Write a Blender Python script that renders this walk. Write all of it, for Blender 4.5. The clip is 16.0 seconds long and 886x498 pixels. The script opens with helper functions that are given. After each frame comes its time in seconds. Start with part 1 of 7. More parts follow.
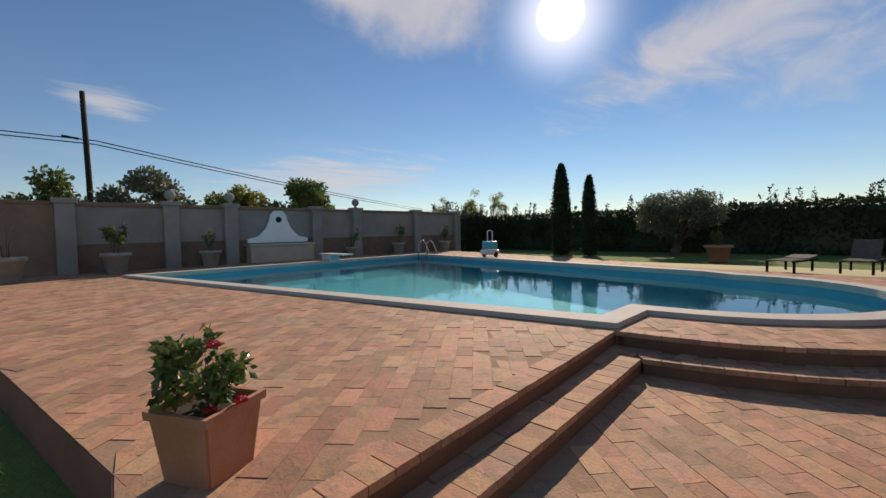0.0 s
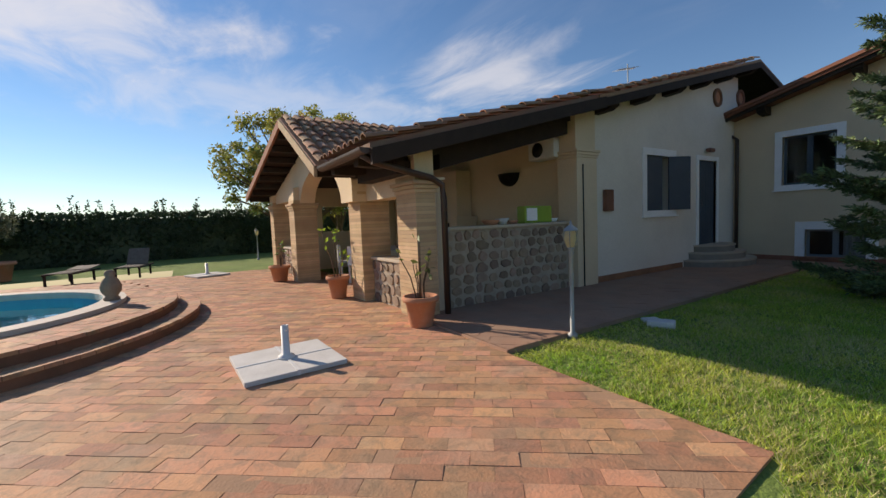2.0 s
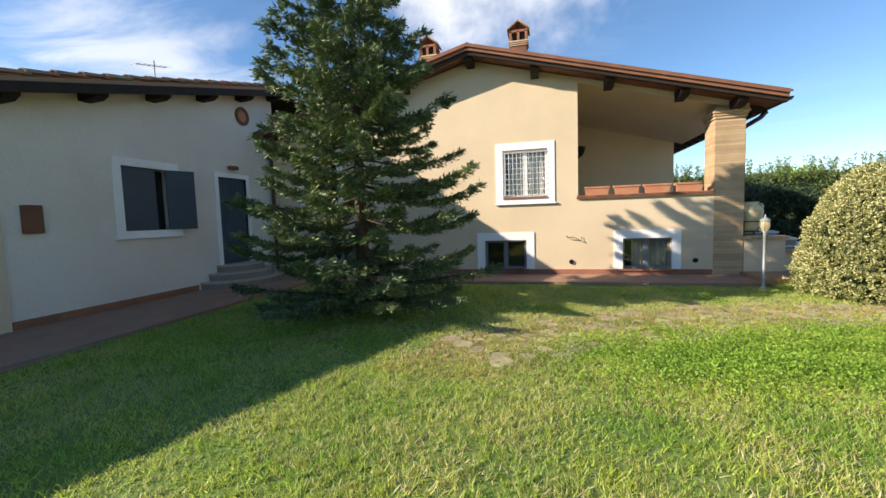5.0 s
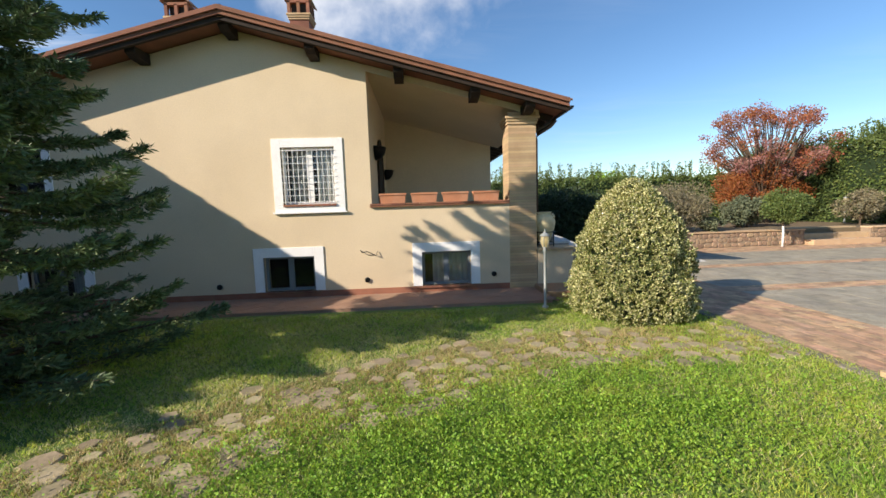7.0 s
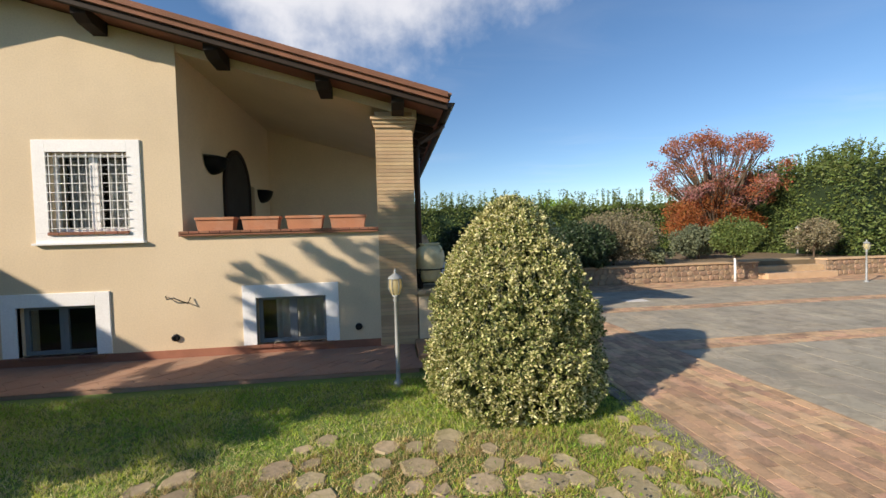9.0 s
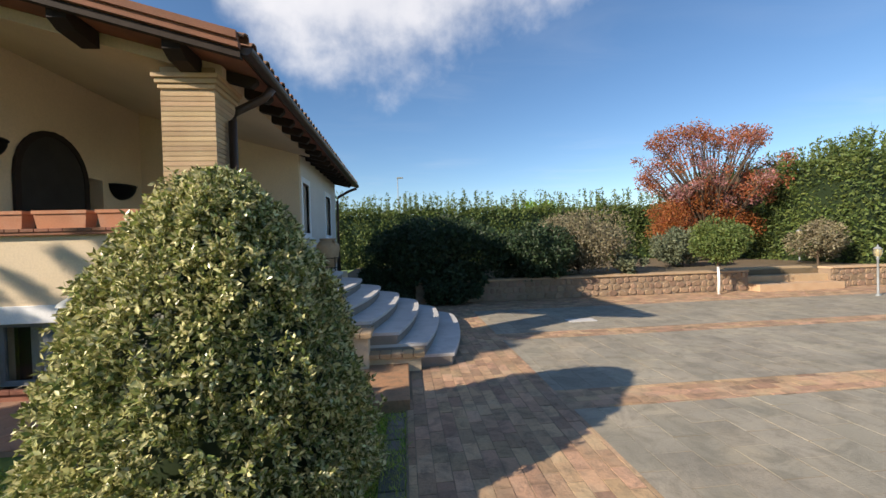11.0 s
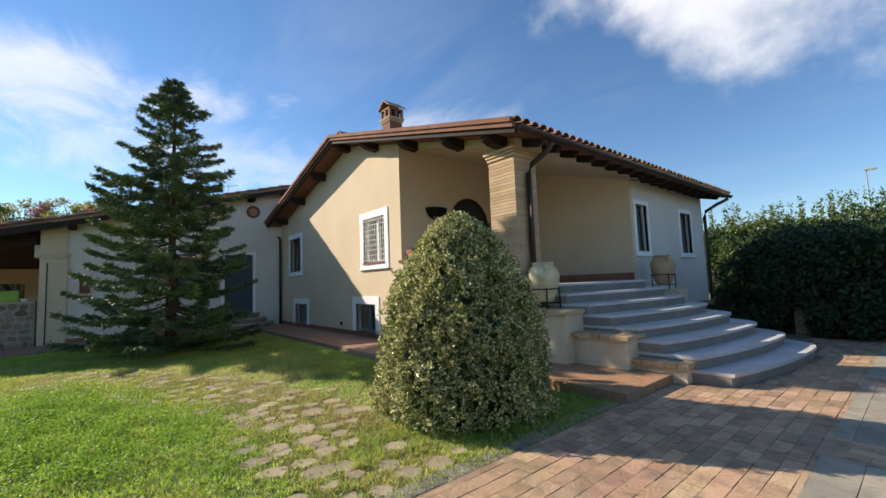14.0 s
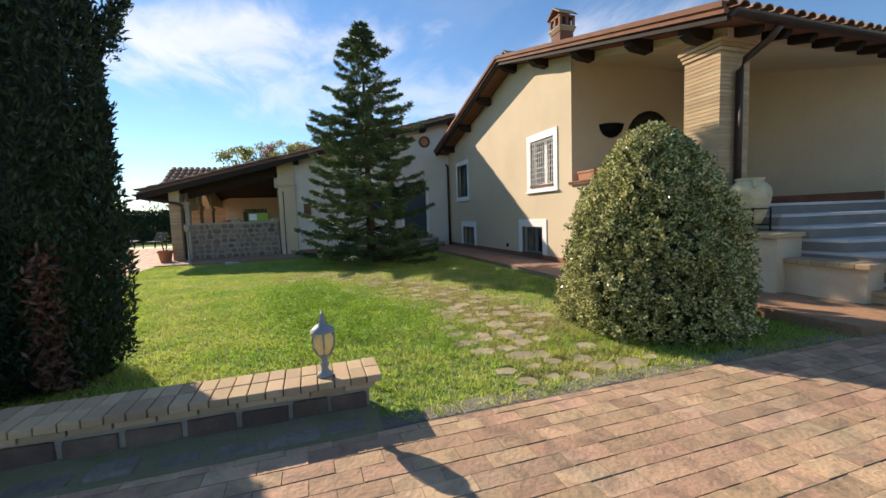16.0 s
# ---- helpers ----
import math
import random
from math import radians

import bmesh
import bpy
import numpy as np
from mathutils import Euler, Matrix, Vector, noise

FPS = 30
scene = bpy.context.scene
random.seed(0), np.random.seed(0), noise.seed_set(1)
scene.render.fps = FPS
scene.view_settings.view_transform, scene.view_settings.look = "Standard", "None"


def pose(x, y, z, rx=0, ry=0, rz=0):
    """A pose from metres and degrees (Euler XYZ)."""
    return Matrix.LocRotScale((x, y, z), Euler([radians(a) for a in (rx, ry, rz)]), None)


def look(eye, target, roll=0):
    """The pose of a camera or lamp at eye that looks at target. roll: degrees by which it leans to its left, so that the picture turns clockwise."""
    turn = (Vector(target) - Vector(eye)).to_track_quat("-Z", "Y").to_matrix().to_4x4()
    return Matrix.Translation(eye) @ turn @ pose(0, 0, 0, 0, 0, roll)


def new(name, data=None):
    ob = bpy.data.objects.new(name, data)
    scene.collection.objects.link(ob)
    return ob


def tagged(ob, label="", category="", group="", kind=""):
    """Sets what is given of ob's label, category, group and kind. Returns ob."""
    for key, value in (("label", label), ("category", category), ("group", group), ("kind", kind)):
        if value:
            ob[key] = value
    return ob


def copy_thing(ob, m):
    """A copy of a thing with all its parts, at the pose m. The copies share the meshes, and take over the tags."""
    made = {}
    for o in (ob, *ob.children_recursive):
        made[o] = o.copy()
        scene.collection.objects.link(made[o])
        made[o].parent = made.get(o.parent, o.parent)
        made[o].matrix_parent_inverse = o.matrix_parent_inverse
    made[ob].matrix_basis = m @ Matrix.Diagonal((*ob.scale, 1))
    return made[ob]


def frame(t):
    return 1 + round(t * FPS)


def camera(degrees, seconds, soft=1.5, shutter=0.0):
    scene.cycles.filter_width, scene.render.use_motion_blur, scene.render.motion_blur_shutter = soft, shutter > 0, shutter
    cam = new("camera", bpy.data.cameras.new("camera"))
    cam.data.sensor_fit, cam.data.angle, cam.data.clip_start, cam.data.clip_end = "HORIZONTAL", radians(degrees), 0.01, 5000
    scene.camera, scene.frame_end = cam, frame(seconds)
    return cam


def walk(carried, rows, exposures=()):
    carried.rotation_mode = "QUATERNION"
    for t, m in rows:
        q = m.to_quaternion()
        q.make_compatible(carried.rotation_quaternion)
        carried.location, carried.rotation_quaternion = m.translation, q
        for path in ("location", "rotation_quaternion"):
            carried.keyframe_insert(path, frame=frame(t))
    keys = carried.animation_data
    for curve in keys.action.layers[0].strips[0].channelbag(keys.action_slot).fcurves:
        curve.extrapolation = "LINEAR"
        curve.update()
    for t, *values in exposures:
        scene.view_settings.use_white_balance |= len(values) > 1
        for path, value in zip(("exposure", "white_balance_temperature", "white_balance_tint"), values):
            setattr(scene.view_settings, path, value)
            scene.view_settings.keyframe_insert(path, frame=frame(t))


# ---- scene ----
cam = camera(95.3, 16.0)
PATH = [
    (0, (-2.104, -14.39, 1.293), (-3.524, -15.796, 1.21), -1.2),
    (0.5, (-1.981, -14.047, 1.322), (-3.859, -14.727, 1.228), -1.6),
    (1, (-1.791, -13.608, 1.33), (-3.787, -13.653, 1.221), -2.2),
    (1.5, (-1.596, -13.176, 1.383), (-3.497, -12.569, 1.25), -2.3),
    (2, (-1.365, -12.686, 1.363), (-3.04, -11.603, 1.223), -2.3),
    (2.5, (-1.033, -12.171, 1.36), (-2.496, -10.815, 1.222), -2.4),
    (3, (-0.761, -11.608, 1.368), (-1.924, -9.987, 1.225), -2.1),
    (3.5, (-0.32, -11.13, 1.451), (-1.231, -9.356, 1.308), -1.8),
    (4, (0.177, -10.656, 1.448), (-0.647, -8.84, 1.304), -1.9),
    (4.5, (0.679, -10.311, 1.417), (0.012, -8.431, 1.282), -1.8),
    (7, (2.835, -8.254, 1.737), (2.949, -6.267, 1.537), -1.8),
    (7.5, (3.375, -7.736, 1.676), (3.586, -5.757, 1.48), -1.7),
    (8, (3.884, -7.239, 1.671), (4.119, -5.261, 1.493), -1.6),
    (8.5, (4.382, -6.732, 1.666), (4.624, -4.75, 1.558), -1.6),
    (9, (4.915, -6.288, 1.695), (5.161, -4.304, 1.633), -1.6),
    (9.5, (5.514, -5.899, 1.673), (5.761, -3.915, 1.622), -1.6),
    (10, (6.123, -5.465, 1.742), (6.354, -3.48, 1.67), -1.5),
    (12.5, (8.65, -4.302, 1.37), (8.558, -2.307, 1.477), -3.2),
    (13, (8.908, -4.59, 1.404), (7.988, -2.82, 1.551), -2.8),
    (13.5, (9.175, -4.925, 1.407), (7.807, -3.475, 1.564), -2.3),
    (14, (9.483, -5.085, 1.342), (7.95, -3.81, 1.506), -2.2),
    (14.5, (9.601, -5.3, 1.33), (7.903, -4.255, 1.485), -2.0),
    (15, (9.576, -5.503, 1.25), (7.746, -4.699, 1.284), -1.8),
    (15.5, (9.564, -5.564, 1.233), (7.684, -4.892, 1.119), -1.7),
    (16, (9.548, -5.537, 1.227), (7.653, -4.919, 1.063), -2.0),
]
walk(cam, [(t, look(eye, target, roll)) for t, eye, target, roll in PATH], [(0, 0.5, 7300, 17), (1, 0.52, 7300, 17), (2, 0.92, 7150, 16), (3.5, 1.5, 6750, 12), (5, 1.54, 6850, 12), (7, 1.32, 6750, 11), (9.5, 1.15, 6900, 13), (12.5, 1.28, 6900, 13), (14, 1.32, 6800, 12), (16, 1.36, 7000, 13)])

# ---- light ----
SUN_DIR = Vector((-0.789, -0.424, 0.446)).normalized()
sun = new("sun", bpy.data.lights.new("sun", "SUN"))
sun.data.energy, sun.data.angle, sun.data.color = 2.9, radians(0.53), (1.0, 0.90, 0.76)
sun.matrix_world = look(SUN_DIR * 60, (0, 0, 0))

world = bpy.data.worlds.new("sky")
scene.world = world
world.use_nodes = True


def build_sky():
    nt = world.node_tree
    nt.nodes.clear()
    N, L = nt.nodes.new, nt.links.new
    out, bg = N("ShaderNodeOutputWorld"), N("ShaderNodeBackground")
    sky = N("ShaderNodeTexSky")
    sky.sky_type, sky.sun_disc = "NISHITA", False
    sky.sun_elevation = math.asin(SUN_DIR.z)
    sky.sun_rotation = math.atan2(SUN_DIR.x, SUN_DIR.y)
    sky.air_density, sky.dust_density, sky.ozone_density = 1.0, 0.0, 4.0
    co = N("ShaderNodeTexCoord")
    sep = N("ShaderNodeSeparateXYZ")
    L(co.outputs["Generated"], sep.inputs[0])
    # thin cirrus on a flat layer high above: direction over its height
    zc = N("ShaderNodeMath"); zc.operation = "MAXIMUM"; zc.inputs[1].default_value = 0.06
    L(sep.outputs["Z"], zc.inputs[0])
    px = N("ShaderNodeMath"); px.operation = "DIVIDE"; L(sep.outputs["X"], px.inputs[0]); L(zc.outputs[0], px.inputs[1])
    py = N("ShaderNodeMath"); py.operation = "DIVIDE"; L(sep.outputs["Y"], py.inputs[0]); L(zc.outputs[0], py.inputs[1])
    cmb = N("ShaderNodeCombineXYZ"); L(px.outputs[0], cmb.inputs[0]); L(py.outputs[0], cmb.inputs[1])
    mp = N("ShaderNodeMapping"); mp.inputs["Rotation"].default_value = (0, 0, radians(CLOUD_TURN)); mp.inputs["Scale"].default_value = (0.55, 1.25, 1)
    L(cmb.outputs[0], mp.inputs[0])
    big = N("ShaderNodeTexNoise"); big.inputs["Scale"].default_value = 0.55; big.inputs["Detail"].default_value = 2
    fine = N("ShaderNodeTexNoise"); fine.inputs["Scale"].default_value = 1.7; fine.inputs["Detail"].default_value = 9; fine.inputs["Roughness"].default_value = 0.6; fine.inputs["Distortion"].default_value = 0.6
    L(cmb.outputs[0], big.inputs["Vector"]); L(mp.outputs[0], fine.inputs["Vector"])
    r1 = N("ShaderNodeMapRange"); r1.inputs[1].default_value, r1.inputs[2].default_value = 0.46, 0.70
    r2 = N("ShaderNodeMapRange"); r2.inputs[1].default_value, r2.inputs[2].default_value = 0.40, 0.80
    L(big.outputs[0], r1.inputs[0]); L(fine.outputs[0], r2.inputs[0])

    def maths(op, a, b, clamp=False):
        m = N("ShaderNodeMath"); m.operation = op; m.use_clamp = clamp
        for k, v in enumerate((a, b)):
            if isinstance(v, (int, float)):
                m.inputs[k].default_value = v
            else:
                L(v, m.inputs[k])
        return m.outputs[0]

    def along(v):
        d = N("ShaderNodeVectorMath"); d.operation = "DOT_PRODUCT"; d.inputs[1].default_value = v
        L(co.outputs["Generated"], d.inputs[0])
        return d.outputs["Value"]

    def ramp(v, lo, hi, smooth=True):
        r = N("ShaderNodeMapRange"); r.interpolation_type = "SMOOTHSTEP" if smooth else "LINEAR"
        r.inputs[1].default_value, r.inputs[2].default_value = lo, hi
        L(v, r.inputs[0])
        return r.outputs[0]

    total = maths("MULTIPLY", maths("MULTIPLY", r1.outputs[0], r2.outputs[0]), 0.16)
    puff = N("ShaderNodeTexNoise"); puff.inputs["Scale"].default_value = 4.0; puff.inputs["Detail"].default_value = 9; puff.inputs["Roughness"].default_value = 0.55
    L(co.outputs["Generated"], puff.inputs["Vector"])
    # each cloud: an oval round a direction, its rim torn by noise, its body streaked or billowed
    for centre, wide, high, turn, strength, puffy in CLOUDS:
        d = Vector(centre).normalized()
        side = d.cross(Vector((0, 0, 1))).normalized()
        rise = side.cross(d)
        c, sn = math.cos(radians(turn)), math.sin(radians(turn))
        a = along((side * c + rise * sn) / math.sin(radians(wide)))
        b = along((rise * c - side * sn) / math.sin(radians(high)))
        e = maths("SQRT", maths("ADD", maths("MULTIPLY", a, a), maths("MULTIPLY", b, b)), 0)
        tex = puff.outputs[0] if puffy else fine.outputs[0]
        e = maths("ADD", e, maths("MULTIPLY", maths("SUBTRACT", 0.5, tex), 1.7 if puffy else 2.2))
        body = ramp(e, 1.06, 0.5 if puffy else 0.0)
        body = maths("MULTIPLY", body, maths("ADD", maths("MULTIPLY", tex, 0.9), 0.45))
        body = maths("MULTIPLY", maths("MULTIPLY", body, ramp(along(d), 0.2, 0.5)), strength)
        total = maths("MAXIMUM", total, body)
    den = maths("MULTIPLY", total, ramp(sep.outputs["Z"], 0.0, 0.12, False), True)
    mix = N("ShaderNodeMix"); mix.data_type = "RGBA"
    mix.inputs["B"].default_value = (6.3, 6.5, 6.9, 1)
    L(den, mix.inputs["Factor"])
    sat = N("ShaderNodeHueSaturation"); sat.inputs["Saturation"].default_value = 1.1
    L(sky.outputs[0], sat.inputs["Color"]); L(sat.outputs[0], mix.inputs["A"])
    # the sun's own disc and its aureole
    near = along(SUN_DIR)
    disc = maths("MULTIPLY", ramp(near, math.cos(radians(3.0)), math.cos(radians(0.3))), 22.0)
    halo = maths("MULTIPLY", maths("POWER", ramp(near, math.cos(radians(13)), 1.0, False), 6.0), 9.0)
    glow = N("ShaderNodeCombineXYZ")
    both = maths("ADD", disc, halo)
    for k, w in enumerate((1.0, 0.97, 0.92)):
        L(maths("MULTIPLY", both, w), glow.inputs[k])
    add = N("ShaderNodeVectorMath"); add.operation = "ADD"
    L(mix.outputs["Result"], add.inputs[0]); L(glow.outputs[0], add.inputs[1])
    L(add.outputs[0], bg.inputs["Color"])
    bg.inputs["Strength"].default_value = 0.068
    L(bg.outputs[0], out.inputs["Surface"])


CLOUD_TURN = 35
# direction, half width and half height in degrees, tilt, strength, billowed
CLOUDS = [
    ((-0.05, 0.80, 0.62), 23, 15.5, 4, 0.85, True),
    ((-0.93, -0.12, 0.36), 22, 6.5, 10, 0.72, False),
    ((-0.93, 0.18, 0.28), 36, 5, -4, 0.4, False),
    ((-0.57, -0.66, 0.51), 13, 7, -8, 0.85, True),
    ((-0.50, -0.85, 0.13), 17, 3.5, 4, 0.8, False),
    ((-0.72, 0.60, 0.32), 14, 6, 10, 0.6, False),
    ((-0.10, -0.96, 0.25), 5, 1.6, -6, 0.7, False),
]
build_sky()

# ---- materials ----
MATS = {}


def material(name, color, other=None, scale=4.0, rough=0.8, bump=0.2, fine=60.0, metal=0.0, spread=0.0, bump_dist=0.01,
             stain=None, stain_scale=0.7, stain_amount=0.35, spec=0.4, mottle=None, mottle_scale=16.0, mottle_amount=0.5):
    """Two-scale procedural surface: broad tone change, fine grain and relief, a change from piece to piece."""
    m = bpy.data.materials.new(name)
    m.use_nodes = True
    nt = m.node_tree
    N, L = nt.nodes.new, nt.links.new
    b = nt.nodes["Principled BSDF"]
    geo = N("ShaderNodeNewGeometry")
    n1 = N("ShaderNodeTexNoise"); n1.inputs["Scale"].default_value = scale; n1.inputs["Detail"].default_value = 5
    n2 = N("ShaderNodeTexNoise"); n2.inputs["Scale"].default_value = fine; n2.inputs["Detail"].default_value = 4
    L(geo.outputs["Position"], n1.inputs["Vector"]); L(geo.outputs["Position"], n2.inputs["Vector"])
    mix = N("ShaderNodeMix"); mix.data_type = "RGBA"
    other = other or tuple(c * 0.75 for c in color)
    mix.inputs["A"].default_value, mix.inputs["B"].default_value = (*color, 1), (*other, 1)
    r = N("ShaderNodeMapRange"); r.inputs[1].default_value, r.inputs[2].default_value = 0.32, 0.68
    L(n1.outputs[0], r.inputs[0]); L(r.outputs[0], mix.inputs["Factor"])
    col = mix.outputs["Result"]
    if stain:
        n3 = N("ShaderNodeTexNoise"); n3.inputs["Scale"].default_value = stain_scale; n3.inputs["Detail"].default_value = 6; n3.inputs["Roughness"].default_value = 0.65
        L(geo.outputs["Position"], n3.inputs["Vector"])
        r3 = N("ShaderNodeMapRange"); r3.inputs[1].default_value, r3.inputs[2].default_value = 0.48, 0.72; r3.inputs[4].default_value = stain_amount
        L(n3.outputs[0], r3.inputs[0])
        ms = N("ShaderNodeMix"); ms.data_type = "RGBA"; ms.inputs["B"].default_value = (*stain, 1)
        L(r3.outputs[0], ms.inputs["Factor"]); L(col, ms.inputs["A"]); col = ms.outputs["Result"]
    if mottle:
        n4 = N("ShaderNodeTexNoise"); n4.inputs["Scale"].default_value = mottle_scale; n4.inputs["Detail"].default_value = 7; n4.inputs["Roughness"].default_value = 0.7; n4.inputs["Distortion"].default_value = 0.8
        L(geo.outputs["Position"], n4.inputs["Vector"])
        r4 = N("ShaderNodeMapRange"); r4.inputs[1].default_value, r4.inputs[2].default_value = 0.46, 0.66; r4.inputs[4].default_value = mottle_amount
        L(n4.outputs[0], r4.inputs[0])
        mm = N("ShaderNodeMix"); mm.data_type = "RGBA"; mm.inputs["B"].default_value = (*mottle, 1)
        L(r4.outputs[0], mm.inputs["Factor"]); L(col, mm.inputs["A"]); col = mm.outputs["Result"]
    hs = N("ShaderNodeHueSaturation")
    rv = N("ShaderNodeMapRange"); rv.inputs[3].default_value, rv.inputs[4].default_value = 0.86, 1.14
    L(n2.outputs[0], rv.inputs[0])
    val = rv.outputs[0]
    if spread:
        ob = N("ShaderNodeObjectInfo")
        add = N("ShaderNodeMath"); add.operation = "ADD"; L(geo.outputs["Random Per Island"], add.inputs[0]); L(ob.outputs["Random"], add.inputs[1])
        fr = N("ShaderNodeMath"); fr.operation = "FRACT"; L(add.outputs[0], fr.inputs[0])
        ri = N("ShaderNodeMapRange"); ri.inputs[3].default_value, ri.inputs[4].default_value = 1 - spread, 1 + spread
        L(fr.outputs[0], ri.inputs[0])
        mu = N("ShaderNodeMath"); mu.operation = "MULTIPLY"; L(val, mu.inputs[0]); L(ri.outputs[0], mu.inputs[1]); val = mu.outputs[0]
        rh = N("ShaderNodeMapRange"); rh.inputs[3].default_value, rh.inputs[4].default_value = 0.5 - spread * 0.05, 0.5 + spread * 0.05
        m7 = N("ShaderNodeMath"); m7.operation = "MULTIPLY"; m7.inputs[1].default_value = 7.31; L(fr.outputs[0], m7.inputs[0])
        f7 = N("ShaderNodeMath"); f7.operation = "FRACT"; L(m7.outputs[0], f7.inputs[0])
        L(f7.outputs[0], rh.inputs[0]); L(rh.outputs[0], hs.inputs["Hue"])
    L(val, hs.inputs["Value"]); L(col, hs.inputs["Color"])
    L(hs.outputs[0], b.inputs["Base Color"])
    b.inputs["Roughness"].default_value, b.inputs["Metallic"].default_value = rough, metal
    b.inputs["Specular IOR Level"].default_value = spec
    if bump:
        bp = N("ShaderNodeBump"); bp.inputs["Strength"].default_value = bump; bp.inputs["Distance"].default_value = bump_dist
        L(n2.outputs[0], bp.inputs["Height"]); L(bp.outputs[0], b.inputs["Normal"])
    MATS[name] = m
    return m


def leaf_material(name, color, other, translucent=0.35, rough=0.5, spread=0.35):
    m = material(name, color, other, scale=1.5, rough=rough, bump=0, spread=spread)
    nt = m.node_tree
    N, L = nt.nodes.new, nt.links.new
    b, out = nt.nodes["Principled BSDF"], nt.nodes["Material Output"]
    hs = next(n for n in nt.nodes if n.bl_idname == "ShaderNodeHueSaturation")
    tr = N("ShaderNodeBsdfTranslucent"); L(hs.outputs[0], tr.inputs["Color"])
    mx = N("ShaderNodeMixShader"); mx.inputs[0].default_value = translucent
    L(b.outputs[0], mx.inputs[1]); L(tr.outputs[0], mx.inputs[2]); L(mx.outputs[0], out.inputs["Surface"])
    return m


PLASTER = material("cream_plaster", (0.72, 0.585, 0.405), (0.66, 0.53, 0.36), scale=0.8, rough=0.92, bump=0.25, fine=45, stain=(0.52, 0.42, 0.30), stain_amount=0.3)
PLASTER_GREY = material("pale_plaster", (0.78, 0.73, 0.65), (0.73, 0.68, 0.60), scale=0.8, rough=0.92, bump=0.25, fine=45, stain=(0.50, 0.46, 0.40), stain_amount=0.3)
WHITE = material("white_paint", (0.90, 0.895, 0.88), (0.85, 0.845, 0.83), scale=3, rough=0.6, bump=0.08)
BRICK = material("pale_brick", (0.55, 0.40, 0.24), (0.48, 0.33, 0.19), scale=3, rough=0.9, bump=0.3, fine=70, spread=0.16)
MORTAR = material("mortar", (0.48, 0.36, 0.23), scale=6, rough=0.95, bump=0.4, fine=90)
COTTO = material("terracotta_tile", (0.55, 0.275, 0.15), (0.49, 0.255, 0.145), scale=0.9, rough=0.8, bump=0.4, fine=55, spread=0.22, stain=(0.38, 0.285, 0.19), stain_scale=1.7, stain_amount=0.8, mottle=(0.28, 0.185, 0.115), mottle_scale=8, mottle_amount=0.85)
COTTO_BED = material("tile_bed", (0.42, 0.255, 0.155), (0.34, 0.215, 0.135), scale=3, rough=0.95, bump=0.4)
DRIVE_BED = material("drive_joint_earth", (0.31, 0.24, 0.16), (0.22, 0.17, 0.115), scale=4, rough=1.0, bump=0.5)
COTTO_RISER = material("step_brick", (0.31, 0.135, 0.08), (0.22, 0.10, 0.06), scale=3, rough=0.85, bump=0.35, spread=0.2)
TERRACOTTA = material("terracotta_pot", (0.52, 0.23, 0.12), (0.45, 0.20, 0.11), scale=4, rough=0.85, bump=0.15, stain=(0.55, 0.40, 0.30), stain_scale=3, stain_amount=0.35)
ROOF_TILE = material("roof_tile", (0.36, 0.19, 0.115), (0.26, 0.17, 0.115), scale=2.5, rough=0.9, bump=0.35, spread=0.3, stain=(0.34, 0.29, 0.20), stain_scale=2.5, stain_amount=0.6)
EAVE_TILE = material("eave_brick_tile", (0.26, 0.115, 0.07), (0.19, 0.09, 0.055), scale=3, rough=0.9, bump=0.3, spread=0.2)
DARK_WOOD = material("dark_wood", (0.032, 0.02, 0.014), (0.022, 0.014, 0.010), scale=6, rough=0.85, bump=0.3, fine=40, spread=0.15)
COPPER_GUTTER = material("brown_gutter", (0.085, 0.052, 0.038), (0.065, 0.042, 0.032), scale=5, rough=0.45, bump=0.05, metal=0.3)
LAWN = material("lawn_soil", (0.17, 0.25, 0.055), (0.12, 0.185, 0.04), scale=1.2, rough=1.0, bump=0.6, fine=35, bump_dist=0.03, stain=(0.30, 0.25, 0.12), stain_scale=0.55, stain_amount=0.25)
GRASS = leaf_material("grass_blade", (0.54, 0.59, 0.115), (0.27, 0.46, 0.06), translucent=0.5, spread=0.45)
DRY_GRASS = leaf_material("dry_grass_blade", (0.68, 0.60, 0.34), (0.54, 0.50, 0.22), translucent=0.4, spread=0.3)
PATH_TILE = material("walk_tile", (0.40, 0.235, 0.155), (0.32, 0.19, 0.13), scale=2.2, rough=0.85, bump=0.3, fine=50, stain=(0.30, 0.23, 0.17), stain_scale=1.5, stain_amount=0.7)
STONE_PAVE = material("grey_stone", (0.39, 0.35, 0.27), (0.30, 0.275, 0.215), scale=1.2, rough=0.8, bump=0.4, fine=50, spread=0.09, stain=(0.47, 0.39, 0.27), stain_scale=1.3, stain_amount=0.65, mottle=(0.20, 0.185, 0.14), mottle_scale=4, mottle_amount=0.7)
RUBBLE = material("rubble_stone", (0.34, 0.25, 0.18), (0.235, 0.175, 0.13), scale=5, rough=0.95, bump=0.6, fine=30, spread=0.3, bump_dist=0.02)
RUBBLE_MORTAR = material("rubble_mortar", (0.43, 0.365, 0.285), (0.36, 0.305, 0.235), scale=6, rough=1.0, bump=0.6, fine=45)
TRAVERTINE = material("travertine", (0.52, 0.44, 0.34), (0.45, 0.38, 0.29), scale=4, rough=0.7, bump=0.2, stain=(0.34, 0.29, 0.23), stain_scale=2.5, stain_amount=0.4)
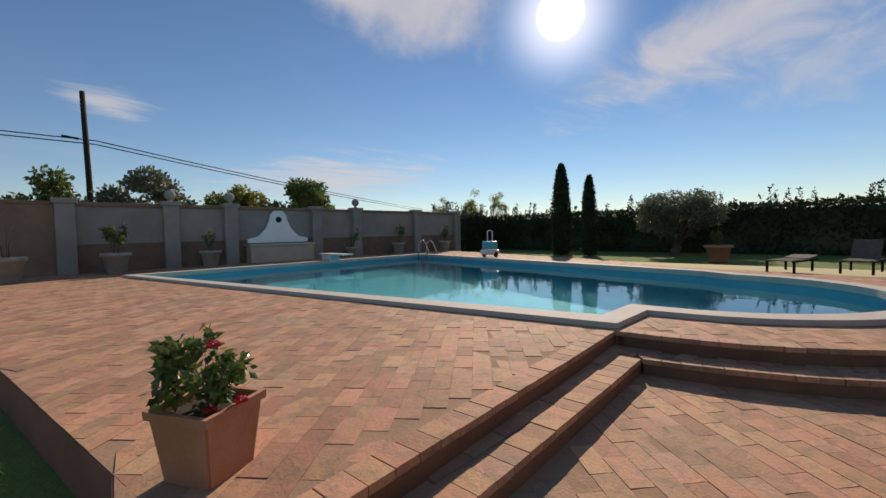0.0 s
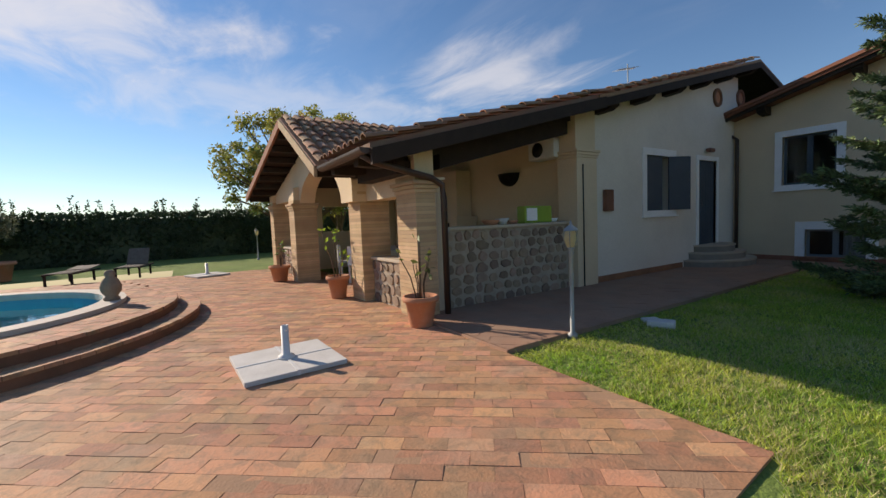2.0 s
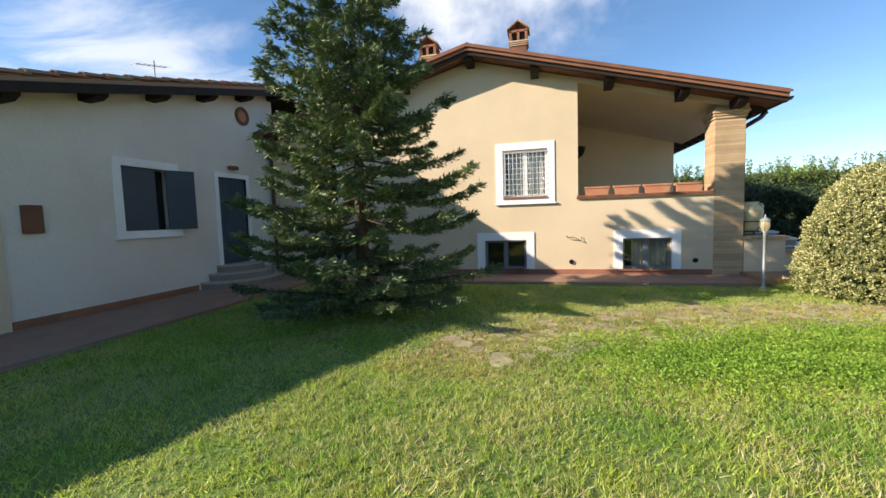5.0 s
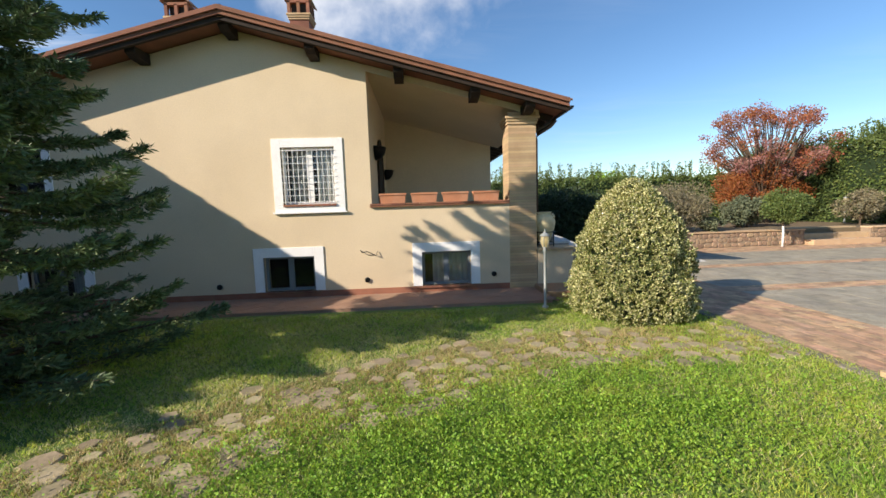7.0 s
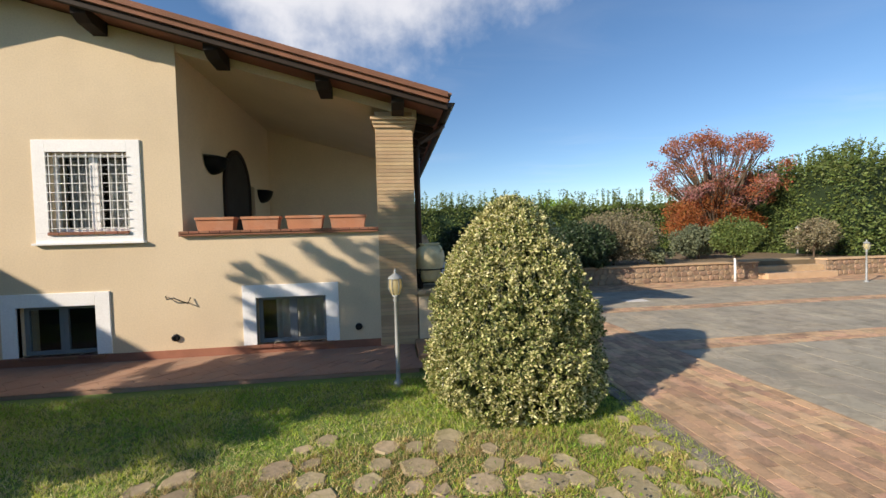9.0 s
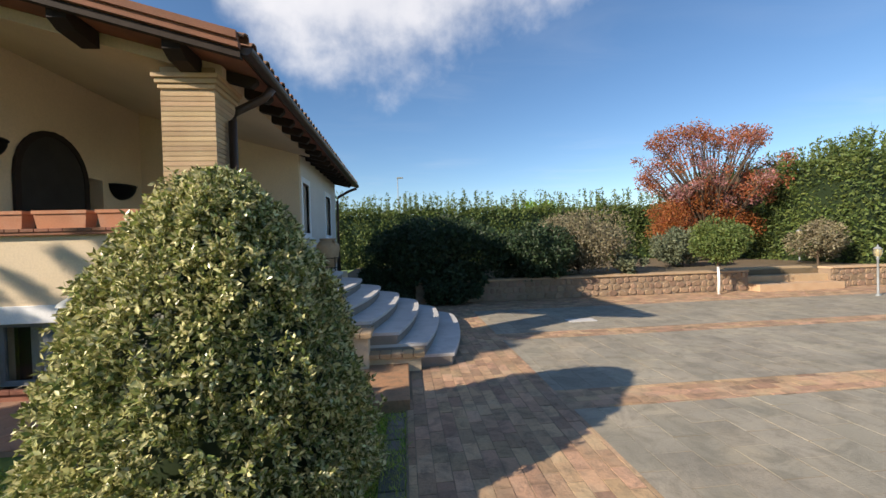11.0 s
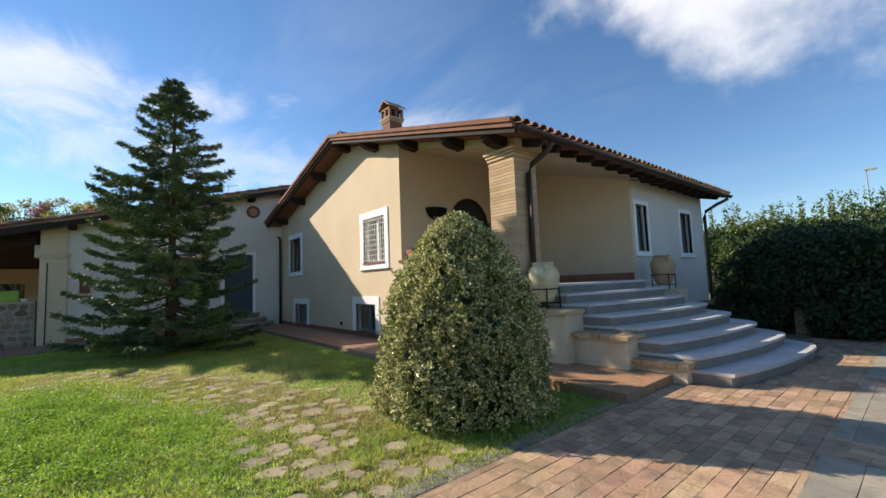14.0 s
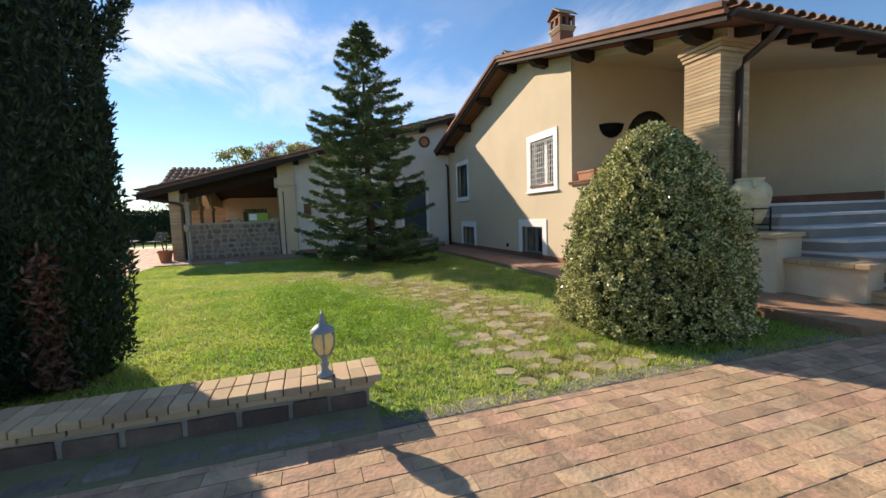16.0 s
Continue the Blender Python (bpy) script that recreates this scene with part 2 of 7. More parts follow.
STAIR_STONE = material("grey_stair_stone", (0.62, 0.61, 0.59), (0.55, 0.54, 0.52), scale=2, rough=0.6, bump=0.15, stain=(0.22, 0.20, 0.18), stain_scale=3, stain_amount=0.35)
STAIR_RISER = material("dark_stair_riser", (0.30, 0.26, 0.22), (0.24, 0.21, 0.18), scale=5, rough=0.8, bump=0.3)
POOL_LINER = material("pool_liner", (0.06, 0.40, 0.52), (0.05, 0.37, 0.49), scale=3, rough=0.5, bump=0.03)
COPING = material("pool_coping", (0.62, 0.57, 0.49), (0.55, 0.50, 0.43), scale=3, rough=0.8, bump=0.2, spread=0.06)
IRON = material("dark_iron", (0.03, 0.03, 0.03), rough=0.5, bump=0.1, metal=0.6)
SHUTTER = material("blue_grey_shutter", (0.055, 0.08, 0.105), (0.045, 0.066, 0.09), scale=4, rough=0.55, bump=0.05)
CONCRETE = material("white_concrete", (0.62, 0.61, 0.58), (0.54, 0.53, 0.50), scale=5, rough=0.85, bump=0.25)
PLASTIC_WHITE = material("white_plastic", (0.72, 0.72, 0.70), (0.66, 0.66, 0.64), rough=0.4, bump=0.02)
BARK = material("bark", (0.13, 0.09, 0.06), (0.09, 0.065, 0.045), scale=8, rough=0.95, bump=0.7, fine=30, bump_dist=0.02)
STEEL = material("stainless_steel", (0.6, 0.6, 0.6), rough=0.2, bump=0, metal=1.0)
# near-black: unlit depth behind openings as colour; also black parts such as wheels
SHADE_BLACK = material("shade_and_black", (0.04, 0.035, 0.03), rough=0.9, bump=0)
SOIL = material("pot_soil", (0.06, 0.045, 0.03), scale=9, rough=1.0, bump=0.6)


def glass_material(name, tint=(0.9, 0.95, 0.95), rough=0.02):
    m = bpy.data.materials.new(name)
    m.use_nodes = True
    b = m.node_tree.nodes["Principled BSDF"]
    b.inputs["Base Color"].default_value = (*tint, 1)
    b.inputs["Roughness"].default_value = rough
    b.inputs["Transmission Weight"].default_value = 1.0
    b.inputs["IOR"].default_value = 1.45
    return m


GLASS = glass_material("window_glass")


def water_material():
    m = bpy.data.materials.new("pool_water")
    m.use_nodes = True
    nt = m.node_tree
    N, L = nt.nodes.new, nt.links.new
    b = nt.nodes["Principled BSDF"]
    b.inputs["Base Color"].default_value = (0.42, 0.88, 0.88, 1)
    b.inputs["Roughness"].default_value, b.inputs["IOR"].default_value, b.inputs["Transmission Weight"].default_value = 0.0, 1.33, 1.0
    geo, n = N("ShaderNodeNewGeometry"), N("ShaderNodeTexNoise")
    n.inputs["Scale"].default_value, n.inputs["Detail"].default_value = 2.2, 3
    bp = N("ShaderNodeBump"); bp.inputs["Strength"].default_value = 0.06; bp.inputs["Distance"].default_value = 0.05
    L(geo.outputs["Position"], n.inputs["Vector"]); L(n.outputs[0], bp.inputs["Height"]); L(bp.outputs[0], b.inputs["Normal"])
    return m


WATER = water_material()

# ---- mesh helpers ----
def box(bm, x0, y0, z0, x1, y1, z1, bevel=0.0):
    vs = [bm.verts.new(p) for p in ((x0, y0, z0), (x1, y0, z0), (x1, y1, z0), (x0, y1, z0), (x0, y0, z1), (x1, y0, z1), (x1, y1, z1), (x0, y1, z1))]
    fs = [bm.faces.new([vs[i] for i in q]) for q in ((3, 2, 1, 0), (4, 5, 6, 7), (0, 1, 5, 4), (1, 2, 6, 5), (2, 3, 7, 6), (3, 0, 4, 7))]
    if bevel:
        es = list({e for f in fs for e in f.edges})
        bmesh.ops.bevel(bm, geom=es, offset=bevel, segments=2, affect="EDGES", profile=0.6)
    return vs


def obox(bm, m, sx, sy, sz, bevel=0.0):
    """A box of that size, centred on m's origin and resting on its plane z = 0."""
    b2 = bmesh.new()
    box(b2, -sx / 2, -sy / 2, 0, sx / 2, sy / 2, sz, bevel)
    b2.transform(m)
    join(bm, b2)


def join(bm, other):
    me = bpy.data.meshes.new("tmp")
    other.to_mesh(me)
    other.free()
    bm.from_mesh(me)
    bpy.data.meshes.remove(me)


def prism(bm, pts, z0, z1, axis="z"):
    """A flat outline pushed along an axis: (x, y) for z, (x, z) for y, (y, z) for x."""
    put = {"z": lambda a, b, c: (a, b, c), "y": lambda a, b, c: (a, c, b), "x": lambda a, b, c: (c, a, b)}[axis]
    lo = [bm.verts.new(put(a, b, z0)) for a, b in pts]
    hi = [bm.verts.new(put(a, b, z1)) for a, b in pts]
    n = len(pts)
    fs = [bm.faces.new(lo), bm.faces.new(hi)]
    for i in range(n):
        fs.append(bm.faces.new((lo[i], lo[(i + 1) % n], hi[(i + 1) % n], hi[i])))
    bmesh.ops.recalc_face_normals(bm, faces=fs)


def lathe(bm, profile, segments=24, m=None):
    """Turns (radius, height) pairs about z."""
    rings = []
    for r, z in profile:
        if r < 1e-5:
            rings.append([bm.verts.new((0, 0, z))])
        else:
            rings.append([bm.verts.new((r * math.cos(2 * math.pi * i / segments), r * math.sin(2 * math.pi * i / segments), z)) for i in range(segments)])
    made = [v for ring in rings for v in ring]
    for a, b in zip(rings, rings[1:]):
        for i in range(segments):
            j = (i + 1) % segments
            if len(a) == 1 and len(b) == 1:
                continue
            if len(a) == 1:
                f = bm.faces.new((a[0], b[j], b[i]))
            elif len(b) == 1:
                f = bm.faces.new((a[i], a[j], b[0]))
            else:
                f = bm.faces.new((a[i], a[j], b[j], b[i]))
            f.smooth = True
    if m is not None:
        bmesh.ops.transform(bm, matrix=m, verts=made)


def tube(bm, pts, r, segments=10, ends=True, r_end=None):
    """A round bar along points, of one radius or tapering."""
    pts = [Vector(p) for p in pts]
    rings, n = [], len(pts)
    up = Vector((0.13, 0.21, 0.97))
    for i, p in enumerate(pts):
        d = (pts[min(i + 1, n - 1)] - pts[max(i - 1, 0)]).normalized()
        a = d.cross(up if abs(d.dot(up)) < 0.95 else Vector((1, 0, 0))).normalized()
        b = d.cross(a)
        rr = r if r_end is None else r + (r_end - r) * i / (n - 1)
        rings.append([bm.verts.new(p + (a * math.cos(t) + b * math.sin(t)) * rr) for t in (2 * math.pi * k / segments for k in range(segments))])
    for a, b in zip(rings, rings[1:]):
        for k in range(segments):
            f = bm.faces.new((a[k], b[k], b[(k + 1) % segments], a[(k + 1) % segments]))
            f.smooth = True
    if ends:
        bm.faces.new(rings[0]), bm.faces.new(list(reversed(rings[-1])))


def mesh_of(name, bm, mat):
    me = bpy.data.meshes.new(name)
    bmesh.ops.recalc_face_normals(bm, faces=bm.faces[:])
    bm.to_mesh(me)
    bm.free()
    me.materials.append(mat)
    return me


def part(name, bm, mat, parent=None, label=""):
    ob = new(name, mesh_of(name, bm, mat))
    if parent is not None:
        ob.parent = parent
        ob.matrix_parent_inverse = Matrix()
    return tagged(ob, label)


def thing(name, label, category, at=(0, 0, 0), group="", kind=""):
    ob = new(name)
    ob.empty_display_size = 0.1
    ob.matrix_basis = Matrix.Translation(at)
    return tagged(ob, label, category, group, kind)


def array_mesh(name, verts, faces, mat):
    """A mesh from numpy arrays: verts (n, 3), faces (m, 3 or 4)."""
    me = bpy.data.meshes.new(name)
    verts, faces = np.asarray(verts, dtype=np.float32), np.asarray(faces, dtype=np.int32)
    k = faces.shape[1]
    me.vertices.add(len(verts)); me.vertices.foreach_set("co", verts.ravel())
    me.loops.add(faces.size); me.loops.foreach_set("vertex_index", faces.ravel())
    me.polygons.add(len(faces)); me.polygons.foreach_set("loop_start", np.arange(len(faces), dtype=np.int32) * k)
    me.update(calc_edges=True)
    me.shade_flat()
    me.materials.append(mat)
    return me


def arc(cx, cy, r, a0, a1, n):
    return [(cx + r * math.cos(radians(a0 + (a1 - a0) * i / n)), cy + r * math.sin(radians(a0 + (a1 - a0) * i / n))) for i in range(n + 1)]


def inside(pts, x, y):
    hit, n = False, len(pts)
    for i in range(n):
        (x0, y0), (x1, y1) = pts[i], pts[(i + 1) % n]
        if (y0 > y) != (y1 > y) and x < (x1 - x0) * (y - y0) / (y1 - y0) + x0:
            hit = not hit
    return hit


# ---- the plan ----
DECK = 0.28            # upper terrace round the pool
POOL_C, POOL_R = (-9.6, -16.0), 2.2


def pool_outline(grow=0.0, n=28):
    """Inner edge of the pool: the long basin and the half-round end, one ring."""
    a = arc(POOL_C[0], POOL_C[1], POOL_R + grow, 178, 6, n)
    return [(-4.0 + grow, -27.6 - grow), (-6.5 + grow, -16.28 + grow * 0.95), (-7.38 + grow, -16.28 + grow * 0.95)] + a[::-1] + [(-12.2 - grow, -16.55), (-14.3 - grow, -27.9 - grow)]


STEP1 = arc(-9.5, -16.2, 3.38, 5, 120, 20)
STEP2 = arc(-9.5, -16.2, 3.70, 9, 118, 20)
UPPER_DECK = [(-2.2, -15.68), (-6.16, -16.0)] + STEP1 + [(-13.0, -13.9), (-13.2, -16.6), (-15.2, -20), (-18.5, -31.5), (3.5, -31.5), (-1.85, -19.2), (-2.3, -16.6)]
LOW_STEP = [(-2.4, -15.46), (-5.9, -15.66)] + STEP2 + arc(-9.5, -16.2, 3.2, 118, 10, 20) + [(-6.4, -16.1), (-2.3, -16.1)]
LOW_DECK = [(-2.15, -10.9), (-2.2, -10.0), (-4.93, -10.0), (-4.93, -9.3), (-15.4, -9.3), (-16.6, -15.7), (-16.6, -22), (-16.0, -22), (-14.4, -17.5), (-13.1, -16.5), (-12.95, -14.0)] + arc(-9.5, -16.2, 3.25, 120, 10, 16) + [(-6.3, -16.0), (-2.2, -16.0), (-1.2, -15.4), (-0.6, -14.0)]
HOUSE_PATH = [(-4.4, -10.0), (-4.4, -1.2), (5.2, -1.2), (5.2, 0.3), (-6.4, 0.3), (-6.4, -10.0)]

# ---- ground ----
def build_ground():
    bm = bmesh.new()
    xs = [-900, -60, -26, -18.6, -14, -11, -8, -5, -3, 0, 3, 6, 9, 30, 80, 900]
    ys = [-900, -60, -32, -28.4, -24, -20, -17, -13, -10, -6, -3, 0, 6, 20, 80, 900]
    vs = {(i, j): bm.verts.new((x, y, -0.02)) for i, x in enumerate(xs) for j, y in enumerate(ys)}
    for i in range(len(xs) - 1):
        for j in range(len(ys) - 1):
            if -18.7 < xs[i] < -4 and -28.5 < ys[j] < -14:
                continue
            bm.faces.new((vs[i, j], vs[i + 1, j], vs[i + 1, j + 1], vs[i, j + 1]))
    tagged(part("ground", bm, LAWN), "mown lawn, green with dry straw patches", "lawn", kind="structure")


build_ground()


def slab_with_hole(name, outline, hole, z0, z1, mat):
    """A flat slab with a hole in it: one cut joins the hole to the rim."""
    bm = bmesh.new()
    def ring(pts, z):
        return [bm.verts.new((x, y, z)) for x, y in pts]
    top_o, top_h = ring(outline, z1), ring(hole, z1)
    eo = [bm.edges.new((top_o[i], top_o[(i + 1) % len(top_o)])) for i in range(len(top_o))]
    eh = [bm.edges.new((top_h[i], top_h[(i + 1) % len(top_h)])) for i in range(len(top_h))]
    bmesh.ops.triangle_fill(bm, use_beauty=True, use_dissolve=False, edges=eo + eh)
    for f in bm.faces:
        if f.normal.z < 0:
            f.normal_flip()
    for ring_v in (top_o, top_h):
        low = [bm.verts.new((v.co.x, v.co.y, z0)) for v in ring_v]
        n = len(ring_v)
        for i in range(n):
            bm.faces.new((ring_v[i], ring_v[(i + 1) % n], low[(i + 1) % n], low[i]))
    me = bpy.data.meshes.new(name)
    bm.to_mesh(me); bm.free()
    me.materials.append(mat)
    return new(name, me)


deck = tagged(slab_with_hole("pavement_upper", UPPER_DECK, pool_outline(0.05), -0.05, DECK - 0.002, COTTO_BED), "raised terracotta brick terrace round the pool", "terrace", kind="structure")
bm = bmesh.new(); prism(bm, LOW_STEP, -0.05, 0.128)
low_step = tagged(part("step_lower", bm, COTTO_BED), "terracotta brick step with dark riser", "step", kind="structure")
bm = bmesh.new(); prism(bm, LOW_DECK, -0.1, -0.002)
low_deck = tagged(part("pavement_lower", bm, COTTO_BED), "worn terracotta brick paving beside the pool", "paving", kind="structure")
bm = bmesh.new(); prism(bm, HOUSE_PATH, -0.1, 0.028)
house_path = tagged(part("pavement_house", bm, PATH_TILE), "terracotta walk along the house wall", "walk", kind="structure")

# ---- pool ----
def build_pool():
    out, inn = pool_outline(0.30), pool_outline(0.0)
    cop = slab_with_hole("pool_coping", out, inn, DECK - 0.05, DECK + 0.06, COPING)
    tagged(cop, "pale stone coping round the swimming pool", "coping", kind="structure")
    bm = bmesh.new()
    ring = pool_outline(0.02)
    hi = [bm.verts.new((x, y, DECK)) for x, y in ring]
    lo = [bm.verts.new((x, y, -1.5)) for x, y in ring]
    n = len(ring)
    for i in range(n):
        bm.faces.new((hi[i], lo[i], lo[(i + 1) % n], hi[(i + 1) % n]))
    bm.faces.new(lo)
    tagged(part("pool_basin", bm, POOL_LINER), "blue lined swimming pool basin", "pool", kind="structure")
    bm = bmesh.new()
    bm.faces.new([bm.verts.new((x, y, 0.14)) for x, y in pool_outline(0.015)])
    w = tagged(part("water", bm, WATER), "still turquoise pool water", "water", kind="structure")
    w.visible_shadow = False


build_pool()

# ---- main house ----
house = thing("main_house", "cream plastered single storey house on a basement, tiled roof", "house")
RIDGE_X, RIDGE_Z, SLOPE = -0.55, 5.24, 0.268


def under(x):
    return RIDGE_Z - SLOPE * abs(x - RIDGE_X)


def holed_wall(u0, u1, z0, top, holes, plane, thick, axis):
    """A wall in a plane (axis 'y' or 'x'), its top a function of u, with rectangular openings cut through."""
    bm = bmesh.new()
    us = sorted({u0, u1, *[h for a in holes for h in (a[0], a[1])], *([RIDGE_X] if axis == "y" and u0 < RIDGE_X < u1 else [])})
    for a, b in zip(us, us[1:]):
        cuts = sorted((h[2], h[3]) for h in holes if h[0] <= a + 1e-6 and h[1] >= b - 1e-6)
        z = z0
        for c0, c1 in cuts + [(None, None)]:
            if c0 is None:
                quad = [(a, z), (b, z), (b, top(b)), (a, top(a))]
            else:
                quad = [(a, z), (b, z), (b, c0), (a, c0)]
                z = c1
            if quad[2][1] - quad[1][1] > 1e-4:
                prism(bm, quad, plane, plane + thick, axis)
    bmesh.ops.remove_doubles(bm, verts=bm.verts[:], dist=1e-4)
    return bm


WIN_MAIN = (0.17, 1.21, 1.89, 3.02)
WIN_LEFT = (-5.27, -4.27, 1.90, 3.08)
BASE_WINS = [(-0.31, 0.70, 0.16, 0.86), (2.87, 3.88, 0.16, 0.86), (-4.80, -3.75, 0.14, 0.80)]
part("wall", holed_wall(-6.32, 1.9, -0.1, lambda x: under(x) - 0.02, [WIN_MAIN, WIN_LEFT, BASE_WINS[0], BASE_WINS[2]], 0.0, 0.35, "y"), PLASTER, house)
part("wall", holed_wall(1.9, 4.70, -0.1, lambda x: 1.80, [BASE_WINS[1]], 0.0, 0.30, "y"), PLASTER, house)
# loggia: left wall, back wall, east wall, floor
bm = holed_wall(0.35, 4.3, 1.15, lambda u: under(1.9) - 0.02, [(2.1, 3.2, 1.15, 2.9)], 1.55, 0.35, "x")
part("wall", bm, PLASTER, house)
bm = bmesh.new(); prism(bm, [(1.55, -0.1), (5.10, -0.1), (5.10, under(5.10) - 0.01), (1.55, under(1.55) - 0.01)], 4.3, 4.45, "y"); part("wall", bm, PLASTER, house)
EAST_X = 5.10
EAST_WINS = [(4.56, 5.14, 1.90, 3.03), (7.22, 7.96, 1.90, 3.03)]
part("wall", holed_wall(4.45, 9.0, -0.1, lambda u: under(EAST_X) + 0.02, EAST_WINS, EAST_X - 0.35, 0.35, "x"), PLASTER_GREY, house)
bm = bmesh.new(); box(bm, 1.9, 0.30, 0.9, 4.9, 4.3, 1.19); part("loggia_floor", bm, TRAVERTINE, house)
bm = bmesh.new(); box(bm, 1.9, 4.26, 1.19, 5.09, 4.298, 1.40); part("skirting", bm, COTTO_RISER, house)
bm = bmesh.new(); box(bm, -6.3, 8.8, -0.1, 5.08, 9.0, 3.7); box(bm, -6.3, 0.35, -0.1, -6.0, 8.8, 3.7); part("wall", bm, PLASTER, house)
# dark wall added behind the windows: the rooms' shade as colour
bm = bmesh.new(); box(bm, -5.9, 1.6, 0, 1.5, 1.7, 4.0); part("room_shade_wall", bm, SHADE_BLACK, house)


def brick_column(parent, x0, y0, x1, y1, z0, z1, core=MORTAR, course=0.055):
    """A square column of thin brick courses with raked joints and a stepped capital."""
    bm = bmesh.new()
    box(bm, x0 + 0.006, y0 + 0.006, z0, x1 - 0.006, y1 - 0.006, z1 - 0.02)
    part("core", bm, core, parent)
    bm = bmesh.new()
    z = z0
    top = z1 - 0.24
    while z < top - 0.02:
        h = min(course - 0.009, top - z)
        bm = bmesh.new()
        box(bm, x0, y0, z, x1, y1, z + h)
        part("brick_course", bm, BRICK, parent)
        z += course
    bm = bmesh.new()
    for k, g in enumerate((0.02, 0.04, 0.065)):
        box(bm, x0 - g, y0 - g, top + k * 0.055, x1 + g, y1 + g, top + k * 0.055 + 0.05, 0.008)
    box(bm, x0, y0, top + 0.165, x1, y1, z1)
    part("capital", bm, BRICK, parent)


brick_column(house, 4.70, 0.0, 5.27, 0.57, -0.05, 3.62)
bm = bmesh.new()
box(bm, 1.86, -0.06, 1.80, 4.70, 0.36, 1.835, 0.008)
part("ledge", bm, COTTO_RISER, house, "brick-edged parapet ledge")
for i in range(20):
    bm = bmesh.new(); box(bm, 1.87 + i * 0.142, -0.075, 1.836, 1.87 + i * 0.142 + 0.136, 0.37, 1.872, 0.006); part("brick", bm, COTTO_RISER, house)


def roof_tiles(parent, p0, du, dn, nu, nd, width, mat=ROOF_TILE, lift=0.02, name="roof_tiles", keep=None):
    """Roman roof: half-round cover tiles in columns from eave to ridge. p0 eave corner, du along the eave, dn up the slope."""
    du, dn = Vector(du), Vector(dn)
    up = du.cross(dn).normalized()
    if up.z < 0:
        up = -up
    ul, dl = du.normalized(), dn.normalized()
    step_u, step_d = du.length / nu, dn.length / nd
    rng = np.random.RandomState(5)
    V, F = [], []
    seg = 6
    for i in range(nu):
        for j in range(nd):
            jit = rng.uniform(-0.012, 0.012, 2)
            base = Vector(p0) + ul * ((i + 0.5) * step_u + jit[0]) + dl * (j * step_d - 0.03 + jit[1])
            if keep and not keep(base):
                continue
            start = len(V)
            for end, (dd, lf, rad) in enumerate(((0.0, 0.028, 0.27), (step_d + 0.06, 0.0, 0.23))):
                for shell in (0, 1):
                    for k in range(seg + 1):
                        a = math.pi * k / seg
                        r = step_u * (rad * 1.55) - shell * 0.014
                        V.append(base + dl * dd + ul * (math.cos(a) * r) + up * (math.sin(a) * r * 0.75 + lf + lift - shell * 0.004))
            s = seg + 1
            for k in range(seg):
                F.append((start + k, start + k + 1, start + 2 * s + k + 1, start + 2 * s + k))
                F.append((start + k + 1, start + k, start + s + k, start + s + k + 1))
    me = array_mesh(name, [tuple(v) for v in V], F, mat)
    ob = new(name, me)
    ob.parent = parent
    return tagged(ob, kind="stuff")


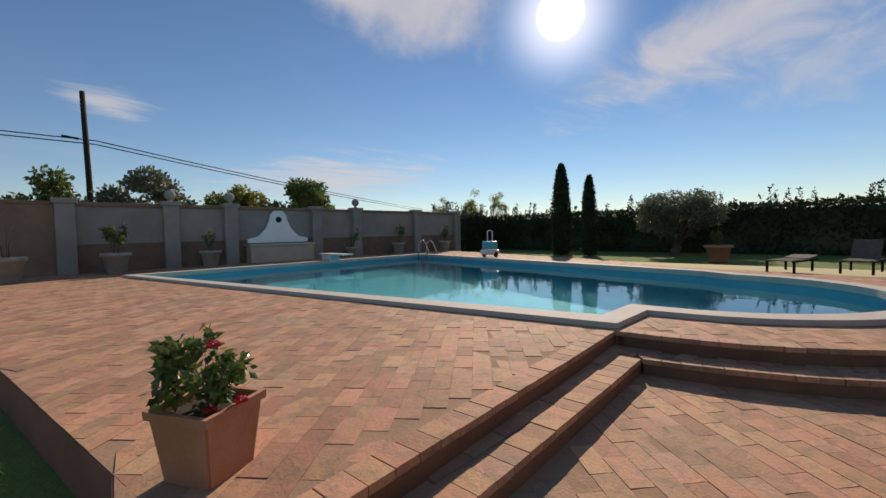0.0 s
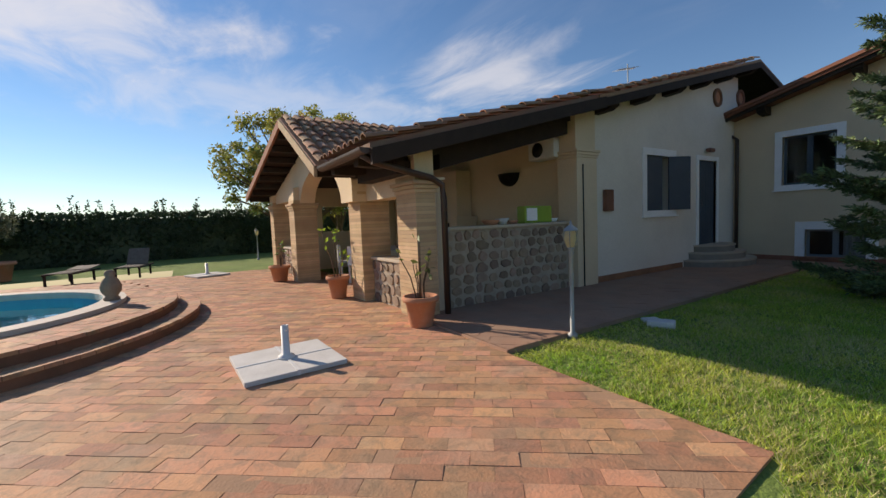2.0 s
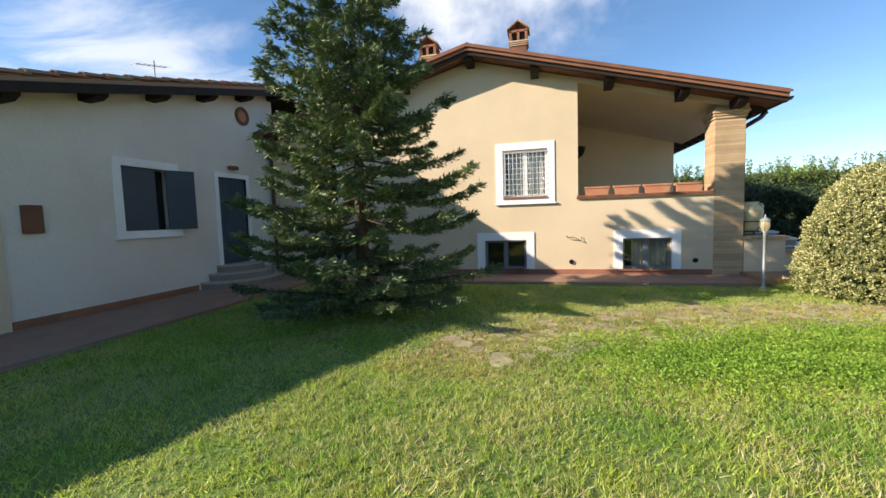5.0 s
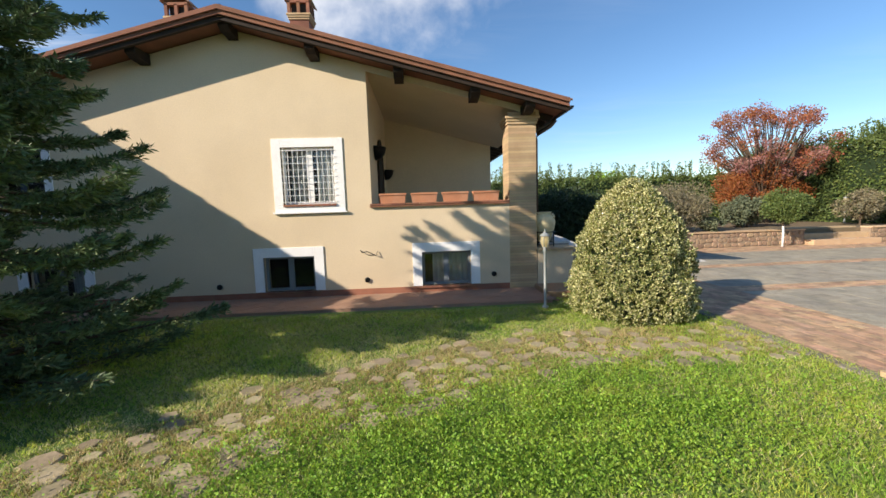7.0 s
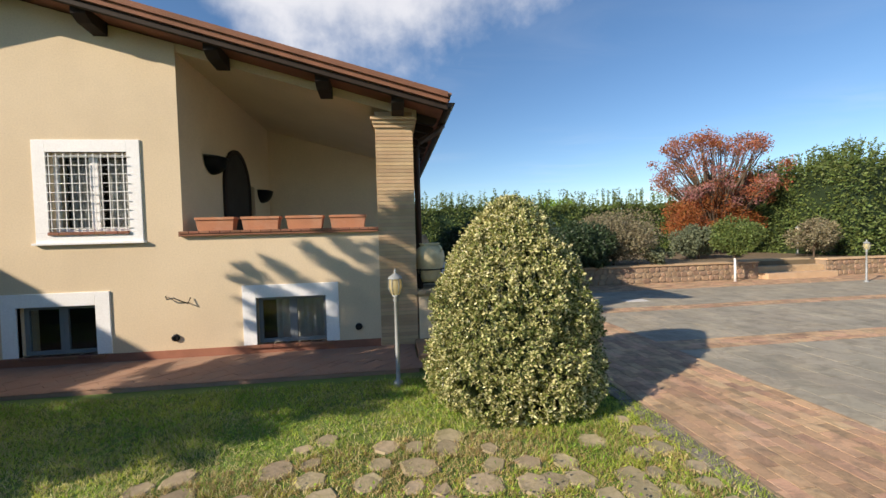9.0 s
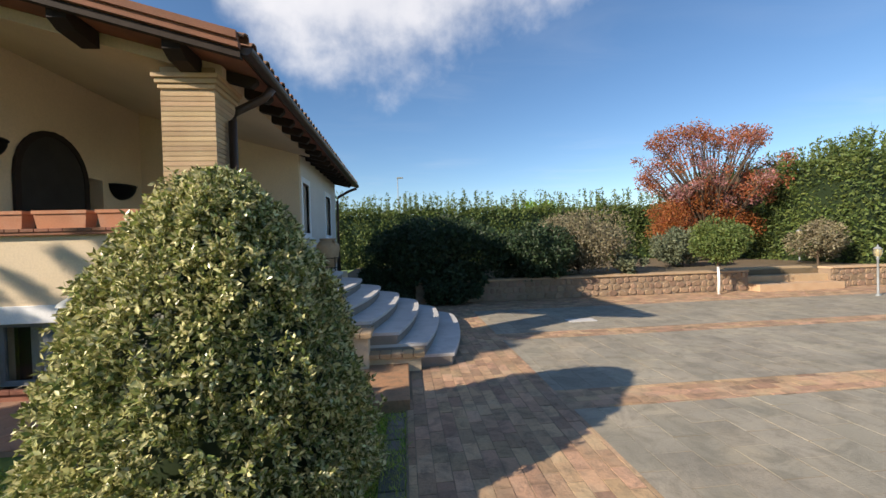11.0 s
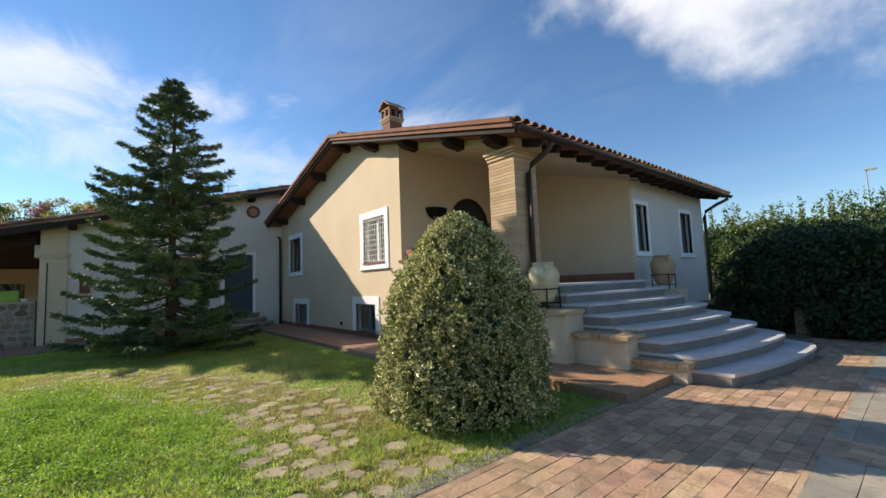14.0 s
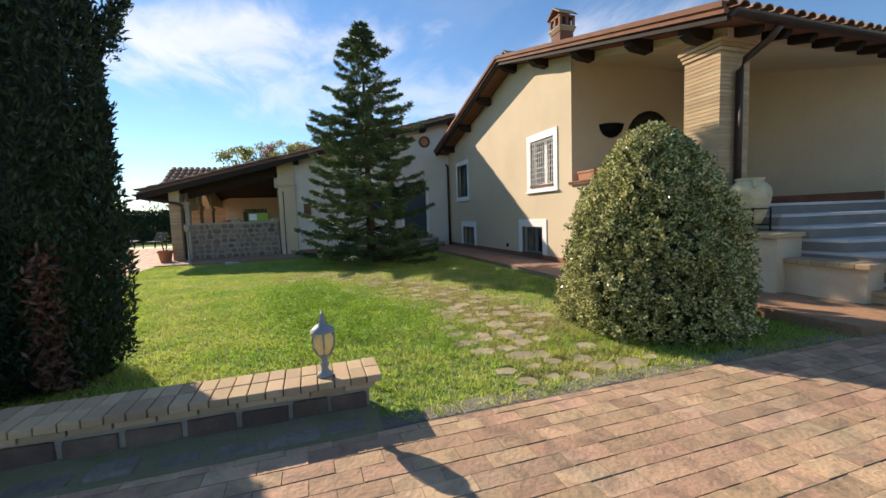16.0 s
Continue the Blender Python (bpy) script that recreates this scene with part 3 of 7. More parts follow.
def build_main_roof():
    y0, y1 = -0.5, 9.35
    for side, xe in ((1, 5.72), (-1, -6.75)):
        ze = under(xe)
        bm = bmesh.new()
        prism(bm, [(RIDGE_X, RIDGE_Z), (xe, ze), (xe, ze + 0.05), (RIDGE_X, RIDGE_Z + 0.05)], y0 + 0.02, y1, "y")
        part("soffit", bm, EAVE_TILE, house, "brick-tiled eave underside")
        bm = bmesh.new()
        prism(bm, [(RIDGE_X, RIDGE_Z + 0.054), (xe, ze + 0.054), (xe, ze + 0.085), (RIDGE_X, RIDGE_Z + 0.085)], y0, y1, "y")
        part("roof_deck", bm, ROOF_TILE, house)
        # stepped brick-red verge boards
        for k, (g, z) in enumerate(((0.0, -0.06), (0.05, 0.02), (0.09, 0.09))):
            bm = bmesh.new()
            prism(bm, [(RIDGE_X, RIDGE_Z + z), (xe + side * 0.03, ze + z), (xe + side * 0.03, ze + z + 0.075), (RIDGE_X, RIDGE_Z + z + 0.075)], y0 - g - 0.03, y0 - g + 0.045, "y")
            part("verge", bm, DARK_WOOD if k == 0 else EAVE_TILE, house)
        dn = Vector((RIDGE_X - xe, 0, RIDGE_Z - ze))
        roof_tiles(house, (xe + side * 0.05, y0 - 0.1, ze + 0.075), (0, y1 - y0 + 0.1, 0), dn, 49, 17, 0.2)
        # rafters under the eave
        n = 17
        for i in range(n):
            y = 0.15 + i * (y1 - 0.3) / n
            bm = bmesh.new()
            a = xe - side * 0.05
            b = xe - side * (0.62 if side > 0 and y > 4.4 else 0.5)
            prism(bm, [(a, under(a) - 0.005), (b, under(b) - 0.005), (b, under(b) - 0.13), (a + -side * 0.06, under(a) - 0.11), (a, under(a) - 0.05)], y, y + 0.10, "y")
            part("rafter", bm, DARK_WOOD, house)
    # purlin ends under the gable overhang
    for x in (-5.6, -3.9, -2.2, RIDGE_X, 0.95, 2.55, 4.0, 5.05):
        z = under(x) - 0.01
        bm = bmesh.new()
        prism(bm, [(y0 + 0.08, z), (y0 + 0.08, z - 0.10), (y0 + 0.2, z - 0.17), (0.02, z - 0.20), (0.02, z)], x - 0.09, x + 0.09, "x")
        part("purlin", bm, DARK_WOOD, house)
    bm = bmesh.new()
    for i in range(30):
        y = y0 - 0.05 + i * (y1 - y0) / 30
        lathe(bm, [(0.11, 0), (0.11, 0.01), (0.10, 0.36), (0.085, 0.36)], 10, pose(RIDGE_X, y, RIDGE_Z + 0.09, -90, 0, 0))
    tagged(part("ridge_tiles", bm, ROOF_TILE, house), kind="stuff")


build_main_roof()
bm = bmesh.new()
prism(bm, [(1.9, under(1.9) - 0.004), (5.34, under(5.34) - 0.004), (5.34, under(5.34) - 0.13), (1.9, under(1.9) - 0.13)], 0.03, 4.3, "y")
tagged(part("ceiling_loggia", bm, PLASTER), "sloping cream plaster ceiling of the loggia", "ceiling", kind="structure")


def gutter(parent, a, b, r=0.07, mat=COPPER_GUTTER):
    """A half-round gutter from a to b."""
    a, b = Vector(a), Vector(b)
    d = (b - a).normalized()
    s = d.cross(Vector((0, 0, 1))).normalized()
    bm = bmesh.new()
    rows = []
    for p in (a, b):
        rows.append([[bm.verts.new(p + s * math.cos(t) * rr - Vector((0, 0, 1)) * math.sin(t) * rr) for t in (math.pi * k / 8 for k in range(9))] for rr in (r, r - 0.008)])
    for sh in (0, 1):
        for k in range(8):
            bm.faces.new((rows[0][sh][k], rows[1][sh][k], rows[1][sh][k + 1], rows[0][sh][k + 1]))
    for k in (0, 8):
        bm.faces.new((rows[0][0][k], rows[1][0][k], rows[1][1][k], rows[0][1][k]))
    for e in (0, 1):
        bm.faces.new(rows[e][0])
    return part("gutter", bm, mat, parent)


gutter(house, (5.79, -0.5, under(5.72) + 0.05), (5.79, 9.35, under(5.72) + 0.05), 0.075)
gutter(house, (-6.82, -0.5, under(-6.75) + 0.05), (-6.82, 9.35, under(-6.75) + 0.05))
bm = bmesh.new(); tube(bm, [(5.79, 0.35, 3.52), (5.68, 0.35, 3.40), (5.40, 0.30, 3.24), (5.34, 0.28, 3.1), (5.34, 0.28, 0.0)], 0.048, 12); part("downpipe", bm, COPPER_GUTTER, house)
bm = bmesh.new(); tube(bm, [(-6.8, -0.2, 3.5), (-6.4, -0.12, 3.35), (-6.22, -0.07, 3.2), (-6.22, -0.07, 0.0)], 0.045, 12); part("downpipe", bm, COPPER_GUTTER, house)
bm = bmesh.new(); tube(bm, [(5.79, 9.15, 3.5), (5.5, 9.1, 3.38), (5.2, 9.05, 3.2), (5.16, 9.05, 3.05), (5.16, 9.05, 0.0)], 0.045, 12); part("downpipe", bm, COPPER_GUTTER, house)


def surround(win, o, plane, face, band, sill=True, base=True, axis="y"):
    """A flat painted band round an opening o = (u0, u1, z0, z1), proud of the wall."""
    u0, u1, z0, z1 = o
    def put(p0, q0, p1, q1, extra=0.0):
        lo, hi = sorted((plane + 0.06 * -face, plane + (0.022 + extra) * face))
        bm = bmesh.new()
        if axis == "y":
            box(bm, p0, lo, q0, p1, hi, q1, 0.004)
        else:
            box(bm, lo, p0, q0, hi, p1, q1, 0.004)
        part("surround", bm, WHITE, win)
    put(u0 - band, z0, u0, z1 + band)
    put(u1, z0, u1 + band, z1 + band)
    put(u0, z1, u1, z1 + band)
    if sill:
        put(u0 - band, z0 - band * 0.8, u1 + band, z0)
        put(u0 - band - 0.03, z0 - band * 0.8 - 0.03, u1 + band + 0.03, z0 - band * 0.8, 0.04)


def casement(win, o, plane, face, axis="y", sashes=2, frame_mat=None, depth=0.16, glass=True):
    """Sash frames with glass set back in the opening, a panel coloured as the unlit room behind."""
    frame_mat = frame_mat or SHUTTER
    u0, u1, z0, z1 = o
    p = plane - face * depth
    def B(bm, p0, q0, p1, q1, d0, d1):
        lo, hi = sorted((p + d0 * face, p + d1 * face))
        if axis == "y":
            box(bm, p0, lo, q0, p1, hi, q1, 0.004)
        else:
            box(bm, lo, p0, q0, hi, p1, q1, 0.004)
    w = (u1 - u0) / sashes
    for i in range(sashes):
        a, b = u0 + i * w, u0 + (i + 1) * w
        bm = bmesh.new()
        f = 0.055
        B(bm, a, z0, a + f, z1, 0, 0.05); B(bm, b - f, z0, b, z1, 0, 0.05)
        B(bm, a + f, z0, b - f, z0 + f, 0, 0.05); B(bm, a + f, z1 - f, b - f, z1, 0, 0.05)
        sash = part("sash", bm, frame_mat, win)
        if glass:
            bm = bmesh.new(); B(bm, a + f, z0 + f, b - f, z1 - f, 0.02, 0.028)
            g = part("pane", bm, GLASS, sash)
            g.visible_shadow = False
    # dark panel: the shade of the room put into its colour
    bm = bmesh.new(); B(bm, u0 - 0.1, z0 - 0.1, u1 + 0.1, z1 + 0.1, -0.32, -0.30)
    part("room_shade", bm, SHADE_BLACK, win)


LINEN = material("grey_linen", (0.42, 0.41, 0.39), (0.34, 0.33, 0.32), scale=9, rough=0.95, bump=0.2)
SASH_GREY = material("grey_sash_paint", (0.20, 0.22, 0.235), (0.17, 0.19, 0.205), scale=4, rough=0.5, bump=0.05)


def drape(bm, x0, x1, y, z0, z1, folds):
    """A hanging cloth with soft folds, facing y."""
    n = folds * 6
    cols = [[bm.verts.new((x0 + (x1 - x0) * k / n, y + 0.018 * math.sin(k * 1.05) + 0.008 * math.sin(k * 2.3), z)) for z in (z0, z1)] for k in range(n + 1)]
    for a, b in zip(cols, cols[1:]):
        bm.faces.new((a[0], b[0], b[1], a[1])).smooth = True


def window_with_bars(o):
    win = thing("window_barred", "white-framed window behind a white iron grating", "window", (0, 0, 0))
    surround(win, o, 0.0, -1, 0.17)
    casement(win, o, 0.0, -1, frame_mat=WHITE)
    u0, u1, z0, z1 = o
    bm = bmesh.new()
    for i in range(11):
        x = u0 + (u1 - u0) * (i + 0.5) / 11
        box(bm, x - 0.0045, -0.032, z0 + 0.02, x + 0.0045, -0.023, z1 - 0.02)
    for j in range(9):
        z = z0 + (z1 - z0) * (j + 0.5) / 9
        box(bm, u0 - 0.02, -0.041, z - 0.0045, u1 + 0.02, -0.032, z + 0.0045)
    part("grating", bm, WHITE, win, "white iron grating")
    for k in (0, 1):
        bm = bmesh.new()
        x = u0 + 0.10 + k * (u1 - u0) / 2
        drape(bm, x, x + (u1 - u0) * 0.33, 0.26, z0 + 0.05, z1 - 0.05, 5)
        part("curtain", bm, LINEN, win, "grey linen curtain")
    for k in range(7):
        w = (u1 - u0) / 7
        bm = bmesh.new(); box(bm, u0 + k * w, -0.05, z0 - 0.03, u0 + (k + 1) * w - 0.004, 0.09, z0 + 0.012, 0.005); part("sill_brick", bm, COTTO_RISER, win)
    return win


window_with_bars(WIN_MAIN)


def plain_window(o, plane, face, axis, label, band=0.15, sill=True, sash=None, cloth=0.0):
    win = thing("window_plain", label, "window")
    surround(win, o, plane, face, band, sill, axis=axis)
    casement(win, o, plane, face, axis, frame_mat=sash)
    if cloth:
        w = o[1] - o[0]
        bm = bmesh.new(); drape(bm, o[0] + w * (1 - cloth), o[1] - 0.04, plane + 0.24, o[2] + 0.03, o[3] - 0.02, 6); part("curtain", bm, LINEN, win, "grey linen curtain")
    if axis == "y" and not sill:
        for k in range(7):
            w = (o[1] - o[0] + 0.24) / 7
            a = o[0] - 0.12 + k * w
            bm = bmesh.new(); box(bm, a, -0.055, o[2] - 0.045, a + w - 0.004, 0.10, o[2], 0.005); part("sill_brick", bm, COTTO_RISER, win)
    return win


plain_window(WIN_LEFT, 0.0, -1, "y", "white-framed window with blue-grey sashes in the house wall")
for o, cloth in zip(BASE_WINS, (0.0, 0.78, 0.4)):
    plain_window(o, 0.0, -1, "y", "low white-framed basement window at the ground", 0.19, False, SASH_GREY, cloth)
for o in EAST_WINS:
    plain_window(o, EAST_X, 1, "x", "tall white-framed window beside the entrance stairs", 0.12)

# ---- wing with the service door ----
wing = thing("house_wing", "pale plastered wing of the house, tiled roof", "house")


def wing_top(y):
    return 5.08 - 0.268 * abs(y - 0.2)


DOOR = (-1.94, -1.02, 0.50, 2.60)
WIN1 = (-4.20, -3.15, 1.40, 2.60)
bm = bmesh.new()
part("wall", holed_wall(-6.35, 0.2, -0.1, lambda y: wing_top(y) - 0.02, [DOOR, WIN1], -6.67, 0.35, "x"), PLASTER_GREY, wing)
bm = bmesh.new(); box(bm, -14.2, -6.35, -0.1, -6.67, -6.05, 3.28); box(bm, -14.2, -6.05, -0.1, -13.9, 6, 4); part("wall", bm, PLASTER, wing)


def build_wing_roof():
    x0, x1 = -14.4, -5.85
    prof = [(-6.45, wing_top(-6.45)), (0.2, wing_top(0.2)), (6.5, wing_top(6.5))]
    for (ya, za), (yb, zb) in zip(prof, prof[1:]):
        bm = bmesh.new(); prism(bm, [(ya, za), (yb, zb), (yb, zb + 0.05), (ya, za + 0.05)], x0, x1, "x"); part("soffit", bm, DARK_WOOD, wing)
        bm = bmesh.new(); prism(bm, [(ya, za + 0.054), (yb, zb + 0.054), (yb, zb + 0.12), (ya, za + 0.12)], x0, x1 + 0.03, "x"); part("roof_deck", bm, ROOF_TILE, wing)
        bm = bmesh.new(); prism(bm, [(ya, za - 0.10), (yb, zb - 0.10), (yb, zb + 0.05), (ya, za + 0.05)], x1, x1 + 0.05, "x"); part("verge_board", bm, DARK_WOOD, wing)
    a, b = prof[0], prof[1]
    roof_tiles(wing, (x0, a[0], a[1] + 0.13), (x1 - x0 + 0.05, 0, 0), (0, b[0] - a[0], b[1] - a[1]), 42, 18, 0.2)
    for y in (-5.9, -4.7, -3.5, -2.3, -1.1, 0.1):
        z = wing_top(y) - 0.01
        bm = bmesh.new()
        prism(bm, [(-7.0, z), (-7.0, z - 0.2), (x1 - 0.15, z - 0.17), (x1 - 0.03, z - 0.1), (x1 - 0.03, z)], y - 0.09, y + 0.09, "y")
        part("purlin", bm, DARK_WOOD, wing)


build_wing_roof()
# pilaster at the wing's end
bm = bmesh.new(); box(bm, -6.70, -6.56, -0.05, -6.25, -5.98, 2.42, 0.01)
for k, g in enumerate((0.015, 0.03, 0.05)):
    box(bm, -6.70, -6.56 - g, 2.423 + k * 0.05, -6.25 + g, -5.98 + g, 2.469 + k * 0.05, 0.006)
box(bm, -6.70, -6.56, 2.575, -6.27, -6.0, 3.3)
part("pilaster", bm, PLASTER, wing)
bm = bmesh.new(); tube(bm, [(-6.238, -6.40, 0.03), (-6.238, -6.40, 2.3)], 0.012, 6); part("conduit", bm, IRON, wing)
bm = bmesh.new(); box(bm, -6.34, -5.97, 0.029, -6.305, -2.7, 0.15, 0.004); part("skirting", bm, COTTO_RISER, wing)
bm = bmesh.new(); box(bm, -6.2, -0.018, 0.029, 4.69, 0.02, 0.15, 0.004); part("skirting", bm, COTTO_RISER, house)

win = thing("window_shuttered", "white-framed window with blue-grey shutters, one leaf ajar", "window")
surround(win, WIN1, -6.32, 1, 0.15, axis="x")
bm = bmesh.new(); box(bm, -6.40, WIN1[0], WIN1[2], -6.35, WIN1[0] + 0.70, WIN1[3], 0.008); part("shutter", bm, SHUTTER, win)
bm = bmesh.new(); obox(bm, pose(-6.20, WIN1[1] + 0.08, WIN1[2], 0, 0, 62), 0.52, 0.045, 1.2, 0.008); part("shutter", bm, SHUTTER, win)
# dark sheet behind the shutters, the room's shade given as colour
bm = bmesh.new(); box(bm, -6.6, WIN1[0], WIN1[2], -6.58, WIN1[1], WIN1[3]); part("room_shade", bm, SHADE_BLACK, win)

door = thing("door_service", "blue-grey service door in a white surround", "door", kind="structure")
bm = bmesh.new()
for a, b, c, d in ((DOOR[0] - 0.11, DOOR[2], DOOR[0], DOOR[3] + 0.11), (DOOR[1], DOOR[2], DOOR[1] + 0.11, DOOR[3] + 0.11), (DOOR[0], DOOR[3], DOOR[1], DOOR[3] + 0.11)):
    box(bm, -6.38, a, b, -6.295, c, d, 0.004)
part("surround", bm, WHITE, door)
bm = bmesh.new(); box(bm, -6.42, DOOR[0], DOOR[2], -6.37, DOOR[1], DOOR[3], 0.005)
for i in range(6):
    box(bm, -6.372, DOOR[0] + 0.06 + i * 0.137, DOOR[2] + 0.08, -6.362, DOOR[0] + 0.06 + i * 0.137 + 0.125, DOOR[3] - 0.08)
leaf = part("leaf", bm, SHUTTER, door)
bm = bmesh.new(); tube(bm, [(-6.36, DOOR[0] + 0.1, 1.5), (-6.31, DOOR[0] + 0.1, 1.5), (-6.31, DOOR[0] + 0.22, 1.5)], 0.012, 8); part("handle", bm, STEEL, leaf)
for i in range(3):
    st = thing("door_step", "curved grey stone step at the service door", "step", group="steps at the service door")
    bm = bmesh.new()
    r = 1.15 - i * 0.24
    prism(bm, [(-6.32, -1.48 - r), *[(-6.32 + r * 0.85 * math.cos(radians(a)), -1.48 + r * math.sin(radians(a))) for a in range(-80, 81, 10)], (-6.32, -1.48 + r)], 0.02 + i * 0.165, 0.02 + (i + 1) * 0.165 - 0.035)
    part("riser", bm, STAIR_RISER, st)
    bm = bmesh.new(); r += 0.02
    prism(bm, [(-6.32, -1.48 - r), *[(-6.32 + r * 0.85 * math.cos(radians(a)), -1.48 + r * math.sin(radians(a))) for a in range(-80, 81, 10)], (-6.32, -1.48 + r)], 0.02 + (i + 1) * 0.165 - 0.035, 0.02 + (i + 1) * 0.165)
    part("tread", bm, TRAVERTINE, st)

# ---- open porch with the kitchen counter ----
porch = thing("porch", "open plastered porch with brick columns and a tiled roof", "porch")


def porch_top(y):
    return 3.36 + (y + 6.3) * 0.262


def build_porch():
    x0, x1 = -7.75, -5.85
    y0 = -10.75
    plan = [(x0, y0), (x1, y0), (x1, -6.3), (-9.95, -6.3)]

    def slope(name, lift0, lift1, mat):
        bm = bmesh.new()
        lo = [bm.verts.new((x, y, porch_top(y) + lift0)) for x, y in plan]
        hi = [bm.verts.new((x, y, porch_top(y) + lift1)) for x, y in plan]
        bm.faces.new(lo[::-1]), bm.faces.new(hi)
        for k in range(4):
            bm.faces.new((lo[k], lo[(k + 1) % 4], hi[(k + 1) % 4], hi[k]))
        part(name, bm, mat, porch)

    slope("soffit", 0.0, 0.05, DARK_WOOD)
    slope("roof_deck", 0.054, 0.12, ROOF_TILE)
    roof_tiles(porch, (x0 + 0.1, y0 - 0.02, porch_top(y0) + 0.13), (x1 - x0 - 0.05, 0, 0), (0, -6.35 - y0, porch_top(-6.35) - porch_top(y0)), 9, 12, 0.2)
    bm = bmesh.new(); prism(bm, [(y0, porch_top(y0) - 0.14), (-6.3, porch_top(-6.3) - 0.14), (-6.3, porch_top(-6.3) + 0.05), (y0, porch_top(y0) + 0.05)], x1 - 0.0, x1 + 0.06, "x"); part("verge_board", bm, DARK_WOOD, porch)
    for i in range(2):
        x = -6.45 - i * 0.95
        bm = bmesh.new(); prism(bm, [(y0 + 0.05, porch_top(y0) + 0.0), (-6.36, porch_top(-6.36)), (-6.36, porch_top(-6.36) - 0.2), (y0 + 0.4, porch_top(y0 + .4) - 0.2), (y0 + 0.05, porch_top(y0) - 0.08)], x - 0.08, x + 0.08, "x")
        part("rafter", bm, DARK_WOOD, porch)
    bm = bmesh.new(); box(bm, -7.7, -10.2, 2.02, -6.3, -9.75, 2.2); part("beam", bm, DARK_WOOD, porch)
    gutter(porch, (-7.6, y0 - 0.06, porch_top(y0) + 0.06), (x1, y0 - 0.06, porch_top(y0) + 0.06), 0.075)
    bm = bmesh.new(); tube(bm, [(-6.0, y0 - 0.05, porch_top(y0)), (-6.0, y0 + 0.1, porch_top(y0) - 0.08), (-6.12, -9.75, 1.95), (-6.13, -9.58, 1.86), (-6.13, -9.56, 1.7), (-6.13, -9.56, 0.0)], 0.045, 12); part("downpipe", bm, COPPER_GUTTER, porch)


build_porch()
bm = bmesh.new(); prism(bm, [(-9.44, porch_top(-9.44) - .42), (-6.64, porch_top(-6.64) - .42), (-6.64, porch_top(-6.64) - .01), (-9.44, porch_top(-9.44) - .01)], -6.62, -6.38, "x"); part("main_beam", bm, DARK_WOOD, porch)


def pier(x0, y0, x1, y1, z1=2.1, cap=1.72, mat=PLASTER):
    brick_column(porch, x0, y0, x1, y1, -0.02, z1)
    bm = bmesh.new(); prism(bm, [(y0 + .01, z1), (y1 - .01, z1), (y1 - .01, porch_top(y1) - .005), (y0 + .01, porch_top(y0) - .005)], x0 + .01, x1 - .01, "x"); part("pier_head", bm, PLASTER, porch)


pier(-6.77, -9.98, -6.19, -9.66, 2.0)
bm = bmesh.new(); box(bm, -6.68, -9.655, -0.02, -6.37, -9.452, 1.86, 0.008)
for k, g in enumerate((0.015, 0.03, 0.05)):
    box(bm, -6.68 - g, -9.655, 1.863 + k * 0.045, -6.37 + g, -9.452 + g, 1.903 + k * 0.045, 0.006)
part("pilaster", bm, PLASTER, porch)
pier(-8.60, -10.05, -8.04, -9.5, 2.0)
pier(-12.1, -10.35, -11.55, -9.8, 2.0)
pier(-14.9, -10.3, -14.4, -9.75)
# low stone walls between piers
def rubble_wall(name, x0, y0, x1, y1, h, thick, label, cap=TRAVERTINE, rows=7, seed=3, core=None, stone=None):
    """Irregular stones set proud of a mortar core, with a slab on top. Runs along x or y."""
    w = thing(name, label, "stone wall", kind="structure")
    along_y = abs(y1 - y0) > abs(x1 - x0)
    L = abs(y1 - y0) if along_y else abs(x1 - x0)
    bm = bmesh.new()
    if along_y:
        box(bm, x0 - thick, y0, -0.02, x0, y1, h - 0.05)
    else:
        box(bm, x0, y0, -0.02, x1, y0 + thick, h - 0.05)
    part("core", bm, core or RUBBLE_MORTAR, w)
    bm = bmesh.new()
    if along_y:
        box(bm, x0 - thick - 0.03, y0 - 0.0, h - 0.05, x0 + 0.05, y1, h, 0.01)
    else:
        box(bm, x0, y0 - 0.05, h - 0.05, x1, y0 + thick + 0.03, h, 0.01)
    part("cap", bm, cap, w)
    rng = random.Random(seed)
    rh = (h - 0.06) / rows
    for r in range(rows):
        u = -rng.random() * 0.1
        while u < L - 0.05:
            wd = rng.uniform(0.8, 1.75) * rh
            a, b = max(u, 0.01) + 0.010, min(u + wd, L - 0.01) - 0.010
            u += wd
            if b - a < 0.05:
                continue
            zc, uc = (r + 0.5) * rh + rng.uniform(-0.02, 0.02), (a + b) / 2
            hh = rh * rng.uniform(0.40, 0.53)
            n = rng.choice((6, 7, 8))
            pts = []
            for k in range(n):
                t = 2 * math.pi * (k + rng.uniform(-0.2, 0.2)) / n + 0.3
                sc = rng.uniform(0.86, 1.08) / max(abs(math.cos(t)), abs(math.sin(t))) ** 0.55
                pts.append((uc + math.cos(t) * (b - a) / 2 * sc, min(max(zc + math.sin(t) * hh * sc, 0.0), h - 0.055)))
            d = rng.uniform(0.012, 0.035)
            bm = bmesh.new()
            def P(uu, zz, dd):
                return (x0 + dd, y0 + uu, zz) if along_y else (x0 + uu, y0 - dd, zz)
            lo = [bm.verts.new(P(uu, zz, -0.01)) for uu, zz in pts]
            hi = [bm.verts.new(P(uc + (uu - uc) * 0.88, zc + (zz - zc) * 0.88, d)) for uu, zz in pts]
            bm.faces.new(hi)
            for k in range(n):
                bm.faces.new((lo[k], lo[(k + 1) % n], hi[(k + 1) % n], hi[k]))
            part("stone", bm, stone or RUBBLE, w)
    return w


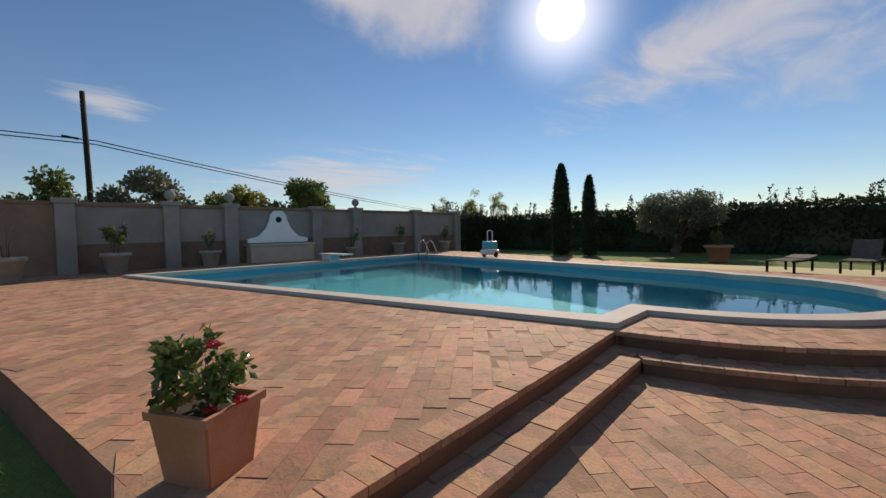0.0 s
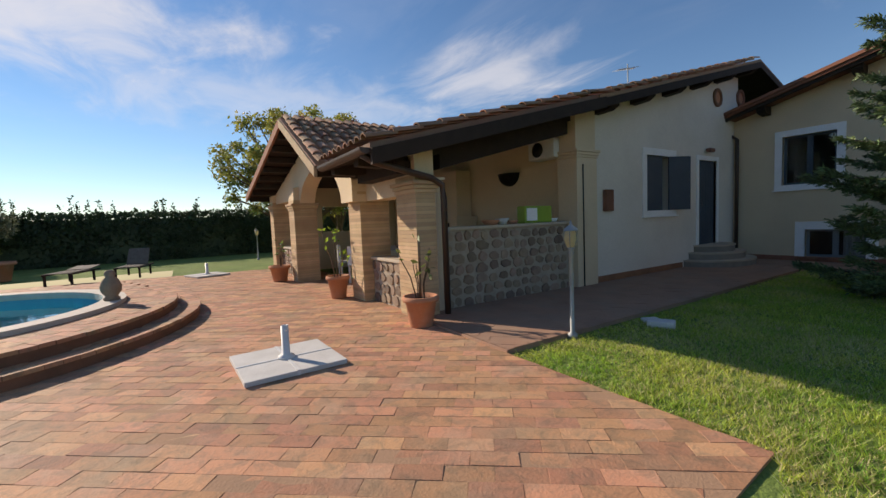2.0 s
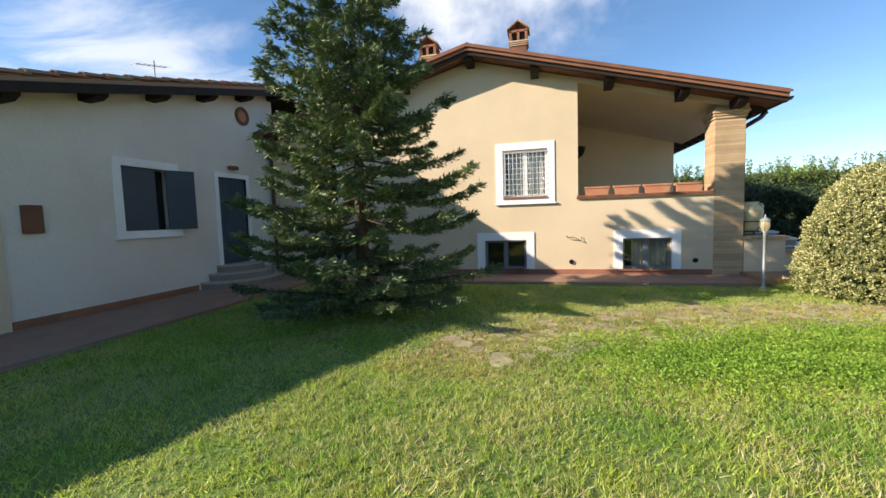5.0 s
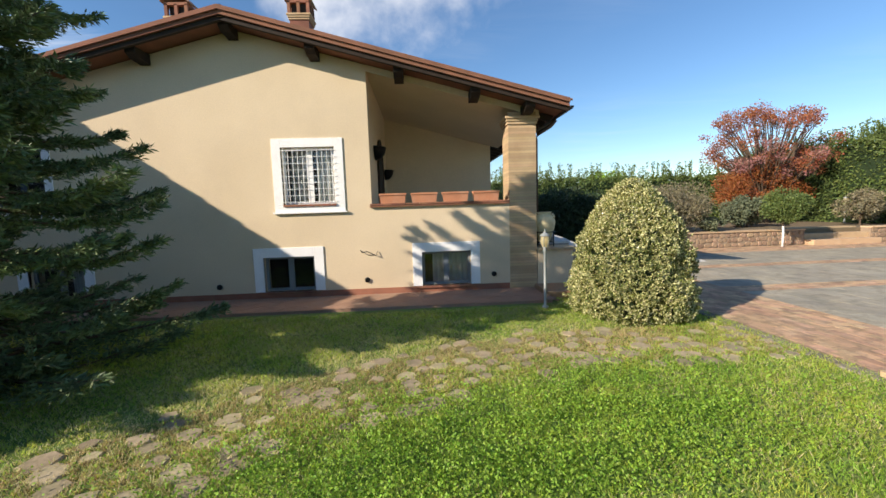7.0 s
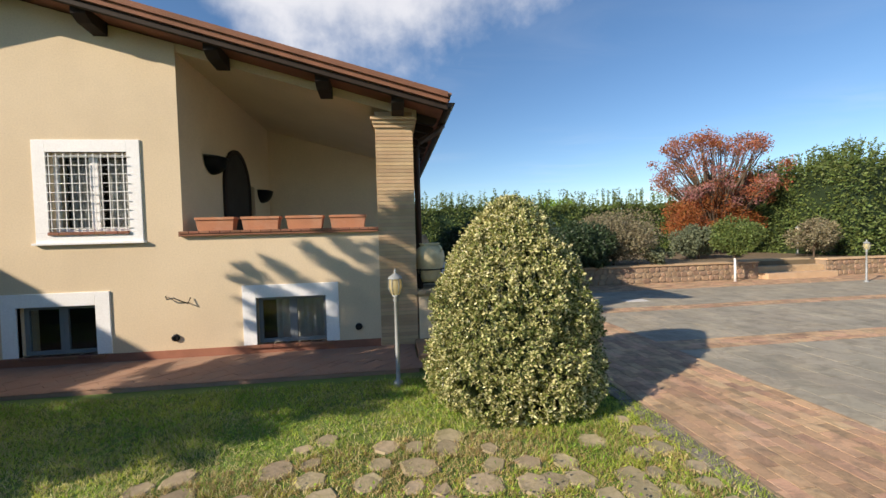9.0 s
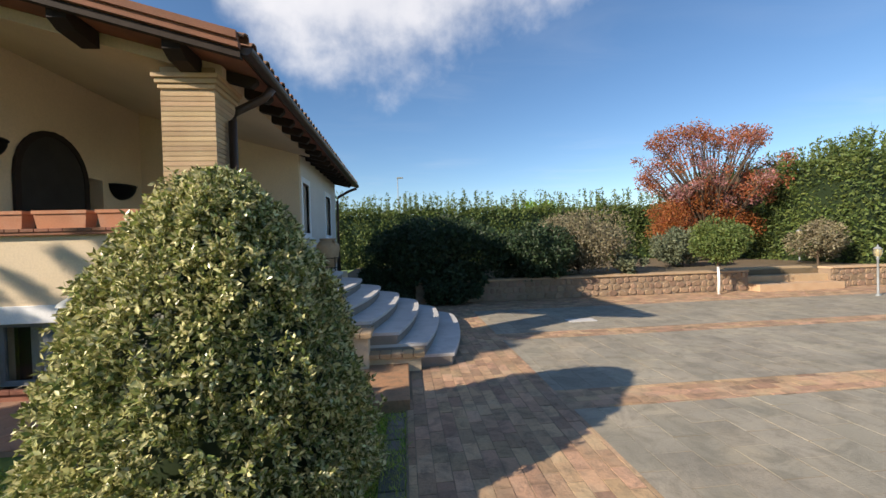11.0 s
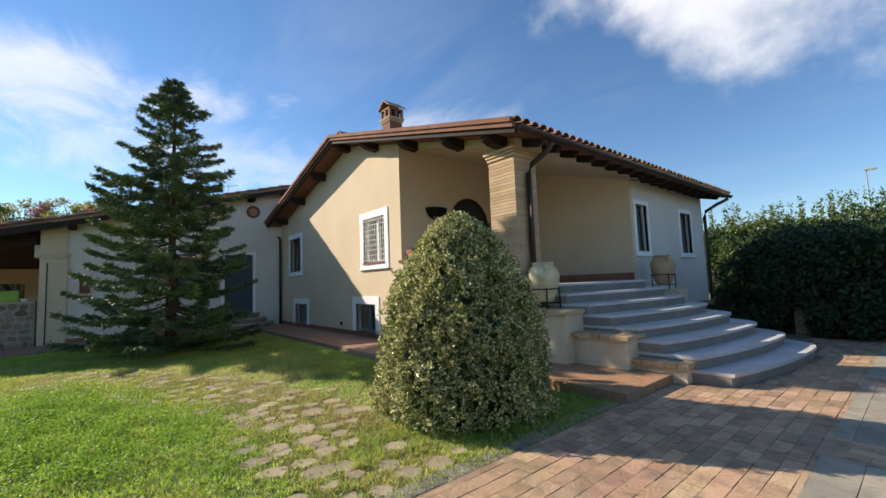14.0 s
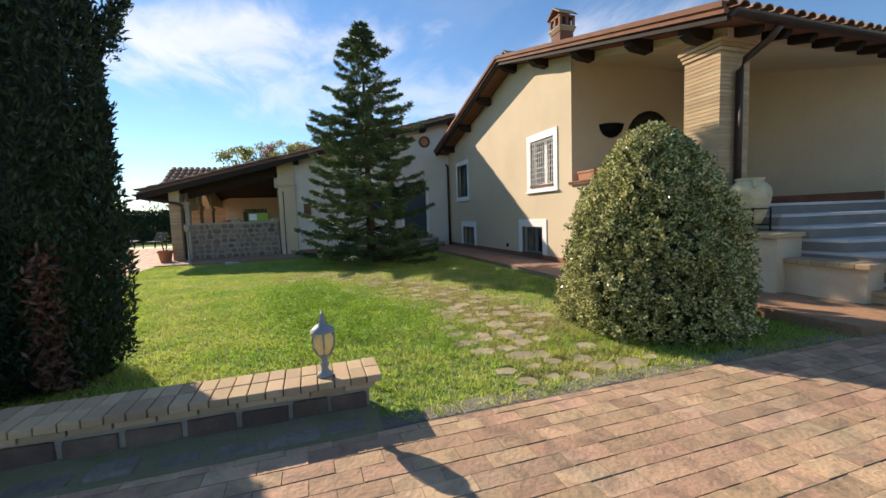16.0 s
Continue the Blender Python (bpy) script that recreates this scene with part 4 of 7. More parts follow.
rubble_wall("wall_counter", -6.42, -9.45, -6.42, -6.62, 1.26, 0.30, "rubble stone counter wall with a slab on top", rows=7)
rubble_wall("wall_porch_low", -8.04, -9.85, -6.77, -9.85, 0.78, 0.26, "low rubble stone wall between brick piers", rows=4, seed=8)
rubble_wall("wall_porch_far", -14.4, -10.1, -12.1, -10.1, 0.78, 0.26, "low rubble stone wall of the porch", rows=4, seed=9)

# plaster lintels over the openings and the cross gable
def build_gable():
    gx, gz = -10.0, 3.42
    lx, lz, rx, rz = -15.4, 2.26, -7.7, 2.18
    yf = -10.85
    yb = -6.37
    for (ex, ez), s in (((lx, lz), -1), ((rx, rz), 1)):
        # the slope towards the main roof ends in the valley between them
        back = -10.7 if s > 0 else yb
        for name, lo, hi, mat, front in (("soffit", 0.0, 0.05, DARK_WOOD, yf), ("roof_deck", 0.054, 0.12, ROOF_TILE, yf - 0.02)):
            bm = bmesh.new()
            ring = [[bm.verts.new((x, y, z + lift)) for x, y, z in ((gx, front, gz), (ex, front, ez), (ex, back, ez), (gx, yb, gz))] for lift in (lo, hi)]
            bm.faces.new(ring[0][::-1]), bm.faces.new(ring[1])
            for k in range(4):
                bm.faces.new((ring[0][k], ring[0][(k + 1) % 4], ring[1][(k + 1) % 4], ring[1][k]))
            part(name, bm, mat, porch)
        nd = 13 if s < 0 else 8
        roof_tiles(porch, (ex, yf, ez + 0.13), (0, yb - yf, 0), (gx - ex, 0, gz - ez), 21, nd, 0.2, keep=None if s < 0 else lambda p: p.z > porch_top(p.y) + 0.06)
        bm = bmesh.new(); prism(bm, [(gx, gz - 0.07), (ex, ez - 0.07), (ex, ez + 0.10), (gx, gz + 0.10)], yf - 0.05, yf, "y"); part("verge_board", bm, MORTAR if s > 0 else EAVE_TILE, porch)
        n = 8 if s < 0 else 5
        for i in range(n):
            t = (i + 0.6) / n
            x, z = gx + (ex - gx) * t, gz + (ez - gz) * t
            bm = bmesh.new(); box(bm, x - 0.06, yf + 0.03, z - 0.14, x + 0.06, yf + 1.0, z - 0.01); part("purlin", bm, DARK_WOOD, porch)
    # gable wall with the arch
    pts = [(-14.9, 2.05), (-12.1, 2.05), (-12.1, 1.75)]
    pts += [(-11.55, 1.75)] + [(-10.05 - 1.5 * math.cos(radians(a)), 1.75 + 0.82 * math.sin(radians(a))) for a in range(10, 171, 10)] + [(-8.55, 1.75)]
    pts += [(-7.98, 1.75), (-7.98, 2.12), (gx, gz - 0.08), (-14.9, 2.22)]
    bm = bmesh.new(); prism(bm, pts, -10.2, -9.85, "y"); part("gable_wall", bm, PLASTER, porch)
    bm = bmesh.new(); prism(bm, [(-9.95, 1.75), (-9.6, 1.75), (-9.6, porch_top(-9.6) - .01), (-9.95, porch_top(-9.95) - .01)], -8.03, -6.78, "x"); part("lintel", bm, PLASTER, porch)
    gutter(porch, (lx - 0.07, yf, lz + 0.04), (lx - 0.07, yb, lz + 0.04), 0.07)


build_gable()
part("end_wall", holed_wall(-9.7, -6.36, -0.02, lambda u: porch_top(u) - 0.01, [(-8.9, -7.7, 1.15, 1.95)], -14.4, 0.25, "x"), PLASTER, porch)

# ---- paving of separate bricks ----
def near_edge(edges, x, y, reach=0.42):
    """Whether a place lies close to one of the straight edges at which bricks are cut."""
    for (x0, y0), (x1, y1) in edges:
        L = math.hypot(x1 - x0, y1 - y0)
        dx, dy = (x1 - x0) / L, (y1 - y0) / L
        s, d = (x - x0) * dx + (y - y0) * dy, (y - y0) * dx - (x - x0) * dy
        if -0.3 < s < L + 0.3 and abs(d) < reach:
            return True
    return False


def paving(parent, region, z, bw, bl, mat, angle=0.0, gap=0.003, thick=0.03, seed=1, near=None, keep=300, jitter=0.0022, holes=(), name="brick", loose=False, clip=(), reach=0.42):
    """Running-bond bricks over a region: those nearest the walk as parts on shared meshes, the rest as one joined part."""
    rng = random.Random(seed)
    xs, ys = [p[0] for p in region], [p[1] for p in region]
    ca, sa = math.cos(radians(angle)), math.sin(radians(angle))
    cx, cy = (min(xs) + max(xs)) / 2, (min(ys) + max(ys)) / 2
    R = math.hypot(max(xs) - min(xs), max(ys) - min(ys)) / 2 + bl
    spots, cut = [], []
    r = 0
    v = -R
    while v < R:
        u = -R + (bl / 2 if r % 2 else 0)
        while u < R:
            x, y = cx + u * ca - v * sa, cy + u * sa + v * ca
            ok = inside(region, x, y)
            edge = near_edge(clip, x, y, reach)
            if edge and not ok:
                ok = any(inside(region, x + du * ca - dv * sa, y + du * sa + dv * ca) for du in (-bl / 2, 0, bl / 2) for dv in (-bw / 2, bw / 2))
            ok = ok and not any(inside(h, x, y) for h in holes)
            if ok and not loose:
                for du, dv in ((bl / 2, bw / 2), (-bl / 2, bw / 2), (bl / 2, -bw / 2), (-bl / 2, -bw / 2)):
                    qx, qy = x + du * ca - dv * sa, y + du * sa + dv * ca
                    if not inside(region, qx, qy) or any(inside(h, qx, qy) for h in holes):
                        ok = False
                        break
            if ok:
                (cut if edge else spots).append((x, y))
            u += bl
        v += bw
        r += 1
    if near:
        spots.sort(key=lambda p: (p[0] - near[0]) ** 2 + (p[1] - near[1]) ** 2)
    shapes = []
    for k in range(4):
        bm = bmesh.new()
        l, w, c = bl / 2 - gap / 2, bw / 2 - gap / 2, 0.0009
        lo = [bm.verts.new((a * l, b * w, -thick)) for a, b in ((-1, -1), (1, -1), (1, 1), (-1, 1))]
        mid = [bm.verts.new((a * l + rng.uniform(-.003, .003), b * w + rng.uniform(-.003, .003), -c)) for a, b in ((-1, -1), (1, -1), (1, 1), (-1, 1))]
        hi = [bm.verts.new((a * (l - c), b * (w - c), rng.uniform(-0.001, 0.002))) for a, b in ((-1, -1), (1, -1), (1, 1), (-1, 1))]
        bm.faces.new(hi)
        for a, b in ((lo, mid), (mid, hi)):
            for i in range(4):
                bm.faces.new((a[i], a[(i + 1) % 4], b[(i + 1) % 4], b[i]))
        shapes.append(mesh_of(name, bm, mat))
    for x, y in spots[:keep if near else 0]:
        ob = new(name, rng.choice(shapes))
        ob.matrix_basis = pose(x, y, z + rng.uniform(-jitter, jitter), rng.uniform(-.2, .2), rng.uniform(-.2, .2), angle + rng.uniform(-.9, .9))
        ob.parent = parent
    rest = cut + spots[keep if near else 0:]
    if not rest:
        return
    base = [np.array([v.co[:] for v in me.vertices]) for me in shapes]
    quads = np.array([list(p.vertices) for p in shapes[0].polygons])
    V, F = [], []
    for x, y in rest:
        t = radians(angle + rng.uniform(-.8, .8))
        b = base[rng.randrange(4)]
        c, s = math.cos(t), math.sin(t)
        V.append(np.stack([x + b[:, 0] * c - b[:, 1] * s, y + b[:, 0] * s + b[:, 1] * c, z + b[:, 2] + rng.uniform(-jitter, jitter) + b[:, 0] * rng.uniform(-.003, .003)], 1))
    n = len(base[0])
    F = np.concatenate([quads + i * n for i in range(len(V))])
    field = array_mesh(name + "_field", np.concatenate(V), F, mat)
    if clip:
        bm = bmesh.new()
        bm.from_mesh(field)
        for (x0, y0), (x1, y1) in clip:
            fs = [f for f in bm.faces if near_edge([((x0, y0), (x1, y1))], *f.calc_center_median()[:2], reach + 0.1)]
            geom = list({e for f in fs for e in f.edges} | {v for f in fs for v in f.verts}) + fs
            bmesh.ops.bisect_plane(bm, geom=geom, plane_co=(x0, y0, 0), plane_no=(y1 - y0, x0 - x1, 0), clear_outer=True)
        bm.to_mesh(field)
        bm.free()
    ob = new(name + "_field", field)
    ob.parent = parent
    tagged(ob, kind="stuff")


# ---- plants ----
def leaf_mesh(name, P, size, mat, rng, long=1.9, normal=None, spread=1.0):
    """One small folded diamond for each point: long axis and tilt at random, or leaning along normal."""
    n = len(P)
    d = rng.normal(size=(n, 3))
    if normal is not None:
        d = d * spread + normal
    d /= np.linalg.norm(d, axis=1, keepdims=True)
    o = rng.normal(size=(n, 3))
    s = np.cross(d, o); s /= np.linalg.norm(s, axis=1, keepdims=True) + 1e-9
    k = np.cross(d, s)
    sz = (size * rng.uniform(0.65, 1.35, n))[:, None]
    a, b = P, P + d * sz * long
    m = P + d * sz * long * 0.45
    l, r = m + s * sz * 0.5 + k * sz * 0.12, m - s * sz * 0.5 + k * sz * 0.12
    V = np.stack([a, l, b, r], 1).reshape(-1, 3)
    F = np.arange(n * 4).reshape(-1, 4)
    return array_mesh(name, V, F, mat)


def blob_points(clumps, n, rng, shell=0.55):
    """Points thick near the outside of many overlapping clumps (x, y, z, rx, ry, rz)."""
    c = np.array(clumps)
    w = c[:, 3] * c[:, 4] + c[:, 3] * c[:, 5]
    i = rng.choice(len(c), n, p=w / w.sum())
    d = rng.normal(size=(n, 3)); d /= np.linalg.norm(d, axis=1, keepdims=True)
    r = 1 - (1 - shell) * rng.random((n, 1)) ** 1.5
    return c[i, :3] + d * r * c[i, 3:6] * rng.uniform(0.85, 1.12, (n, 1)), d


def leafy(name, parent, clumps, n, size, mat, seed=1, long=1.9, shell=0.5, outward=0.5):
    rng = np.random.RandomState(seed)
    P, d = blob_points(clumps, n, rng, shell)
    ob = new(name, leaf_mesh(name, P, size, mat, rng, long, d * outward))
    ob.parent = parent
    return ob


def scatter_clumps(cx, cy, cz, rx, ry, rz, n, r, seed):
    rng = random.Random(seed)
    out = []
    while len(out) < n:
        x, y, z = rng.uniform(-1, 1), rng.uniform(-1, 1), rng.uniform(-1, 1)
        q = x * x + y * y + z * z
        if 0.25 < q < 1:
            k = rng.uniform(0.6, 1.3) * r
            out.append((cx + x * rx, cy + y * ry, cz + z * rz, k, k, k * 0.8))
    return out


def limbs(name, parent, base, top, r, targets, mat=BARK, seed=1):
    """A tapered trunk with limbs that bend out to the targets."""
    rng = random.Random(seed)
    bm = bmesh.new()
    b, t = Vector(base), Vector(top)
    pts = [b.lerp(t, k / 5) + Vector((rng.uniform(-1, 1), rng.uniform(-1, 1), 0)) * r * 0.5 * (k > 0) for k in range(6)]
    tube(bm, [b - Vector((0, 0, 0.05))] + pts, r * 1.25, 10, True, r * 0.6)
    for q in targets:
        q = Vector(q)
        s = pts[rng.choice((2, 3, 4, 5))]
        mid = s.lerp(q, 0.5) + Vector((rng.uniform(-.1, .1), rng.uniform(-.1, .1), rng.uniform(0, .25))) * (q - s).length * 0.4
        tube(bm, [s, s.lerp(mid, 0.5), mid, mid.lerp(q, 0.5), q], r * 0.4, 6, True, r * 0.07)
    return part(name, bm, mat, parent)


FIR = leaf_material("fir_needles", (0.17, 0.23, 0.075), (0.075, 0.125, 0.065), translucent=0.08, spread=0.5)
# leaf of dark plants; in bush and hedge cores it stands for inner shade
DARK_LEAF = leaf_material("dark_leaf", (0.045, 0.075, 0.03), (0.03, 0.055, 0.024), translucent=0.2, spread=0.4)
GREEN_LEAF = leaf_material("green_leaf", (0.17, 0.225, 0.06), (0.115, 0.165, 0.05), translucent=0.35, spread=0.4)
BRIGHT_LEAF = leaf_material("bright_leaf", (0.31, 0.47, 0.06), (0.22, 0.37, 0.045), translucent=0.4, spread=0.35)
YELLOW_LEAF = leaf_material("yellow_green_leaf", (0.36, 0.32, 0.07), (0.20, 0.24, 0.055), translucent=0.45, spread=0.4)
RED_LEAF = leaf_material("red_leaf", (0.46, 0.17, 0.07), (0.32, 0.11, 0.06), translucent=0.4, spread=0.4)
PINK_LEAF = leaf_material("pink_brown_leaf", (0.42, 0.20, 0.17), (0.30, 0.15, 0.13), translucent=0.3, spread=0.4)
OLIVE_LEAF = leaf_material("olive_leaf", (0.19, 0.21, 0.12), (0.13, 0.155, 0.09), translucent=0.25, spread=0.4)
GREY_TWIG = leaf_material("grey_twig_leaf", (0.28, 0.24, 0.14), (0.20, 0.18, 0.11), translucent=0.25, spread=0.4)
CYPRESS_LEAF = leaf_material("cypress_leaf", (0.04, 0.065, 0.03), (0.028, 0.05, 0.025), translucent=0.15, spread=0.4)
ROSE_LEAF = leaf_material("rose_leaf", (0.13, 0.19, 0.05), (0.07, 0.12, 0.035), translucent=0.3, rough=0.3, spread=0.4)
DEAD_LEAF = leaf_material("dead_cypress_leaf", (0.17, 0.07, 0.04), (0.11, 0.05, 0.035), translucent=0.15, spread=0.35)
ROSE = leaf_material("rose_petal", (0.55, 0.03, 0.04), (0.45, 0.02, 0.03), translucent=0.3, spread=0.15)


def fir_tree(x, y, height, radius):
    t = thing("fir_tree", "tall dark green fir with drooping tiers on the lawn", "tree", (x, y, 0))
    rng = random.Random(11)
    nr = np.random.RandomState(11)
    bm = bmesh.new(); tube(bm, [(0, 0, -0.05), (0.01, 0, height * 0.4), (0, 0.01, height * 0.97)], 0.13, 10, True, 0.012); part("trunk", bm, BARK, t)
    bm = bmesh.new()
    P, D = [], []
    z = 0.12
    while z < height - 0.12:
        f = 1 - z / height
        L = radius * min(f ** 0.52, 1.75 * f) * (0.55 + 0.45 * min(1, z / 0.7 + 0.55))
        n = 9 if f > 0.35 else 6
        a0 = rng.uniform(0, 6.28)
        for i in range(n):
            a = a0 + 6.283 * i / n + rng.uniform(-.25, .25)
            l = L * rng.choice((rng.uniform(0.45, 0.8), rng.uniform(0.75, 1.02), rng.uniform(0.95, 1.2))) + 0.03
            zt, z = z, z + rng.uniform(-0.13, 0.13) * (0.35 + f)
            dx, dy = math.cos(a), math.sin(a)
            droop = 0.10 * l if z > 0.6 else -0.0
            tip_up = 0.10 * l
            pts = [(dx * l * s, dy * l * s, z + (-droop * math.sin(s * 2.6) * 1.3 + tip_up * s * s) * (1 if z < height * .8 else -1.5) + (0.5 * l * s if f < .2 else 0)) for s in (0, .25, .5, .75, 1)]
            tube(bm, pts, 0.018 * (0.4 + f), 4, False, 0.004)
            # flat sprays: side twigs clothed in needles
            m = int(9 + 46 * l)
            for k in range(m):
                s = rng.uniform(0.12, 1) ** 0.8
                q = s * 4; j = min(int(q), 3); w = q - j
                b = [pts[j][c] * (1 - w) + pts[j + 1][c] * w for c in range(3)]
                side = rng.choice((-1, 1))
                tl = (0.10 + 0.42 * l * (1 - s) * 0.75) * rng.uniform(0.5, 1.1)
                ex, ey = dx * 0.75 - dy * side * 0.75, dy * 0.75 + dx * side * 0.75
                for h in range(3):
                    u = tl * (h + rng.random()) / 3
                    P.append((b[0] + ex * u, b[1] + ey * u, b[2] - u * 0.12 + rng.uniform(-.025, .02)))
                    D.append((ex, ey, rng.uniform(-.1, .35)))
            z = zt
        z += 0.17 + 0.15 * f * rng.uniform(0.4, 1.4)
    part("limb_work", bm, BARK, t)
    P, D = np.array(P), np.array(D)
    # each needle spray: five small blades round the twig
    P5 = np.repeat(P, 5, axis=0) + nr.normal(scale=0.014, size=(len(P) * 5, 3))
    ob = new("needles", leaf_mesh("needles", P5, 0.019, FIR, nr, 4.2, np.repeat(D, 5, axis=0) * 1.6, 0.75))
    ob.parent = t
    tagged(ob, kind="stuff")
    return t


fir_tree(-1.75, -3.95, 6.45, 1.98)


CREAM_LEAF = leaf_material("cream_edged_leaf", (0.80, 0.74, 0.42), (0.62, 0.60, 0.28), translucent=0.25, rough=0.3, spread=0.35)
BUSH_GREEN = leaf_material("bush_green_leaf", (0.27, 0.29, 0.085), (0.145, 0.18, 0.055), translucent=0.25, rough=0.25, spread=0.5)


def cone_bush():
    t = thing("conical_bush", "clipped conical bush of small variegated leaves", "bush", (6.16, -2.10, 0))
    rng = np.random.RandomState(4)
    n = 7600
    z = rng.random(n) ** 0.97
    prof = np.interp(z, [0, .05, .22, .5, .72, .88, .96, 1], [0.80, 0.92, 0.90, 0.79, 0.60, 0.38, 0.2, 0.05])
    a = rng.random(n) * 6.283
    lump = 1 + 0.03 * np.sin(a * 17 + z * 31) + 0.035 * np.sin(a * 5 + z * 9) + 0.03 * np.sin(a * 11 - z * 17) + 0.025 * np.sin(a * 3 + z * 23)
    N = np.stack([np.cos(a), np.sin(a), 0.4 + 0 * a], 1)
    # shoots stand at all depths of the shell, a few proud of it
    out = -0.16 * rng.random(n) ** 1.5 + 0.05 * (rng.random(n) < 0.12) * rng.random(n)
    r = prof * lump
    P = np.stack([np.cos(a) * r, np.sin(a) * r, z * 2.07 + 0.02], 1) + N * out[:, None]
    P[:, 2] = np.maximum(P[:, 2], 0.02)
    axis = N * 0.8 + rng.normal(size=(n, 3)) * 0.55 + np.array([0, 0, 0.35])
    axis /= np.linalg.norm(axis, axis=1, keepdims=True)
    for name, mat, k, size in (("cream_leaves", CREAM_LEAF, 8, 0.0170), ("green_leaves", BUSH_GREEN, 8, 0.0185)):
        C = np.repeat(P, k, axis=0) + np.repeat(axis, k, axis=0) * rng.uniform(-0.05, 0.025, (n * k, 1))
        D = np.repeat(axis, k, axis=0) * 0.7 + rng.normal(size=(n * k, 3)) * 0.8
        D /= np.linalg.norm(D, axis=1, keepdims=True)
        ob = new(name, leaf_mesh(name, C + D * 0.006, size, mat, rng, 2.0, D * 2.2, 0.5)); ob.parent = t
        tagged(ob, kind="stuff")
    # core coloured darker than the leaves, for the shade in the gaps
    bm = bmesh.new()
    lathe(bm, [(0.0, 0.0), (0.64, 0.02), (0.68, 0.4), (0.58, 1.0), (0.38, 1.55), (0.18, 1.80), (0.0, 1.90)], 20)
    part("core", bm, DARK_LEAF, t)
    return t


cone_bush()


def cypress(x, y, h, r, z=0.0, label="slim dark green columnar cypress", seed=1, n=9000, size=0.05):
    t = thing("cypress", label, "tree", (x, y, z))
    bm = bmesh.new(); tube(bm, [(0, 0, -0.05), (0, 0, h * 0.5), (0, 0, h * 0.9)], 0.10, 8, True, 0.02); part("trunk", bm, BARK, t)
    rng = np.random.RandomState(seed)
    u = rng.random(n)
    prof = np.interp(u, [0, .04, .2, .55, .8, .93, 1], [0.70, 0.92, 1.0, 0.92, 0.66, 0.36, 0.06]) * r
    a = rng.random(n) * 6.283
    k = 1 + 0.13 * np.sin(a * 4 + seed) + 0.08 * np.sin(a * 9 + u * 8)
    rad = prof * k * (1 - 0.3 * rng.random(n) ** 2)
    P = np.stack([np.cos(a) * rad, np.sin(a) * rad, u * h], 1)
    N = np.stack([np.cos(a) * 0.35, np.sin(a) * 0.35, 1 + 0 * a], 1)
    if n > 20000:
        # loose side sprays that stand off the column
        for _ in range(46):
            b, hz, m = rng.random() * 6.283, h * rng.uniform(0.25, 0.9), 420
            q = rng.random(m) ** 0.8
            R = r * (0.85 + 0.42 * q * rng.uniform(0.5, 1.0))
            S = np.stack([np.cos(b) * R, np.sin(b) * R, hz + 0.34 * q], 1) + rng.normal(size=(m, 3)) * (0.02 + 0.05 * (1 - q))[:, None]
            P = np.concatenate([P, S])
            N = np.concatenate([N, np.tile([np.cos(b) * 0.6, np.sin(b) * 0.6, 1.0], (m, 1))])
        dead = leaf_mesh("dead_foliage", np.stack([rng.normal(size=900) * 0.05 + r * 0.70, rng.normal(size=900) * 0.05 + r * 0.62, rng.uniform(0.1, 1.1, 900)], 1), size * 1.2, DEAD_LEAF, rng, 2.6)
        ob = new("dead_foliage", dead); ob.parent = t
        tagged(ob, "rust-brown dead foliage")
    ob = new("crown", leaf_mesh("crown", P, size, CYPRESS_LEAF, rng, 3.0, N * 1.3)); ob.parent = t
    bm = bmesh.new(); lathe(bm, [(0, 0.03), (r * .62, .05), (r * .68, h * .3), (r * .55, h * .6), (r * .25, h * .85), (0, h * .95)], 12); part("core", bm, CYPRESS_LEAF, t)
    return t


cypress(5.50, -7.78, 5.2, 0.75, label="broad dark cypress tree behind the low brick-capped wall", seed=3, n=90000, size=0.019)
cypress(-21.6, -24.9, 4.65, 0.42, seed=5)
cypress(-21.4, -23.3, 3.85, 0.30, seed=7, n=6000)


